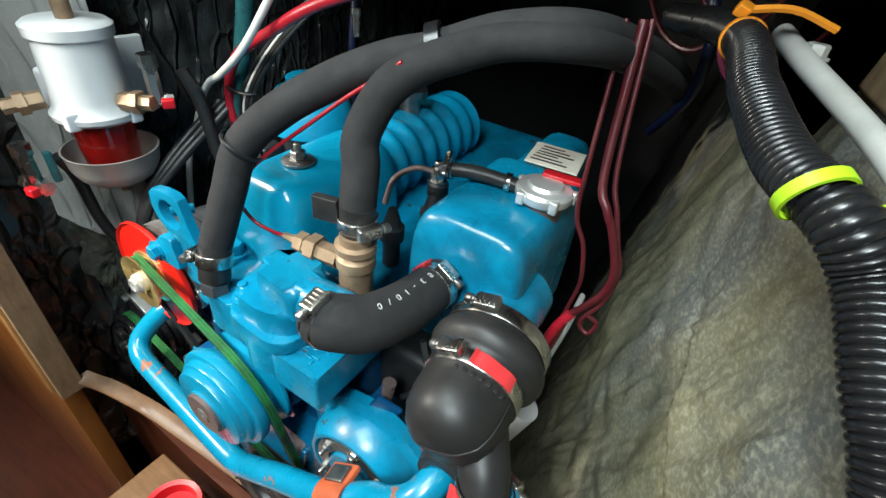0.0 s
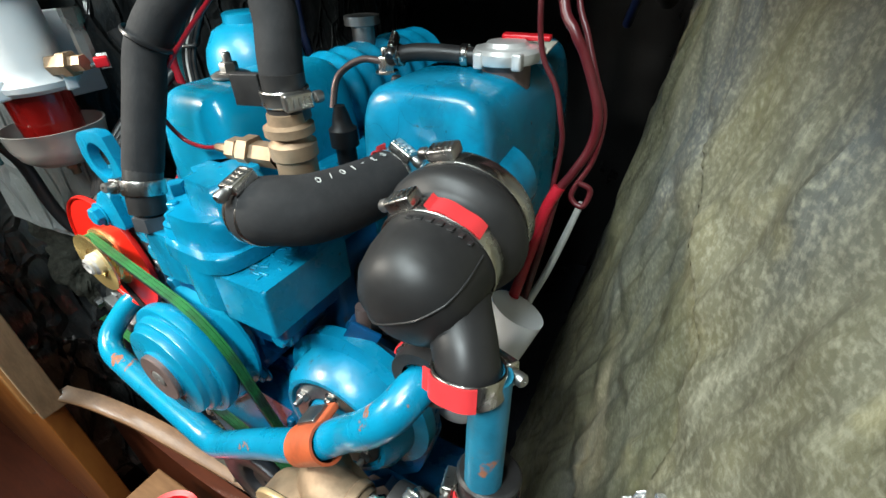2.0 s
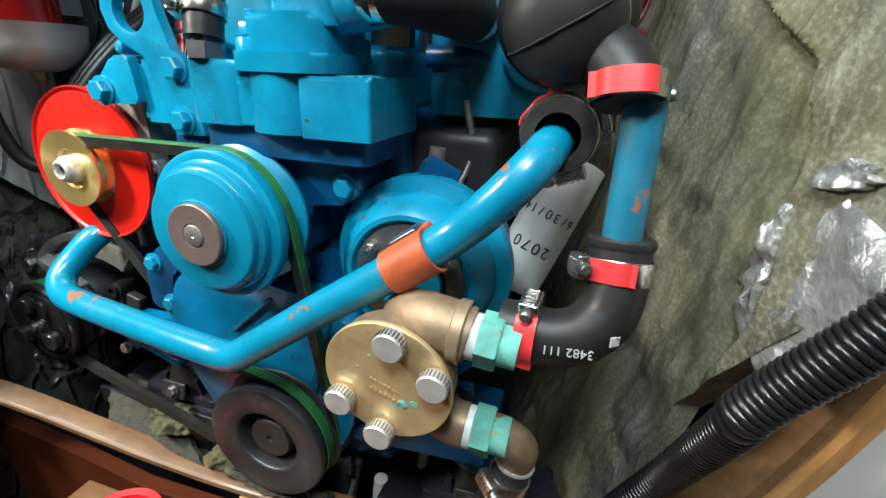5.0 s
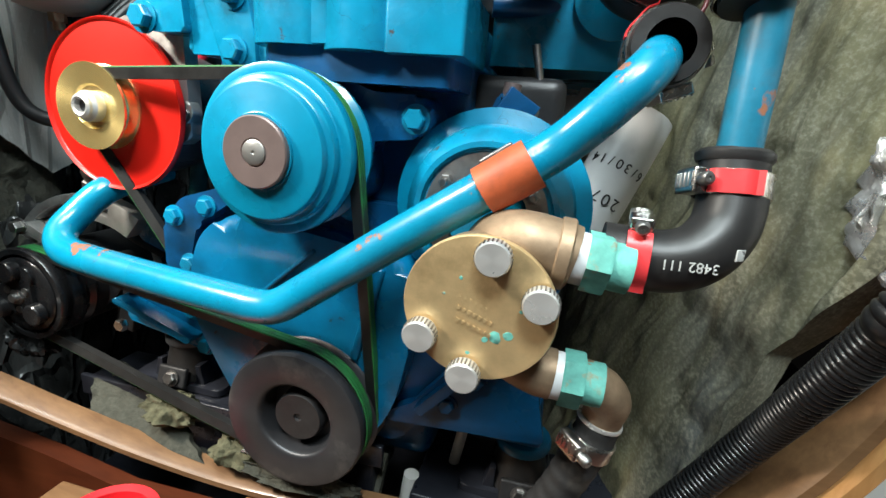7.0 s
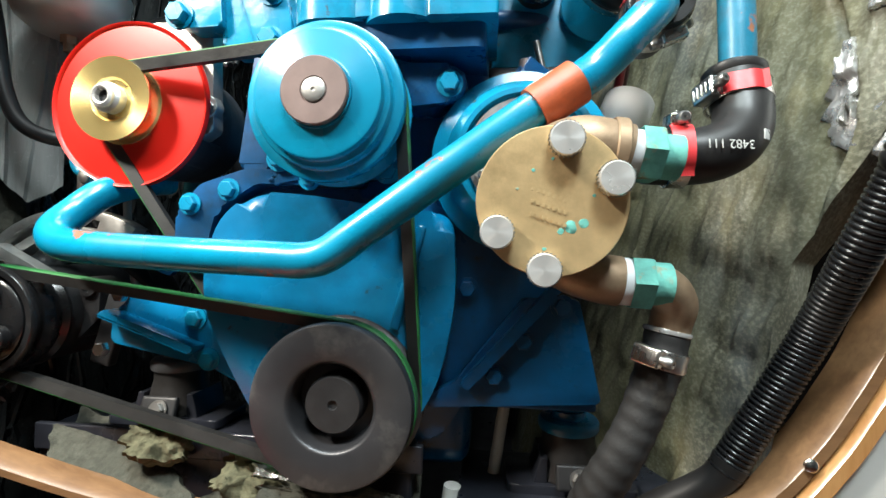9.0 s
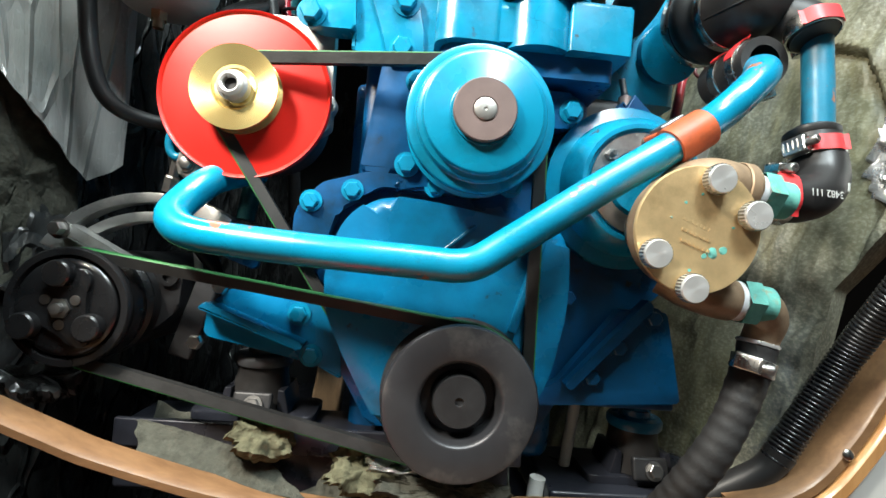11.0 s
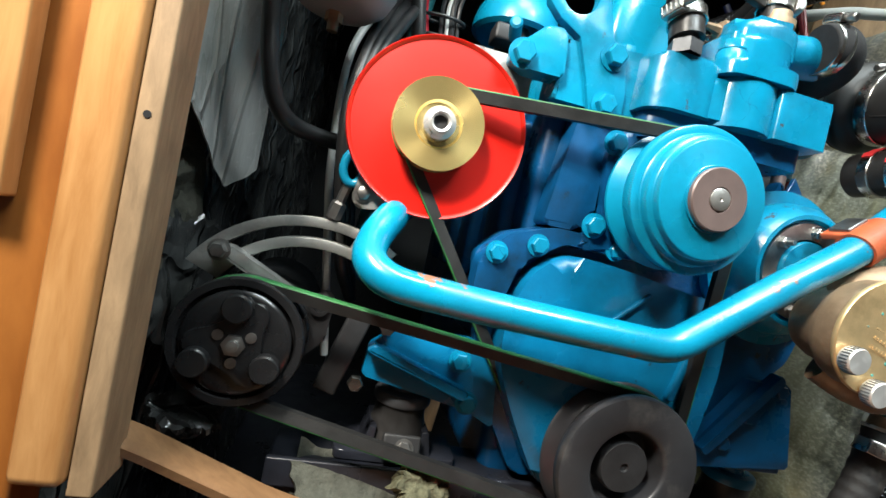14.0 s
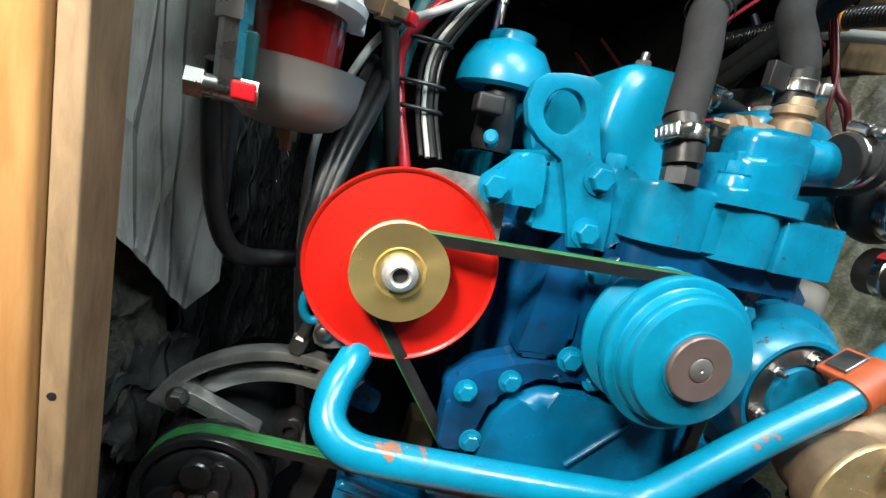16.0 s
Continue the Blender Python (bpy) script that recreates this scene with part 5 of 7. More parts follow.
plate = part("clutch_plate", bm, PLASTIC_BLACK, comp, "rust-tinged black clutch plate")
bm = bmesh.new()
lobes = []
for k in range(3):
    a = radians(64 + 120 * k)
    for d in (-0.55, -0.28, 0.0, 0.28, 0.55):
        r = 0.0385 - 0.0155 * (abs(d) / 0.55) ** 2
        lobes.append((COMP[0] + r * math.cos(a + d), COMP[2] + r * math.sin(a + d)))
prism(bm, lobes, -0.007, -0.002, 0.0015, 0.006)
part("spring_spider", bm, PLASTIC_BLACK, plate)
for k in range(3):
    a = radians(92 + 120 * k)
    at = (COMP[0] + 0.0295 * math.cos(a), -0.006, COMP[2] + 0.0295 * math.sin(a))
    bm = bmesh.new()
    lathe(bm, [(0.0112, 0), (0.0112, 0.008), (0.0100, 0.0095), (0, 0.0098)], at, (0, -1, 0), 32)
    part("rubber_boss", bm, PLASTIC_BLACK, plate)
    a += 1.05
    bm = bmesh.new()
    lathe(bm, [(0.0042, 0), (0.0042, 0.002), (0, 0.0024)], (COMP[0] + 0.014 * math.cos(a), -0.006, COMP[2] + 0.014 * math.sin(a)), (0, -1, 0), 20)
    part("rivet", bm, STEEL_DULL, plate)
bm = bmesh.new()
lathe(bm, [(0.009, 0), (0.009, 0.003), (0, 0.003)], (COMP[0], -0.006, COMP[2]), (0, -1, 0), 6)
lathe(bm, [(0.0045, 0.003), (0.0045, 0.007), (0, 0.0075)], (COMP[0], -0.006, COMP[2]), (0, -1, 0), 16)
part("centre_nut", bm, STEEL_DULL, plate)
bm = bmesh.new()
lathe(bm, [(0.046, 0.045), (0.049, 0.055), (0.049, 0.20), (0.042, 0.215), (0, 0.215)], COMP, (0, 1, 0), 48)
prism(bm, [(-0.262, 0.395), (-0.250, 0.405), (-0.240, 0.398), (-0.242, 0.36), (-0.262, 0.34), (-0.29, 0.33), (-0.29, 0.40)], 0.055, 0.08, 0.003, 0.006)
part("body", bm, IRON, comp, "dark cast compressor body")
bm = bmesh.new()
lathe(bm, [(0.009, 0), (0.009, 0.004), (0.0055, 0.004), (0.0055, -0.004), (0, -0.004)], (-0.252, 0.055, 0.392), (0, -1, 0), 24)
part("lug_ring", bm, IRON, comp)
origin(-0.0075, 0.016, -0.009)
# curved slotted strut above the compressor
strut = thing("adjuster_strut", (-0.29, 0.06, 0.42), "curved slotted aluminium adjusting strut", "bracket")
bm = bmesh.new()
def arc_point(a, r):
    return (-0.290 + 1.15 * r * math.cos(radians(a)), 0.366 + r * math.sin(radians(a)))


band = [arc_point(154 - 100 * k / 19, 0.102) for k in range(20)] + [arc_point(54 + 100 * k / 19, 0.074) for k in range(20)]
slot = [arc_point(136 - 62 * k / 15, 0.0925) for k in range(16)] + [arc_point(74 + 62 * k / 15, 0.0835) for k in range(16)]
holed(bm, band, slot, 0.045, 0.061, 0.002)
part("slotted_arc", bm, ALU, strut)
bm = bmesh.new()
prism(bm, [(-0.372, 0.425), (-0.360, 0.432), (-0.300, 0.402), (-0.306, 0.392)], 0.030, 0.044, 0.002, 0.004)
part("link", bm, ALU, strut)
bolt(strut, (-0.366, 0.030, 0.426), (0, -1, 0), 0.0068, 0.009, STEEL_DULL)
bm = bmesh.new()
prism(bm, [(-0.262, 0.43), (-0.255, 0.445), (-0.24, 0.448), (-0.20, 0.42), (-0.205, 0.40), (-0.25, 0.415)], 0.075, 0.083, 0.002, 0.004)
part("blue_tab", bm, BLUE_DEEP, strut)
bm = bmesh.new()
box(bm, (-0.262, 0.050, 0.310), (-0.240, 0.062, 0.392), 0.003, pose(0, 0, 0, 0, 16, 0))
part("lower_leg", bm, IRON, strut)

origin(0, -0.006, 0)
# ---- coolant pipe ----
pipe = thing("coolant_pipe", (0.0, -0.01, 0.40), "bent blue coolant pipe with chipped paint across the engine front", "pipe")
PIPE = [(-0.2224, 0.1041, 0.4919), (-0.2309, 0.0764, 0.4849), (-0.2422, 0.0445, 0.4716), (-0.2534, 0.025, 0.4514), (-0.254, 0.0071, 0.4354), (-0.2364, -0.0046, 0.4238), (-0.1978, -0.0093, 0.4198), (-0.1155, -0.0167, 0.4165), (-0.0414, -0.0235, 0.4148), (-0.0192, -0.025, 0.4144), (-0.0013, -0.0258, 0.4188),
        (0.0232, -0.0263, 0.4358), (0.0866, -0.0259, 0.4819), (0.1549, -0.0266, 0.5296), (0.19, -0.0164, 0.5551), (0.213, -0.0182, 0.5776), (0.2321, -0.0142, 0.599), (0.2413, 0.0017, 0.6106), (0.2455, 0.0303, 0.6175), (0.25, 0.0575, 0.6221)]
part("tube", tube(bmesh.new(), spline(PIPE, 6), 0.0137, 28), PIPE_BLUE, pipe, "blue steel tube chipped to pink primer")
bm = bmesh.new()
d = (Vector((0.19, -0.0164, 0.5551)) - Vector((0.0866, -0.0259, 0.4819))).normalized()
mid = Vector((0.1626, -0.025, 0.5347))
lathe(bm, [(0.0142, -0.018), (0.0165, -0.018), (0.0165, 0.018), (0.0142, 0.018)], mid, d, 32)
m = Matrix.Translation(mid) @ d.to_track_quat("X", "Z").to_matrix().to_4x4()
sub = bmesh.new()
box(sub, (-0.0175, 0.004, 0.009), (0.0175, 0.026, 0.0155), 0.002)
merge(bm, sub, m)
strap = part("strap", bm, ORANGE_CLIP, pipe, "rusty orange strap round the pipe")
sub = bmesh.new()
box(sub, (-0.012, 0.0045, 0.0125), (0.012, 0.022, 0.0185), 0.0015)
bmesh.ops.transform(sub, matrix=m, verts=sub.verts)
part("strap_lock", sub, STEEL_DULL, strap)
origin(-0.0115, -0.08, 0.0315)
bm = bmesh.new()
lathe(bm, [(0.0145, -0.022), (0.0225, -0.022), (0.0235, -0.016), (0.0235, 0.04), (0, 0.04)], (0.259, 0.100, 0.590), (0, 1, 0), 36)
cuff = part("rubber_cuff", bm, RUBBER, pipe, "black rubber hose cuff on the pipe end")
clamp(cuff, (0.259, 0.092, 0.590), (0, 1, 0), 0.0236, (0.4, 0, -1), 0.011, (( -0.8, 0, 0.7), 1.1, 0.010))
clamp(cuff, (0.259, 0.118, 0.590), (0, 1, 0), 0.0236, (1, 0, 0.4), 0.011, ((-0.5, 0, 0.9), 1.0, 0.010))

origin(-0.0075, -0.031, 0.01)
# ---- raw water pump ----
pump = thing("raw_water_pump", (0.165, 0.0, 0.39), "bronze raw water pump with a round brass cover and four thumbscrews", "pump")
PN = Vector((-0.02, -1.0, -0.06)).normalized()
PC = Vector((0.1645, -0.030, 0.4465))
bm = bmesh.new()
lathe(bm, [(0, -0.055), (0.030, -0.055), (0.034, -0.045), (0.036, -0.030), (0.043, -0.022), (0.0455, -0.016), (0.0455, -0.001), (0, -0.001)], PC, PN, 56)
body = part("pump_body", bm, BRONZE, pump)
bm = bmesh.new()
lathe(bm, [(0, 0), (0.0475, 0), (0.0482, 0.001), (0.0482, 0.0035), (0.0475, 0.0045), (0, 0.0045)], PC, PN, 64)
cov = part("cover_plate", bm, BRASS, pump, "worn brass cover with green spots and stamped marks")
for x, z in ((0.172, 0.486), (0.203, 0.461), (0.129, 0.426), (0.160, 0.402)):
    at = PC + Vector((x - PC.x, 0, z - PC.z)) * 0.96
    at.y = PC.y - (at - PC).dot(Vector((PN.x, 0, PN.z))) / PN.y
    bm = bmesh.new()
    lathe(bm, [(0.0072, 0.004), (0.0072, 0.006), (0.0103, 0.0065), (0.0107, 0.008), (0.0107, 0.015), (0.0098, 0.0162), (0, 0.0162)], at, PN, 40)
    knob = part("thumbscrew", bm, BRIGHT, pump, "knurled nickel thumbscrew")
    bm = bmesh.new()
    a, u, v = frame_of(PN)
    for k in range(26):
        q = at + a * 0.0115 + (u * math.cos(k * math.tau / 26) + v * math.sin(k * math.tau / 26)) * 0.0107
        box(bm, q - Vector((0.0005, 0.0032, 0.0005)), q + Vector((0.0005, 0.0032, 0.0005)))
    part("knurl", bm, STEEL_DULL, knob)
bm = bmesh.new()
random.seed(11)
for row in range(3):
    for k in range(7):
        q = PC + Vector((-0.012 + k * 0.0034, 0, 0.008 - row * 0.008 - k * 0.0012))
        q.y = PC.y - 0.0047
        box(bm, q - Vector((0.0009, 0.00015, 0.0012)), q + Vector((0.0009, 0.00015, 0.0012)), 0, pose(0, 0, 0, 0, 20, 0))
part("stamped_marks", bm, BRASS, cov, "stamped marks, unreadable")
for dx, dz, r in ((0.012, -0.016, 0.0042), (0.020, -0.0135, 0.0030), (0.006, -0.0185, 0.0022), (-0.012, 0.020, 0.0012), (-0.022, 0.008, 0.0010), (0.026, 0.004, 0.0012), (-0.004, -0.030, 0.0014), (0.0, 0.027, 0.0010)):
    bm = bmesh.new()
    at = PC + Vector((dx, 0, dz))
    at.y = PC.y - (at - PC).dot(Vector((PN.x, 0, PN.z))) / PN.y
    lathe(bm, [(r, 0.0043), (r * 0.9, 0.0047), (0, 0.0048)], at, PN, 14)
    for v in bm.verts:
        v.co.x += 0.35 * r * noise.noise(v.co * 260)
        v.co.z += 0.35 * r * noise.noise(v.co * 260 + Vector((5, 5, 5)))
    part("green_spot", bm, VERDIGRIS, cov, "crusty green spot")
bm = bmesh.new()
tube(bm, spline([(0.163, 0.012, 0.474), (0.172, -0.004, 0.4835), (0.188, -0.011, 0.486), (0.206, -0.011, 0.484), (0.2165, -0.011, 0.482)], 6), lambda s: 0.0215 - 0.0035 * abs(s - 0.45), 28)
lathe(bm, [(0.0215, -0.004), (0.0225, -0.003), (0.0225, 0.004), (0.0215, 0.005)], (0.209, -0.011, 0.4835), (1, 0, -0.1), 28)
part("upper_outlet", bm, BRONZE, pump)


def adapter(at, axis, parent):
    bm = bmesh.new()
    lathe(bm, [(0.0165, 0), (0.0165, 0.009), (0, 0.009)], at, axis, 28)
    part("sealing_tape", bm, WHITE, parent, "white thread tape")
    bm = bmesh.new()
    lathe(bm, [(0.0195, 0.007), (0.0195, 0.020), (0.0185, 0.0215), (0, 0.0215)], at, axis, 6)
    lathe(bm, [(0.015, 0.02), (0.015, 0.034), (0, 0.034)], at, axis, 24)
    part("hex_adapter", bm, VERDIGRIS, parent, "hexagon adapter crusted with verdigris")


adapter((0.216, -0.011, 0.4822), (1, 0, -0.1), pump)
bm = bmesh.new()
tube(bm, spline([(0.168, 0.015, 0.412), (0.186, 0.004, 0.402), (0.204, -0.001, 0.397), (0.2155, -0.001, 0.3955)], 6), 0.0175, 24)
part("lower_inlet", bm, BRONZE, pump)
adapter((0.2145, -0.001, 0.3955), (1, 0, -0.05), pump)
bm = bmesh.new()
tube(bm, spline([(0.232, -0.001, 0.3945), (0.241, 0.0, 0.394), (0.2505, 0.0020, 0.3890), (0.2565, 0.0060, 0.3790), (0.2550, 0.0105, 0.3660), (0.2515, 0.0115, 0.3460)], 6), lambda s: 0.0150 - 0.001 * s, 28)
part("elbow", bm, BRONZE, pump, "brown bronze elbow")

origin()
# ---- suction hose ----
suc = thing("suction_hose", (0.21, -0.01, 0.2), "ribbed black suction hose clamped on a bronze elbow", "hose", "hoses")
line = resample(spline([(0.2462, -0.0190, 0.3690), (0.2425, -0.0200, 0.3520), (0.2275, -0.0215, 0.3080), (0.2115, -0.0190, 0.2720), (0.1960, -0.0050, 0.2340), (0.182, 0.02, 0.19), (0.165, 0.08, 0.11)], 10), 0.0020)
part("hose_wall", tube(bmesh.new(), line, [0.0150 + 0.00035 * math.sin(i * 1.05) + 0.0004 * math.sin(i * 0.13) for i in range(len(line))], 32), CLOTH_HOSE, suc)
clamp(suc, (0.2422, -0.0200, 0.3510), (0.26, 0.03, 1), 0.0156, (-1, -0.9, 0), 0.013)
bm = bmesh.new()
lathe(bm, [(0.012, 0.0), (0.0162, 0.001), (0.0166, 0.0025), (0.0160, 0.004), (0.012, 0.0045)], (0.2459, -0.0190, 0.3675), (0.2, 0.05, 1), 32)
part("bright_rim", bm, BRIGHT, suc)

origin(-0.012, -0.039, 0.024)
# ---- moulded elbow hose to the vertical pipe ----
low = thing("elbow_hose", (0.30, 0.02, 0.45), "black rubber elbow hose with red-taped clamps", "hose", "hoses")
ELB = [(0.238, 0.0142, 0.4695), (0.250, 0.0138, 0.4692), (0.262, 0.0125, 0.469), (0.277, 0.011, 0.470), (0.293, 0.0125, 0.4765), (0.305, 0.019, 0.490), (0.309, 0.026, 0.507), (0.3085, 0.032, 0.522), (0.308, 0.036, 0.535)]
part("hose_wall", tube(bmesh.new(), spline(ELB, 8), 0.0195, 36), RUBBER_SMOOTH, low)
bm = bmesh.new()
lathe(bm, [(0.0122, 0.0), (0.0205, 0.0005), (0.0218, 0.003), (0.0218, 0.006), (0.02, 0.008), (0.0122, 0.008)], (0.308, 0.0355, 0.530), (0, 0.2, 1), 36)
part("hose_lip", bm, RUBBER, low)
clamp(low, (0.258, 0.0130, 0.4690), (1, -0.09, 0), 0.0203, (0, -0.15, 1), 0.013, ((0, -1, 0.15), 1.7, 0.014))
clamp(low, (0.3085, 0.0315, 0.517), (0, 0.25, 1), 0.0208, (-1, -0.3, 0), 0.015, ((-0.25, -1, 0), 1.2, 0.014))
text_at = facing((0.2845, -0.0092, 0.4735), (0.12, -1, 0.1), (0, 0, -1))
text_part("3482 111", 0.0085, text_at, INK_WHITE, low)
bm = bmesh.new()
box(bm, (0.308, -0.0005, 0.478), (0.315, 0.0005, 0.485), 0.0004, pose(0, 0, 0, 0, 0, 38))
part("printed_mark", bm, INK_WHITE, low)

origin(-0.013, -0.045, 0.029)
# ---- vertical pipe ----
vert = thing("riser_pipe", (0.307, 0.05, 0.53), "upright worn blue pipe between two hoses", "pipe")
part("tube", tube(bmesh.new(), spline([(0.308, 0.034, 0.520), (0.3082, 0.037, 0.56), (0.3083, 0.040, 0.59), (0.3083, 0.0435, 0.625)], 8), 0.0122, 28), PIPE_WORN, vert)

origin(-0.022, -0.07, 0.058)
# ---- heat exchanger ----
hx = thing("heat_exchanger", (0.21, 0.3, 0.6), "blue heat exchanger header tank with a pressure cap", "heat exchanger")
bm = bmesh.new()
cushion(bm, 0.199, 0.060, 0.56, 0.706, 0.192, 0.36, 0.030, 6.0)
cushion(bm, 0.190, 0.040, 0.56, 0.698, 0.34, 0.50, 0.03, 4.0)
lathe(bm, [(0.0360, -0.03), (0.0350, 0.030), (0.0, 0.030)], (0.243, 0.212, 0.622), Vector((0.02, -1, -0.12)), 44)
part("tank", bm, BLUE, hx, "blue cast header tank")
bm = bmesh.new()
lathe(bm, [(0.020, -0.012), (0.020, 0.008), (0.022, 0.009), (0.022, 0.012), (0, 0.012)], (0.232, 0.280, 0.702), (0, 0, 1), 32)
part("filler_neck", bm, HUB_BROWN, hx, "rusty filler neck")
bm = bmesh.new()
lathe(bm, [(0.024, 0.012), (0.0265, 0.010), (0.0275, 0.012), (0.0275, 0.018), (0.025, 0.021), (0.018, 0.022), (0.016, 0.025), (0, 0.026)], (0.232, 0.280, 0.702), (0, 0, 1), 40)
for k in range(5):
    a = k * math.tau / 5 + 0.4
    box(bm, (0.232 + 0.0268 * math.cos(a) - 0.004, 0.280 + 0.0268 * math.sin(a) - 0.004, 0.7095), (0.232 + 0.0268 * math.cos(a) + 0.004, 0.280 + 0.0268 * math.sin(a) + 0.004, 0.722), 0.002)
capp = part("pressure_cap", bm, BRIGHT, hx, "bright pressure cap")
bm = bmesh.new()
box(bm, (0.222, 0.292, 0.7255), (0.262, 0.304, 0.7300), 0.0018, pose(0, 0, 0, 0, 2, 10))
part("red_lever", bm, RED_PLASTIC, capp)
bm = bmesh.new()
box(bm, (0.175, 0.36, 0.7025), (0.235, 0.42, 0.7045), 0.0006, pose(0, 0, 0, 0, 1, 8))
lbl = part("data_label", bm, PAPER, hx, "aged printed label")
bm = bmesh.new()
for k in range(6):
    box(bm, (0.182, 0.368 + k * 0.008, 0.7046), (0.182 + 0.042 - (k % 3) * 0.008, 0.371 + k * 0.008, 0.7050), 0, pose(0, 0, 0, 0, 1, 8))
part("label_lines", bm, INK, lbl)
origin(-0.022, -0.067, 0.058)
# overflow hose
ovf = thing("overflow_hose", (0.17, 0.26, 0.72), "short black overflow hose with steel ends", "hose", "hoses")
part("hose_wall", tube(bmesh.new(), spline([(0.130, 0.254, 0.712), (0.15, 0.260, 0.7165), (0.175, 0.268, 0.7165), (0.212, 0.277, 0.713)], 8), 0.0072, 18), RUBBER, ovf)
clamp(ovf, (0.196, 0.2732, 0.7152), (1, 0.25, -0.05), 0.0076, (0, 0, 1), 0.006, None, False)
clamp(ovf, (0.140, 0.2572, 0.7145), (1, 0.25, 0.2), 0.0076, (0, -0.5, 1), 0.006)
bm = bmesh.new()
hexbolt(bm, (0.128, 0.253, 0.700), (0, 0, 1), 0.0075, 0.014, True, 0.006)
part("banjo", bm, STEEL, ovf)
part("thin_pipe", tube(bmesh.new(), spline([(0.128, 0.25, 0.71), (0.11, 0.24, 0.712), (0.095, 0.225, 0.70), (0.092, 0.215, 0.675)], 8), 0.003, 10), HUB_BROWN, ovf)
origin(-0.008, -0.07, 0.045)
# injector-like dark fittings between
inj = thing("injector_fittings", (0.10, 0.21, 0.64), "black injector bodies standing in the head", "fittings")
for x, y in ((0.098, 0.205), (0.112, 0.255), (0.085, 0.31)):
    bm = bmesh.new()
    lathe(bm, [(0.009, 0.0), (0.009, 0.03), (0.0125, 0.031), (0.0125, 0.046), (0.009, 0.049), (0.007, 0.058), (0.0045, 0.066), (0, 0.066)], (x, y, 0.63), (0, 0, 1), 20)
    part("injector", bm, IRON, inj)

origin(-0.025, -0.09, 0.03)
# ---- rubber end cap with outlet ----
cap = thing("rubber_end_cap", (0.262, 0.11, 0.6), "large black rubber end cap with bellows and two steel clamps", "end cap")
CA = Vector((0.06, -1, -0.16)).normalized()
CB = Vector((0.2635, 0.172, 0.6675))
bm = bmesh.new()
lathe(bm, [(0.041, -0.01), (0.0435, -0.008), (0.0435, 0.007), (0.0455, 0.010), (0.0480, 0.015), (0.0485, 0.021), (0.0465, 0.027), (0.0415, 0.031), (0.0385, 0.034), (0.0378, 0.038), (0.0378, 0.056), (0.0375, 0.068), (0.0352, 0.081), (0.0290, 0.0915), (0.018, 0.098), (0, 0.1)],
      CB, CA, 64)
tube(bm, spline([(0.280, 0.122, 0.645), (0.291, 0.106, 0.641), (0.302, 0.092, 0.634), (0.308, 0.084, 0.625), (0.3100, 0.079, 0.613)], 6), lambda s: 0.0215 - 0.003 * min(1, s * 1.6), 32)
part("rubber_wall", bm, RUBBER_SMOOTH, cap)
bm = bmesh.new()
a_, u_, v_ = frame_of(CA)
SCREW_A = math.atan2(Vector((-0.35, -0.2, 1)).dot(v_), Vector((-0.35, -0.2, 1)).dot(u_))
side = (u_ * math.cos(0.5) + v_ * math.sin(0.5)).normalized()
PROFILE = [(0.0378, 0.052), (0.0375, 0.068), (0.0366, 0.075), (0.0352, 0.081), (0.0325, 0.087), (0.0290, 0.0915), (0.018, 0.098), (0.008, 0.0997)]
arc = [CB + CA * (h + 0.0002) + side * (r + 0.0001) for r, h in PROFILE] + [CB + CA * (h + 0.0002) - side * (r + 0.0001) for r, h in PROFILE[::-1]]
tube(bm, spline(arc, 4), 0.0007, 8)
part("mould_seam", bm, RUBBER, cap)
clamp(cap, CB + CA * 0.0, CA, 0.0438, (-0.25, -0.2, 1), 0.013)
clamp(cap, CB + CA * 0.043, CA, 0.038, (-0.5, -0.2, 1), 0.013, ((0.45, -0.2, 1), 0.9, 0.012))
clamp(cap, (0.3090, 0.0820, 0.621), (0.08, -0.30, -0.95), 0.0200, (0.5, 1, 0), 0.015, ((-0.2, -1, 0.2), 1.7, 0.014))
bm = bmesh.new()
random.seed(3)
for k in range(7):
    ang = SCREW_A - 0.1 - k * 0.17
    q = CB + CA * 0.054 + (u_ * math.cos(ang) + v_ * math.sin(ang)) * 0.0378
    box(bm, q - Vector((0.002, 0.002, 0.0006)), q + Vector((0.002, 0.002, 0.0006)), 0.0004)
part("moulded_mark", bm, RUBBER, cap, "raised moulded mark")

origin(-0.027, -0.072, 0.0245)
# ---- elbow hose between thermostat and tank ----
eh = thing("elbow_hose", (0.17, 0.1, 0.66), "black moulded elbow hose with steel clamps", "hose", "hoses")
EL2 = [(0.139, 0.084, 0.681), (0.147, 0.083, 0.683), (0.158, 0.087, 0.684), (0.172, 0.099, 0.682), (0.181, 0.120, 0.680), (0.186, 0.145, 0.678), (0.188, 0.175, 0.676), (0.189, 0.21, 0.674)]
part("hose_wall", tube(bmesh.new(), spline(EL2, 8), lambda s: 0.0212 + 0.0026 * math.sin(math.pi * min(1, s * 1.1)) ** 0.6 if s < 0.9 else 0.0214, 36), FOAM, eh)
clamp(eh, (0.1465, 0.0835, 0.6825), (1, -0.05, 0.1), 0.0214, (-0.2, -0.3, 1), 0.014)
clamp(eh, (0.188, 0.178, 0.676), (0.05, 1, -0.05), 0.0212, (0.5, 0, 1), 0.012, ((-0.75, -0.2, 0.75), 0.8, 0.011))
curve = spline(EL2, 8)
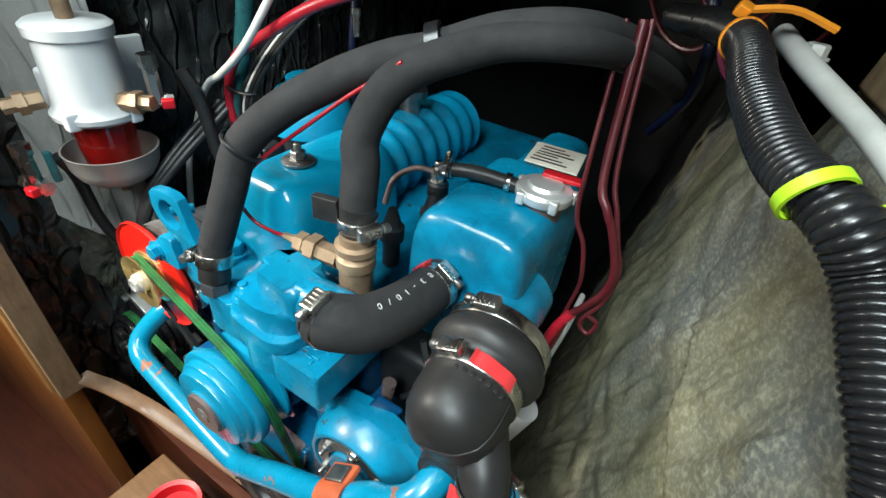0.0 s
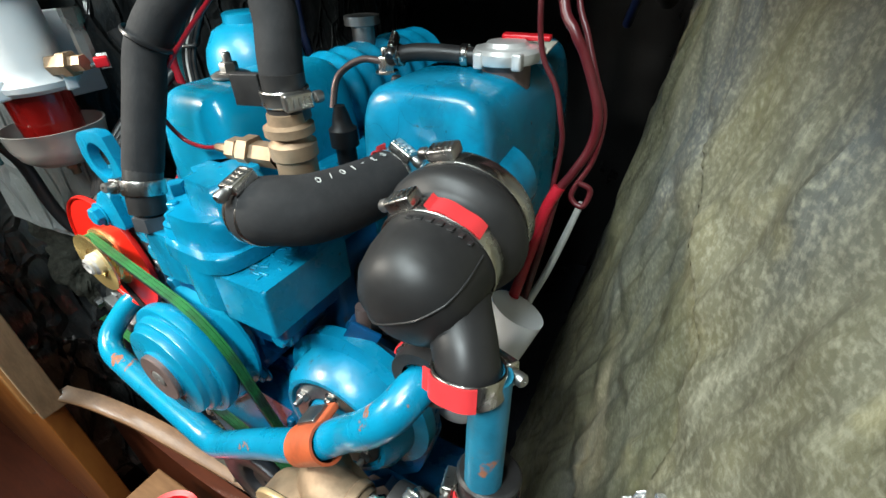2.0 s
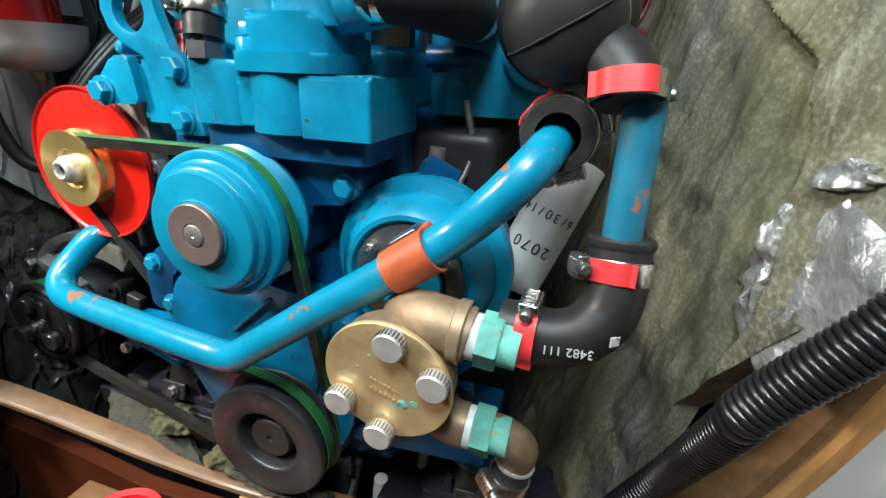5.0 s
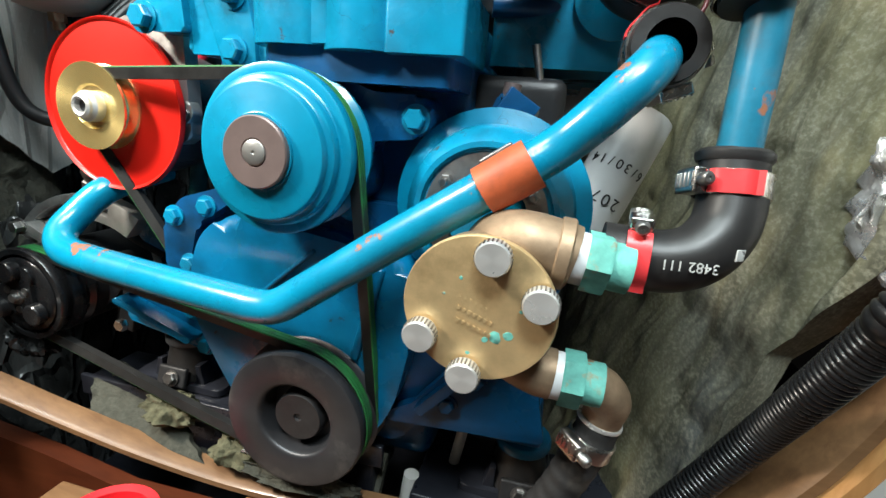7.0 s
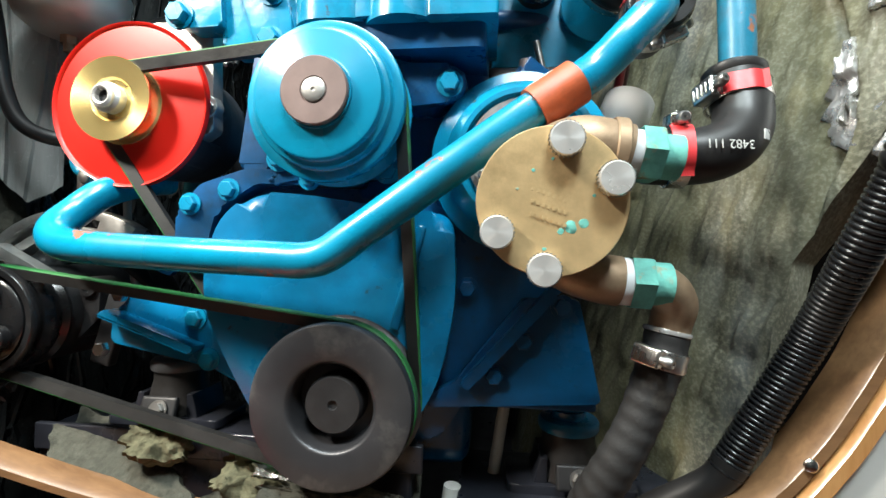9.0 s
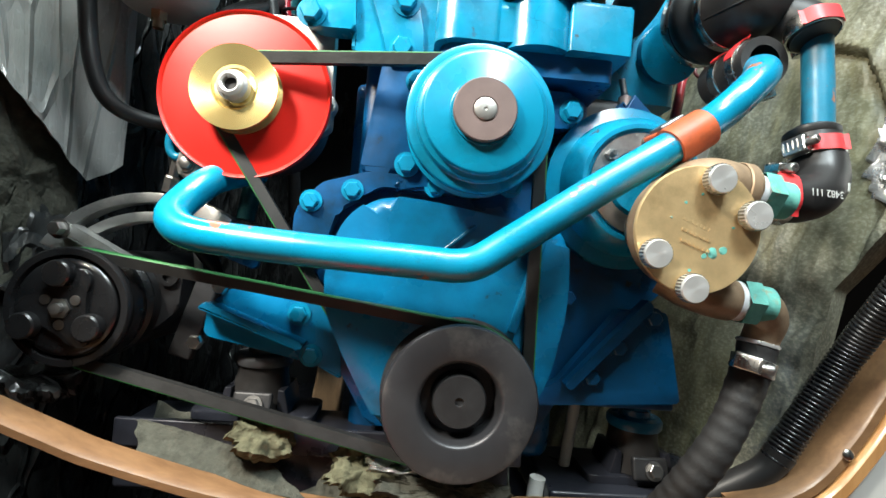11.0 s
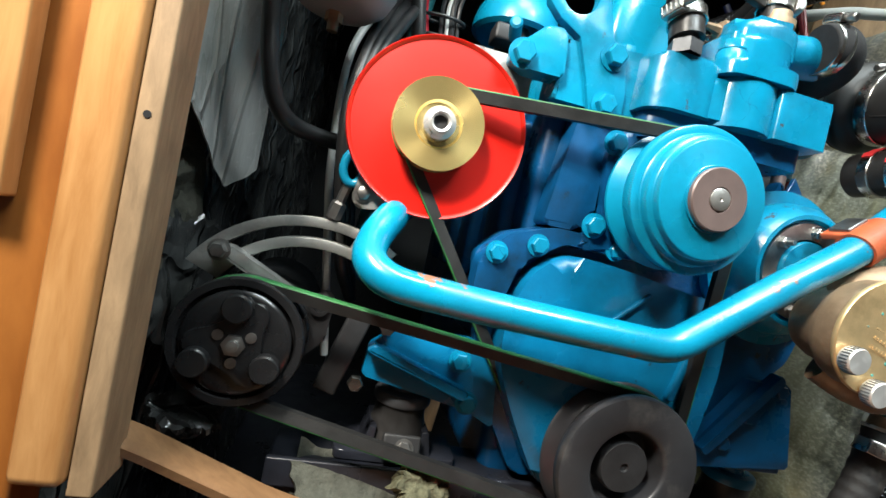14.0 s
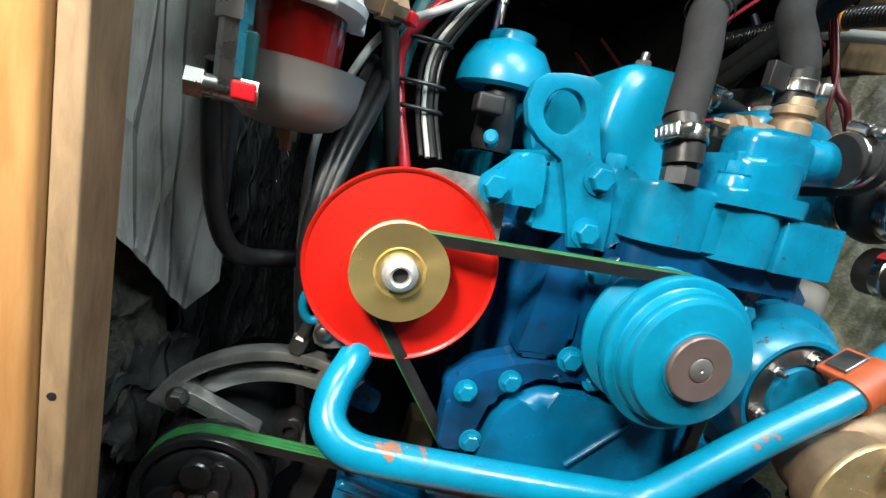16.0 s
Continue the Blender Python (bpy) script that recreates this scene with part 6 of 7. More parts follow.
for i, ch in enumerate("83-10/0"):
    k = 45 - i * 3
    t = (curve[k + 1] - curve[k - 1]).normalized()
    d = Vector((0.10, -0.42, 0.9))
    d = (d - t * d.dot(t)).normalized()
    text_part(ch, 0.0078, facing(curve[k] + d * 0.0240, d, t.cross(d)), INK_WHITE, eh)

origin(0, 0, 0)
# ---- foam-sleeved heater hoses ----
h1 = thing("heater_hose", (0.0, 0.07, 0.66), "grey foam-sleeved heater hose rising from the thermostat housing", "hose", "hoses")
H1 = [(-0.0332, 0.0132, 0.6772), (-0.0282, 0.0205, 0.7080), (-0.0175, 0.0370, 0.7603), (-0.0102, 0.0528, 0.8014), (0.0196, 0.072, 0.8358), (0.0632, 0.0924, 0.8672), (0.1001, 0.1104, 0.8869), (0.1298, 0.1278, 0.8973), (0.1728, 0.1446, 0.9161), (0.2188, 0.1646, 0.9237), (0.2405, 0.2374, 0.9087), (0.26, 0.3842, 0.8686), (0.279, 0.5887, 0.7965)]
part("foam_sleeve", tube(bmesh.new(), spline(H1[1:], 8), lambda s: 0.0150 - 0.0028 * max(0.0, min(1.0, (s - 0.25) * 2)), 28), FOAM, h1)
origin(-0.019, -0.066, 0.017)
part("hose_end", tube(bmesh.new(), spline([(-0.0064, 0.0755, 0.6570), (-0.0073, 0.0800, 0.6760), (-0.0093, 0.0868, 0.6925)], 6), 0.0146, 24), RUBBER, h1)
clamp(h1, (-0.0074, 0.0805, 0.6775), (-0.08, 0.30, 1), 0.0150, (-1, -0.4, 0), 0.012)
bm = bmesh.new()
lathe(bm, [(0.014, 0), (0.014, 0.012), (0.011, 0.013), (0.011, 0.02), (0, 0.02)], (-0.0064, 0.0745, 0.6420), (-0.02, 0.1, 1), 6)
part("steel_spigot", bm, ALU_DARK, h1)
origin()
bm = bmesh.new()
lathe(bm, [(0.0180, -0.002), (0.0189, -0.001), (0.0189, 0.001), (0.0180, 0.002)], H1[3], Vector(H1[4]) - Vector(H1[2]), 32)
part("cable_tie", bm, BLACK_CABLE, h1)
origin()
h2 = thing("heater_hose", (0.125, 0.138, 0.72), "grey foam-sleeved heater hose rising from a brass spigot", "hose", "hoses")
H2 = [(0.1040, 0.0685, 0.7800), (0.1030, 0.0715, 0.7950), (0.1000, 0.0775, 0.8120), (0.0947, 0.0846, 0.8337), (0.1063, 0.0965, 0.8667), (0.1246, 0.1081, 0.8862), (0.147, 0.1194, 0.8985), (0.1798, 0.1368, 0.9114), (0.2238, 0.1569, 0.9159), (0.2452, 0.2319, 0.8991), (0.2669, 0.3759, 0.8545), (0.2836, 0.577, 0.78)]
part("foam_sleeve", tube(bmesh.new(), spline(H2, 8), lambda s: 0.0150 - 0.0028 * max(0.0, min(1.0, (s - 0.25) * 2)), 28), FOAM, h2)
origin(-0.0205, -0.0705, 0.038)
part("hose_end", tube(bmesh.new(), spline([(0.125, 0.138, 0.714), (0.125, 0.138, 0.728), (0.125, 0.139, 0.745)], 6), 0.0150, 24), RUBBER, h2)
clamp(h2, (0.125, 0.138, 0.730), (0, 0, 1), 0.0154, (1, -0.4, 0), 0.011)
bm = bmesh.new()
box(bm, (0.085, 0.128, 0.722), (0.108, 0.136, 0.744), 0.001, pose(0, 0, 0, 0, 0, 14))
part("tape_end", bm, RUBBER, h2, "loose black tape end")
origin()
clip = thing("hose_clip", H1[7], "black plastic clip holding two foam hoses together", "clip")
bm = bmesh.new()
lathe(bm, [(0.0160, -0.006), (0.0190, -0.005), (0.0190, 0.005), (0.0160, 0.006)], H1[7], Vector(H1[8]) - Vector(H1[6]), 32)
part("band", bm, PLASTIC_BLACK, clip)

origin()
# wire along the hose
wire = thing("sender_wire", (0.06, 0.13, 0.70), "thin red and purple sender wire along the hose", "wire", "wires")
part("wire", tube(bmesh.new(), spline([(0.0260, 0.0570, 0.7212), (0.0040, 0.0560, 0.7190), (-0.0130, 0.0520, 0.7260), (-0.0197, 0.0465, 0.7491), (-0.009, 0.054, 0.7761), (0.0122, 0.0642, 0.7998), (0.043, 0.0759, 0.8274), (0.078, 0.0851, 0.8576), (0.1029, 0.094, 0.8774), (0.122, 0.0958, 0.8924)], 8), 0.0018, 10), RED_CABLE, wire)

origin(0, 0, 0)
# ---- oil filter ----
fil = thing("oil_filter", (0.24, 0.09, 0.44), "white spin-on oil filter with handwritten date", "oil filter")
FA = Vector((-0.048, -0.040, -0.115)).normalized()
FB = Vector((0.250, 0.124, 0.556))
bm = bmesh.new()
lathe(bm, [(0, -0.03), (0.0255, -0.03), (0.026, 0.0), (0.026, 0.088), (0.0245, 0.096), (0.021, 0.100), (0, 0.102)], FB, FA, 48)
part("canister", bm, WHITE, fil)
fa_, fu_, fv_ = frame_of(FA)
fd = Vector((0.25, -0.75, 0.75))
FANG = math.atan2(fd.dot(fv_), fd.dot(fu_))
wrap_text("6/30/14", 0.012, FB + FA * 0.024, FA, 0.026, FANG, INK, fil)
wrap_text("2070", 0.015, FB + FA * 0.056, FA, 0.026, FANG, INK, fil)


origin(-0.028, -0.05, 0.004)
# ---- fuel filter ----
sep = thing("fuel_filter", (-0.292, 0.13, 0.64), "white fuel filter with a red bowl inside a steel heat shield", "fuel filter")
S = (-0.297, 0.13)
bm = bmesh.new()
lathe(bm, [(0.0, -0.004), (0.018, -0.0035), (0.034, 0.001), (0.0450, 0.010), (0.0515, 0.024), (0.0545, 0.0440), (0.0552, 0.0448), (0.0530, 0.0448), (0.0498, 0.024), (0.043, 0.0115), (0.032, 0.004), (0, 0)], (*S, 0.640), (0, 0, 1), 48)
part("heat_shield", bm, MIRRORBOWL, sep, "spun steel heat shield bowl")
bm = bmesh.new()
lathe(bm, [(0.008, -0.012), (0.008, 0.001), (0.011, 0.001), (0, 0.001)], (*S, 0.640), (0, 0, 1), 6)
lathe(bm, [(0.005, -0.020), (0.005, -0.010)], (*S, 0.640), (0, 0, 1), 12)
part("drain_plug", bm, BRONZE, sep)
bm = bmesh.new()
lathe(bm, [(0, 0.012), (0.024, 0.014), (0.031, 0.024), (0.033, 0.05), (0.034, 0.085), (0, 0.085)], (*S, 0.640), (0, 0, 1), 40)
part("sight_bowl", bm, GLASS_RED, sep, "red tinted sight bowl")
bm = bmesh.new()
lathe(bm, [(0.0, 0.085), (0.041, 0.085), (0.0475, 0.090), (0.0485, 0.096), (0.0435, 0.102), (0.0415, 0.112), (0.0400, 0.178), (0.0435, 0.181), (0.044, 0.192), (0.039, 0.196), (0, 0.197)], (*S, 0.640), (0, 0, 1), 56)
box(bm, (S[0] - 0.062, S[1] - 0.03, 0.728), (S[0] - 0.035, S[1] + 0.03, 0.775), 0.005)
body = part("filter_body", bm, WHITE, sep, "white enamelled filter body with a flat lid")
for k in range(4):
    a = 0.5 + k * math.tau / 4
    bm = bmesh.new()
    box(bm, (S[0] + 0.045 * math.cos(a) - 0.007, S[1] + 0.045 * math.sin(a) - 0.007, 0.724), (S[0] + 0.045 * math.cos(a) + 0.007, S[1] + 0.045 * math.sin(a) + 0.007, 0.745), 0.003)
    part("lug", bm, WHITE, body)
bm = bmesh.new()
lathe(bm, [(0.009, 0.195), (0.009, 0.215), (0.006, 0.217), (0.006, 0.226), (0, 0.226)], (*S, 0.640), (0, 0, 1), 20)
tube(bm, spline([(S[0] - 0.026, S[1] - 0.008, 0.868), (S[0], S[1], 0.866), (S[0] + 0.026, S[1] + 0.008, 0.868)], 6), 0.005, 14)
part("t_handle", bm, BRONZE, sep)
bm = bmesh.new()
lathe(bm, [(0.011, 0), (0.011, 0.016), (0.014, 0.016), (0.014, 0.026), (0.009, 0.026), (0.009, 0.04), (0, 0.04)], (S[0] + 0.040, S[1] + 0.012, 0.752), (1, 0.5, 0.05), 6)
part("outlet_fitting", bm, BRONZE, sep)
bm = bmesh.new()
lathe(bm, [(0.011, 0), (0.011, 0.016), (0.014, 0.016), (0.014, 0.026), (0.009, 0.026), (0.009, 0.04), (0, 0.04)], (S[0] - 0.030, S[1] - 0.040, 0.748), (-0.3, -1, -0.1), 6)
part("inlet_fitting", bm, BRONZE, sep)
bm = bmesh.new()
box(bm, (-0.345, 0.165, 0.70), (-0.335, 0.225, 0.80), 0.002)
part("wall_bracket", bm, WHITE, sep)


def fuel_valve(at, turn, label):
    v = thing("fuel_valve", at, label, "valve", "fuel valves")
    bm = bmesh.new()
    tube(bm, spline([(-0.017, 0, 0), (0.017, 0, 0)], 4), 0.0072, 16)
    lathe(bm, [(0.0095, -0.02), (0.0095, -0.010), (0, -0.010)], (0, 0, 0), (1, 0, 0), 6)
    lathe(bm, [(0.0095, 0.010), (0.0095, 0.02), (0, 0.02)], (0, 0, 0), (1, 0, 0), 6)
    lathe(bm, [(0.008, 0.0), (0.008, 0.040), (0.0105, 0.040), (0.0105, 0.055), (0, 0.055)], (0.002, 0, 0), (0, 0, 1), 6)
    m = Matrix.Translation(at) @ pose(0, 0, 0, 0, 0, turn)
    bmesh.ops.transform(bm, matrix=m, verts=bm.verts)
    part("valve_body", bm, STEEL, v)
    bm = bmesh.new()
    box(bm, (0.006, -0.018, -0.005), (0.020, -0.008, 0.006), 0.002)
    bmesh.ops.transform(bm, matrix=m, verts=bm.verts)
    part("lever", bm, RED_PLASTIC, v, "red lever")
    return v


origin(-0.033, -0.059, -0.012)
fuel_valve((-0.318, 0.055, 0.668), 10, "small steel fuel valve with a red lever")
origin(-0.0247, -0.0655, 0.0079)
fuel_valve((-0.236, 0.185, 0.748), 60, "small steel fuel valve with a red lever by the filter")
origin(-0.033, -0.059, -0.012)
bm = bmesh.new()
box(bm, (-0.315, 0.072, 0.668), (-0.306, 0.080, 0.708), 0.002)
alone("valve_tag", bm, TEAL_HOSE, "small turquoise tag on the fuel valve", "tag")


origin()


def cable(name, pts, r, mat, label, category="cable", group="cables", segs=12, steps=8):
    return alone(name, tube(bmesh.new(), spline(pts, steps), r, segs), mat, label, category, group)


cable("fuel_hose", [(-0.3672, 0.0328, 0.6762), (-0.3715, 0.0457, 0.6402), (-0.3634, 0.0492, 0.5757), (-0.3499, 0.0589, 0.5404), (-0.3254, 0.0847, 0.5315), (-0.2805, 0.1133, 0.5356), (-0.24, 0.1485, 0.5591), (-0.2065, 0.2075, 0.5966)], 0.0076, BLACK_CABLE, "black rubber fuel hose hanging under the filter", "hose", "hoses", 18)
cable("fuel_hose", [(-0.2668, 0.163, 0.7834), (-0.2556, 0.1726, 0.7398), (-0.2432, 0.1743, 0.6752), (-0.2312, 0.1909, 0.614), (-0.223, 0.2299, 0.5375), (-0.2249, 0.2716, 0.4622)], 0.0085, RUBBER, "black rubber fuel hose down the lining", "hose", "hoses", 16)
cable("teal_hose", [(-0.2116, 0.2333, 0.8786), (-0.2262, 0.2268, 0.806), (-0.2408, 0.2195, 0.7439), (-0.2467, 0.2082, 0.6585), (-0.2516, 0.1944, 0.5512), (-0.2595, 0.1805, 0.4452)], 0.011, TEAL_HOSE, "teal green hose behind the alternator", "hose", "hoses", 16)
cable("white_cable", [(-0.096, 0.1843, 0.9059), (-0.1362, 0.1641, 0.8394), (-0.1994, 0.1733, 0.7936), (-0.2616, 0.1872, 0.7564), (-0.2956, 0.1806, 0.6914), (-0.3127, 0.1665, 0.6289), (-0.3085, 0.1458, 0.52), (-0.2954, 0.1321, 0.4358), (-0.276, 0.1364, 0.3158)], 0.0043, WHITE_CABLE, "white cable looping down behind the alternator")
cable("battery_cable", [(0.1282, 0.3291, 0.9716), (0.0456, 0.2407, 0.9303), (-0.0516, 0.1959, 0.8915), (-0.1225, 0.1884, 0.8523), (-0.1999, 0.1975, 0.8084), (-0.2417, 0.207, 0.7528), (-0.2368, 0.2021, 0.695), (-0.2214, 0.1719, 0.6323), (-0.2151, 0.1279, 0.5931)], 0.0062, RED_CABLE, "thick red battery cable to the alternator", segs=16)
origin(-0.0112, -0.0398, 0.0417)
for k, (dx, mat) in enumerate(((0.011, BLACK_CABLE), (0.018, WHITE_CABLE), (0.024, BLACK_CABLE), (0.031, BLACK_CABLE))):
    cable("loom_wire", [(-0.10 + dx, 0.36, 0.89), (-0.165 + dx, 0.28, 0.80), (-0.214 + dx, 0.25, 0.72), (-0.218 + dx, 0.238, 0.66), (-0.207 + dx, 0.20, 0.60)], 0.0026 + 0.0012 * (k == 2), mat, "thin wire in the loom behind the alternator", "wire", "wires", 8)
for z, y in ((0.675, 0.242), (0.648, 0.233), (0.72, 0.249)):
    bm = bmesh.new()
    tube(bm, [Vector((-0.206 + 0.026 * math.cos(k * math.tau / 24), y + 0.011 * math.sin(k * math.tau / 24), z)) for k in range(25)], 0.0022, 8)
    alone("cable_tie", bm, BLACK_CABLE, "black cable tie round the wire loom", "cable tie", "cable ties")
for k in range(3):
    cable("black_cable", [(-0.235 - 0.012 * k, 0.25, 0.69), (-0.25 - 0.01 * k, 0.17, 0.63), (-0.268 - 0.006 * k, 0.12, 0.57), (-0.277 - 0.004 * k, 0.105, 0.50), (-0.268, 0.12, 0.43 - 0.02 * k), (-0.25, 0.16, 0.34)], 0.006, BLACK_CABLE, "black cable curving past the alternator")
origin()
# red wires between tank and hull lining
for pts, r, mat in (([(0.238, 0.20, 0.93), (0.2485, 0.172, 0.835), (0.2527, 0.17, 0.788), (0.2652, 0.17, 0.763), (0.2715, 0.168, 0.742), (0.2738, 0.17, 0.721), (0.2702, 0.17, 0.686), (0.2648, 0.17, 0.648), (0.258, 0.17, 0.60), (0.251, 0.16, 0.54)], 0.0020, DARK_RED_CABLE),
                    ([(0.248, 0.21, 0.93), (0.2613, 0.18, 0.825), (0.2745, 0.17, 0.800), (0.2837, 0.17, 0.784), (0.2966, 0.17, 0.750), (0.2954, 0.17, 0.724), (0.2837, 0.17, 0.699), (0.274, 0.17, 0.680), (0.268, 0.165, 0.64), (0.256, 0.16, 0.57)], 0.0036, DARK_RED_CABLE),
                    ([(0.252, 0.22, 0.93), (0.268, 0.19, 0.828), (0.281, 0.18, 0.796), (0.291, 0.175, 0.772), (0.3005, 0.175, 0.745), (0.2975, 0.172, 0.712), (0.286, 0.168, 0.684), (0.296, 0.166, 0.676), (0.300, 0.168, 0.690), (0.290, 0.166, 0.696)], 0.0022, DARK_RED_CABLE),
                    ([(0.276, 0.168, 0.688), (0.268, 0.164, 0.668), (0.262, 0.16, 0.64), (0.25, 0.15, 0.58)], 0.0050, RED_CABLE)):
    cable("red_wire", pts, r, mat, "red wire hanging between tank and lining", "wire", "wires", 10)
cable("grey_tube", [(0.2657, 0.3045, 0.6047), (0.2678, 0.2474, 0.5991), (0.2637, 0.2027, 0.5777), (0.2566, 0.1707, 0.5575), (0.248, 0.1441, 0.5268)], 0.0038, CLEAR_TUBE, "pale grey tube beside the oil filter", "tube", "hoses")
origin(0, -0.05, 0.03)
for x0, z0 in ((0.19, 0.84), (0.14, 0.80), (0.24, 0.78)):
    cable("red_wire", [(x0, 0.75, z0 + 0.1), (x0 + 0.06, 0.7, z0 + 0.03), (x0 + 0.12, 0.68, z0 + 0.02), (x0 + 0.16, 0.7, z0 + 0.09)], 0.004, DARK_RED_CABLE, "dark red wire in the back of the bay", "wire", "wires", 8)
origin()
cable("navy_cable", [(0.27, 0.36, 0.95), (0.288, 0.35, 0.90), (0.285, 0.40, 0.84), (0.25, 0.50, 0.76)], 0.006, NAVY_CABLE, "dark blue cable behind the header tank")
cable("navy_cable", [(-0.1232, 0.3316, 0.8985), (-0.1248, 0.3219, 0.8249), (-0.122, 0.3204, 0.7528), (-0.1176, 0.3361, 0.6835)], 0.005, NAVY_CABLE, "thin dark blue cable with a steel end")
origin(0.0105, -0.0796, 0.0658)
bm = bmesh.new()
lathe(bm, [(0.006, 0), (0.006, 0.025), (0.008, 0.026), (0.008, 0.034), (0, 0.034)], (-0.131, 0.405, 0.765), (0, 0, 1), 12)
alone("cable_end", bm, STEEL, "bright steel cable end fitting", "fitting")
origin()
# fuel pipe beside the block
cable("fuel_pipe", [(0.1608, 0.0981, 0.6333), (0.1693, 0.096, 0.5918), (0.1617, 0.0853, 0.5632), (0.1515, 0.0805, 0.5516)], 0.0035, STEEL_DULL, "thin steel fuel pipe", "pipe", "pipes")
origin(-0.0087, -0.0398, 0.0229)
bm = bmesh.new()
tube(bm, spline([(0.158, 0.10, 0.575), (0.156, 0.098, 0.555), (0.154, 0.095, 0.535)], 4), 0.007, 14)
alone("copper_stub", bm, HUB_BROWN, "rusty copper pipe stub", "pipe", "pipes")
# Black iron instead of blue paint: the deep bay's shade is in the colour.
bm = bmesh.new()
box(bm, (0.115, 0.13, 0.50), (0.20, 0.42, 0.585), 0.012)
for k in range(4):
    lathe(bm, [(0.010, 0), (0.010, 0.02), (0.006, 0.024), (0.006, 0.035), (0, 0.035)], (0.16, 0.18 + k * 0.045, 0.583), (0, 0, 1), 14)
alone("injection_pump", bm, IRON, "injection pump deep in the bay, darkened to stand for shade", "pump")
bm = bmesh.new()
lathe(bm, [(0.010, -0.05), (0.010, 0.05), (0.006, 0.055), (0, 0.055)], (0.175, 0.17, 0.645), (1, 0.2, 0), 20)
alone("pipe_stub", bm, BLUE_DEEP, "dark blue pipe stub in shadow", "pipe", "pipes")

origin()
# ---- corrugated hose along the hull side ----
cor = thing("corrugated_hose", (0.36, 0.0, 0.44), "black corrugated plastic conduit with coloured ties", "hose", "hoses")
CORR = [(0.24, 0.42, 0.91), (0.3067, 0.2598, 0.9263), (0.3298, 0.161, 0.9124), (0.3512, 0.0917, 0.9008), (0.3745, 0.053, 0.8964), (0.393, 0.0415, 0.8799), (0.407, 0.0135, 0.8564), (0.424, -0.0146, 0.8268), (0.44, -0.04, 0.775),
        (0.455, -0.06, 0.7), (0.428, -0.075, 0.6), (0.372, -0.065, 0.4995), (0.3702, -0.055, 0.479), (0.365, -0.03, 0.4319), (0.3609, 0.005, 0.3729), (0.3406, 0.02, 0.3166), (0.3109, 0.03, 0.2517)]
line = resample(spline(CORR, 14), 0.00062)
nring = len(line)
part("corrugated_wall", tube(bmesh.new(), line, [0.0120 + 0.0018 * abs(math.sin(i * math.pi / 7)) ** 0.55 for i in range(nring)], 26), PLASTIC_BLACK, cor)
line2 = spline([(0.3150, 0.0286, 0.2606), (0.3105, 0.0302, 0.2512), (0.3000, 0.0340, 0.2380), (0.272, 0.045, 0.215), (0.235, 0.06, 0.185), (0.19, 0.08, 0.16), (0.15, 0.1, 0.13)], 10)
part("taped_tail", tube(bmesh.new(), line2, lambda s: 0.0142 - 0.0012 * min(1, s * 4), 26), RUBBER_SMOOTH, cor, "taped smooth end of the conduit")
for at, ax, mat in (((0.363, 0.0557, 0.901), (0.55, -0.65, -0.35), LIME), ((0.312, 0.245, 0.925), (0.12, -1, -0.10), ORANGE_TIE)):
    a, u, v = frame_of(ax)
    bm = bmesh.new()
    lathe(bm, [(0.0136, -0.0032), (0.0152, -0.0028), (0.0152, 0.0028), (0.0136, 0.0032)], at, ax, 36)
    q = Vector(at) + (-u * 0.55 + v * 0.3).normalized() * 0.020 if mat is LIME else Vector(at) + Vector((-0.008, 0.006, 0.018))
    box(bm, q - Vector((0.005, 0.0045, 0.0045)), q + Vector((0.005, 0.0045, 0.0045)), 0.0015, pose(0, 0, 0, 30, 20, 10))
    tie = part("tie", bm, mat, cor)
    tail = [q, q + Vector((0.03, 0.01, 0.004)), q + Vector((0.06, 0.015, -0.004))]
    part("tie_tail", tube(bmesh.new(), spline(tail, 5), 0.0028, 6), mat, tie)
cable("pink_cord", [(0.2989, 0.2836, 0.9259), (0.2987, 0.2756, 0.9166), (0.3028, 0.2687, 0.9059), (0.3117, 0.2649, 0.8958), (0.3141, 0.2696, 0.8998)], 0.0022, PINK, "pink cord hanging on the conduit", "cord")
alone("milky_pipe", tube(bmesh.new(), spline([(0.3359, 0.3041, 0.9266), (0.3533, 0.2637, 0.9181), (0.3732, 0.2246, 0.9096), (0.3912, 0.1987, 0.901), (0.4062, 0.1716, 0.8931), (0.4292, 0.1422, 0.8773)], 8), 0.0078, 20), CLEAR_TUBE, "milky white plastic pipe behind the conduit", "pipe", "pipes")
origin()
bm = bmesh.new()
hexbolt(bm, (0.3594, 0.2744, 0.9184), (0, 0, 1), 0.008, 0.01)
alone("plastic_nut", bm, CLEAR_TUBE, "yellowed plastic nut on the pipe", "nut")


origin()
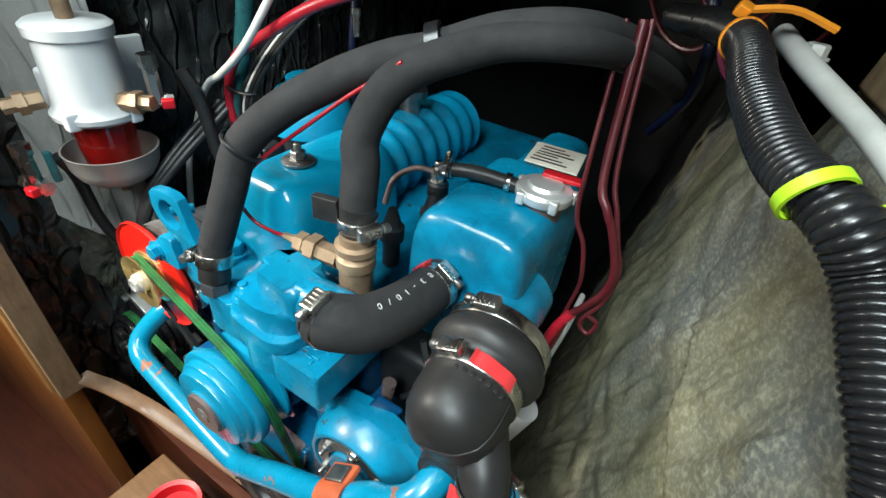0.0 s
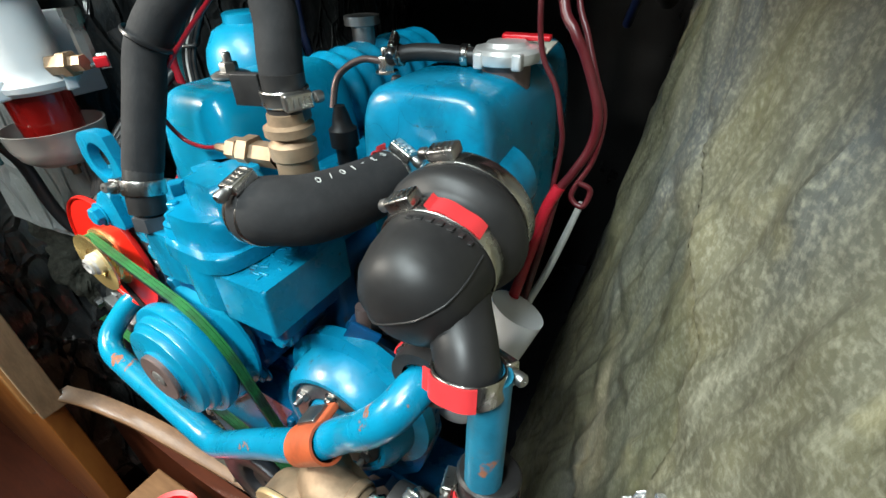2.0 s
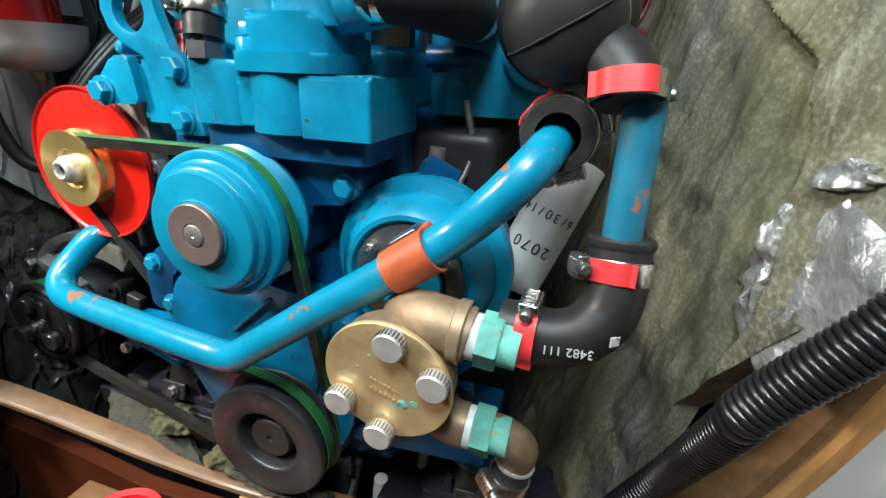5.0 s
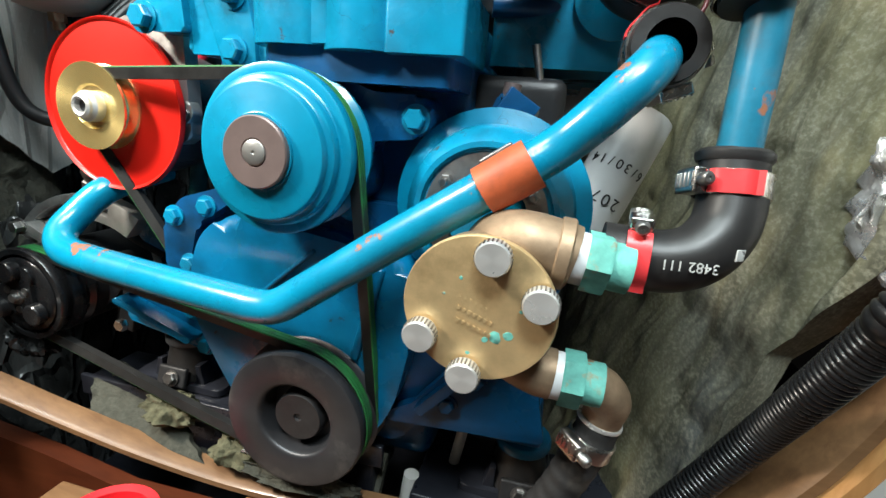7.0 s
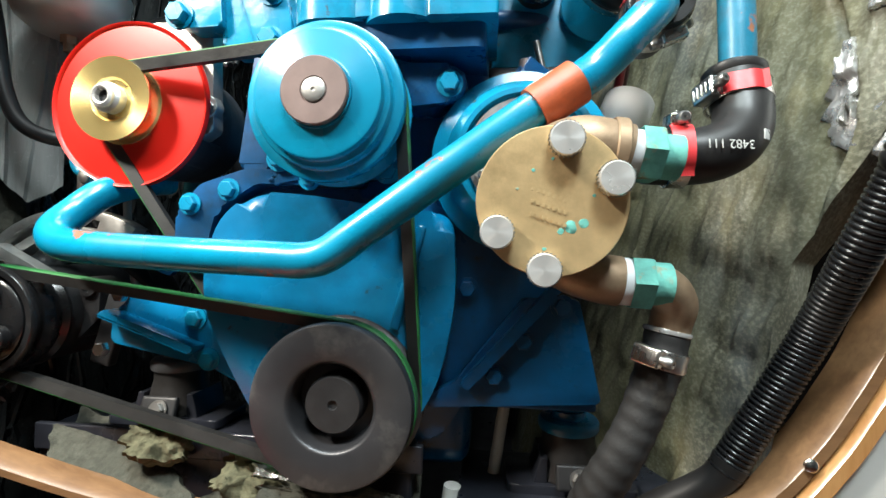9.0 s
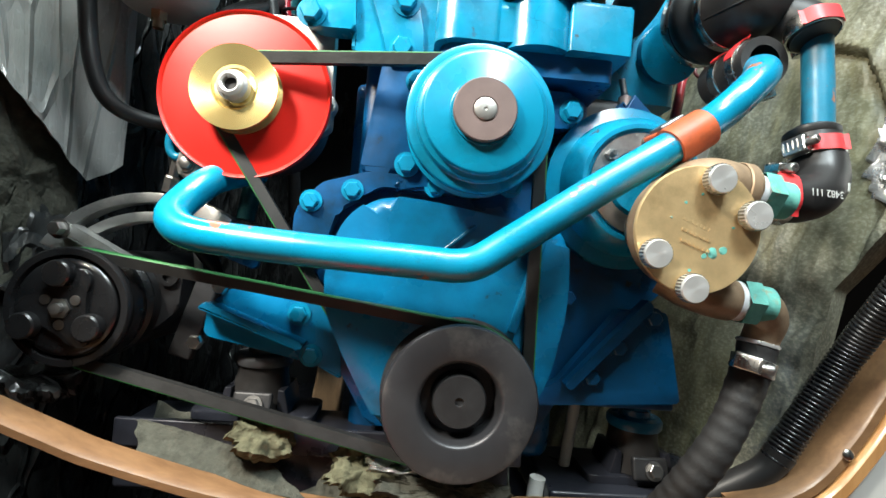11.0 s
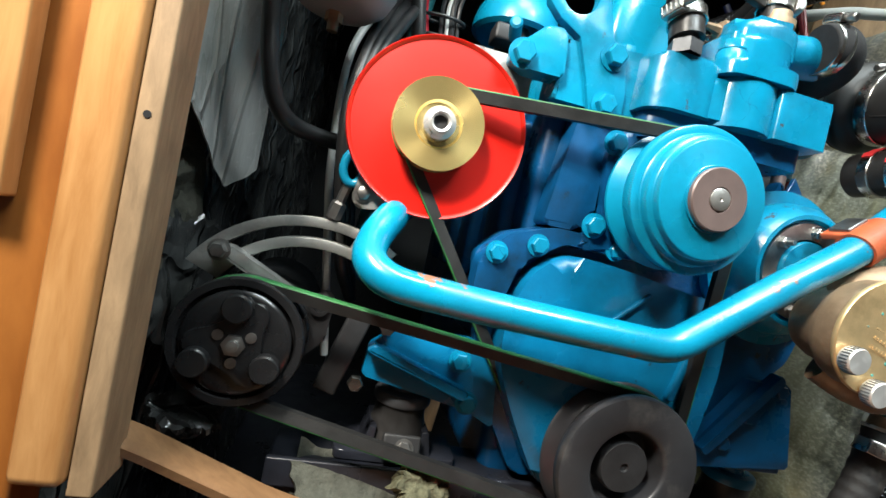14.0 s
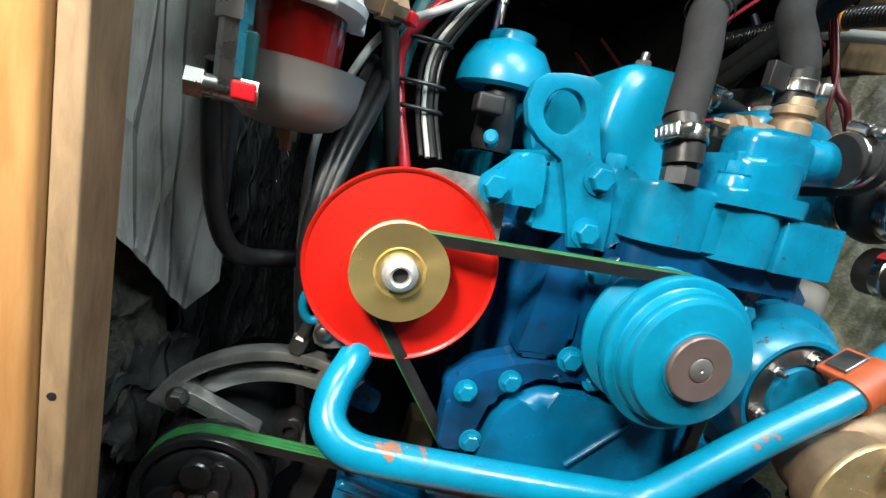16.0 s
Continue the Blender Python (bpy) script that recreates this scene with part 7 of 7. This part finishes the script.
# ---- torn lining, foil, felt ----
def scrap(name, at, normal, up, w, h, thick, mat, label, seed, lump=0.006, kind_group="torn lining", rag=0.35):
    """A torn flake with a ragged rim and a crumpled face."""
    rnd = random.Random(seed)
    m = facing(at, normal, up)
    n = 72
    bm = bmesh.new()
    rings = []
    rim = [1 - rag * (0.5 + 0.55 * noise.fractal(Vector((2.2 * math.cos(k * math.tau / n), 2.2 * math.sin(k * math.tau / n), seed * 3.7)), 0.6, 2.2, 5)) - 0.05 * rnd.random() for k in range(n)]
    for j, f in enumerate((1.0, 0.93, 0.82, 0.70, 0.56, 0.42, 0.28, 0.14)):
        ring = []
        for k in range(n):
            a = k * math.tau / n
            rr = f * (rim[k] if j < 2 else (rim[k] + rim[k - 1] + rim[(k + 1) % n]) / 3)
            p = Vector((w / 2 * rr * math.copysign(abs(math.cos(a)) ** 0.7, math.cos(a)), h / 2 * rr * math.copysign(abs(math.sin(a)) ** 0.7, math.sin(a)), 0))
            p.z = thick * (1 if j else 0.35) + lump * (noise.noise(Vector((p.x * 45 + seed, p.y * 45, seed))) + (0.45 if mat in (FLUFF, FELT_EDGE, FOIL) else 0.1) * noise.noise(Vector((p.x * 130 + seed, p.y * 130, seed))))
            ring.append(bm.verts.new(m @ p))
        rings.append(ring)
    mid = bm.verts.new(m @ Vector((0, 0, thick)))
    base = [bm.verts.new(m @ Vector((w / 2 * rim[k] * 0.97 * math.cos(k * math.tau / n), h / 2 * rim[k] * 0.97 * math.sin(k * math.tau / n), -0.004))) for k in range(n)]
    for p, q in zip([base] + rings, rings):
        for k in range(n):
            bm.faces.new((p[k], p[(k + 1) % n], q[(k + 1) % n], q[k]))
    for k in range(n):
        bm.faces.new((rings[-1][k], rings[-1][(k + 1) % n], mid))
    bm.faces.new(base[::-1])
    return alone(name, bm, mat, label, "insulation scrap", kind_group)


HN = (-0.94, -0.28, 0.14)


def on_hull(y, z, off=0.010):
    return Vector((hull_x(y, z), y, z)) + Vector(HN) * off


scrap("foil_flap", on_hull(-0.024, 0.548, 0.006), HN, (0, -0.45, 1), 0.108, 0.118, 0.003, FOIL, "dimpled silver foil sheet on the hull lining", 1, 0.004, rag=0.20)
scrap("foil_flap", on_hull(0.008, 0.556, 0.008), HN, (0, 0.1, 1), 0.018, 0.085, 0.006, FOIL, "crumpled silver foil strip torn from the lining", 2, 0.008, rag=0.45)
scrap("foil_flap", on_hull(-0.012, 0.612, 0.008), HN, (0, -1, 0.3), 0.020, 0.045, 0.006, FOIL, "crumpled silver foil curl on the lining", 3, 0.008, rag=0.5)

SN = (1, -0.45, 0)
origin(-0.02, -0.03, 0.0)


def hanging_film(s, t):
    """A loose film sheet that hangs off the side lining, with a slanted torn lower edge."""
    w = -0.05 + 1.22 * s
    x, y = -0.424 + 0.056 * w, 0.066 + 0.080 * w
    low = 0.558 - 0.105 * min(w, 0.86) + 0.06 * max(0.0, w - 0.86) + 0.05 * max(0.0, w - 1.08) + 0.004 * noise.noise(Vector((s * 9, 3.1, 0)))
    z = low + (1.06 - low) * t
    sag = 0.014 * math.exp(-t * 9) * (1.1 - s) + 0.004 * math.sin(s * 7 + t * 2)
    return (x + 0.8 * sag, y - 0.5 * sag, z), (0.82, -0.57, 0)


alone("lining_flap", sheet(bmesh.new(), hanging_film, 90, 130, 0.0015, 0.0012, 14.0, lambda p: 0.16 * wrinkled(Vector((p.y, p.x, p.z)))), MAT_FLAP, "grey film flap hanging off the side lining", "insulation scrap", "torn lining")
scrap("lining_flap", (-0.400, 0.14, 0.38), SN, (0, 0.05, 1), 0.12, 0.16, 0.004, MAT_SIDE, "grey film flap below the torn patch", 22, 0.006)
scrap("fibre_patch", (-0.418, 0.108, 0.465), SN, (0, 0.0, 1), 0.12, 0.24, 0.004, FLUFF, "bare grey-green fibre in a torn patch", 23, 0.010)
origin(-0.005, 0.0, -0.008)
scrap("felt_scrap", (-0.372, 0.045, 0.285), (0.2, -0.5, 0.8), (0, 1, 0.4), 0.075, 0.05, 0.008, MAT_SIDE, "crumpled film scrap in the corner of the opening", 24, 0.012)


def felt_slab(s, t):
    """A flat slab of felt that leans out over the sill, with torn ends."""
    a, b = Vector((-0.281, 0.034, 0.262)), Vector((-0.176, 0.040, 0.238))
    c, d = Vector((-0.258, 0.006, 0.222)), Vector((-0.118, 0.012, 0.208))
    s2 = s + 0.035 * (2 * s - 1) * noise.noise(Vector((t * 7, 2.0 * s, 0.4)))
    t2 = t + 0.06 * t * noise.noise(Vector((s * 9, 1.3, 0.8))) + 0.03 * t * noise.noise(Vector((s * 31, 4.3, 0.8)))
    q = c.lerp(d, s2).lerp(a.lerp(b, s2), t2)
    return (q.x, q.y, q.z + 0.004 * math.sin(s * 3.0)), (0.12, -0.8, 0.58)


alone("felt_scrap", sheet(bmesh.new(), felt_slab, 60, 30, 0.008, 0.0010, 30.0), FLUFF, "flat grey felt slab leaning behind the sill", "insulation scrap", "torn lining")
scrap("felt_scrap", (-0.165, 0.028, 0.252), (0.3, -0.7, 0.6), (0, 0.6, 1), 0.07, 0.045, 0.012, FELT_EDGE, "yellow-grey fibre torn off the felt", 26, 0.014)
scrap("felt_scrap", (-0.075, 0.022, 0.232), (0.2, -0.8, 0.6), (0, 0.6, 1), 0.08, 0.05, 0.010, FELT_EDGE, "yellow-grey fibre behind the sill", 27, 0.014)
scrap("felt_scrap", (0.0, 0.012, 0.222), (0.1, -0.8, 0.7), (0, 0.6, 1), 0.14, 0.03, 0.010, FLUFF, "ragged grey felt edge behind the sill", 28, 0.010)
scrap("foil_flap", (-0.035, 0.02, 0.238), (0.1, -0.7, 0.7), (0, 0.6, 1), 0.09, 0.018, 0.006, FOIL, "strip of crumpled foil on the felt", 29, 0.008)


def felt_edge(s, t):
    """A felt strip that stands behind the sill and leans inwards."""
    x = -0.27 + 0.33 * s
    z0 = 0.203 + 0.35 * max(0.0, -0.17 - x) + 0.10 * max(0.0, x - 0.05)
    tall = 0.030 + 0.012 * noise.noise(Vector((x * 14, 0.3, 0))) + 0.010 * noise.noise(Vector((x * 43, 1.7, 0)))
    return (x + 0.006 * math.sin(x * 31), 0.030 + 0.030 * t + 0.006 * math.sin(x * 23), z0 - 0.02 + (0.02 + tall) * t), (0, -0.85, 0.5)


alone("felt_strip", sheet(bmesh.new(), felt_edge, 150, 14, 0.008, 0.004, 40.0), FLUFF, "ragged grey felt strip standing along the sill", "insulation scrap", "torn lining")

origin()
bm = bmesh.new()
lathe(bm, [(0.005, 0), (0.005, 0.001), (0.0035, 0.0025), (0, 0.003)], (0.357, 0.002, 0.272), (-0.1, -1.0, 0.1), 20)
alone("rail_screw", bm, STEEL, "steel screw head in the wooden rail", "screw", "rail screws")
origin()
bm = bmesh.new()
lathe(bm, [(0.0020, 0), (0.0020, 0.0004), (0, 0.0004)], (-0.384, -0.0920, 0.496), (0, -1, 0), 20)
alone("screw_hole", bm, IRON, "dark screw hole in the bare wooden edge", "screw hole")

origin()
# wooden frame pieces under the engine
bm = bmesh.new()
box(bm, (-0.165, 0.19, 0.10), (-0.13, 0.23, 0.33), 0.004, pose(0, 0, 0, 0, 6, 0))
alone("wooden_post", bm, BARE_WOOD, "pale oil-stained wooden post under the engine", "post")
cable("grey_tube", [(0.144, 0.1078, 0.3128), (0.1322, 0.0966, 0.2389), (0.1217, 0.0925, 0.1579), (0.1187, 0.099, 0.0678)], 0.006, CLEAR_TUBE, "pale plastic tube running down past the bed", "tube", "hoses")
for x, z, mat in ((-0.005, 0.205, STEEL_DULL), (0.02, 0.205, CLEAR_TUBE), (0.085, 0.20, WHITE_CABLE)):
    bm = bmesh.new()
    lathe(bm, [(0.008, 0), (0.0085, 0.012), (0.008, 0.024), (0.0085, 0.036), (0.008, 0.05), (0, 0.05)], (x, 0.06, z - 0.04), (0.1, 0, 1), 16)
    alone("drain_fitting", bm, mat, "short pale drain fitting in the bilge", "fitting", "drain fittings")
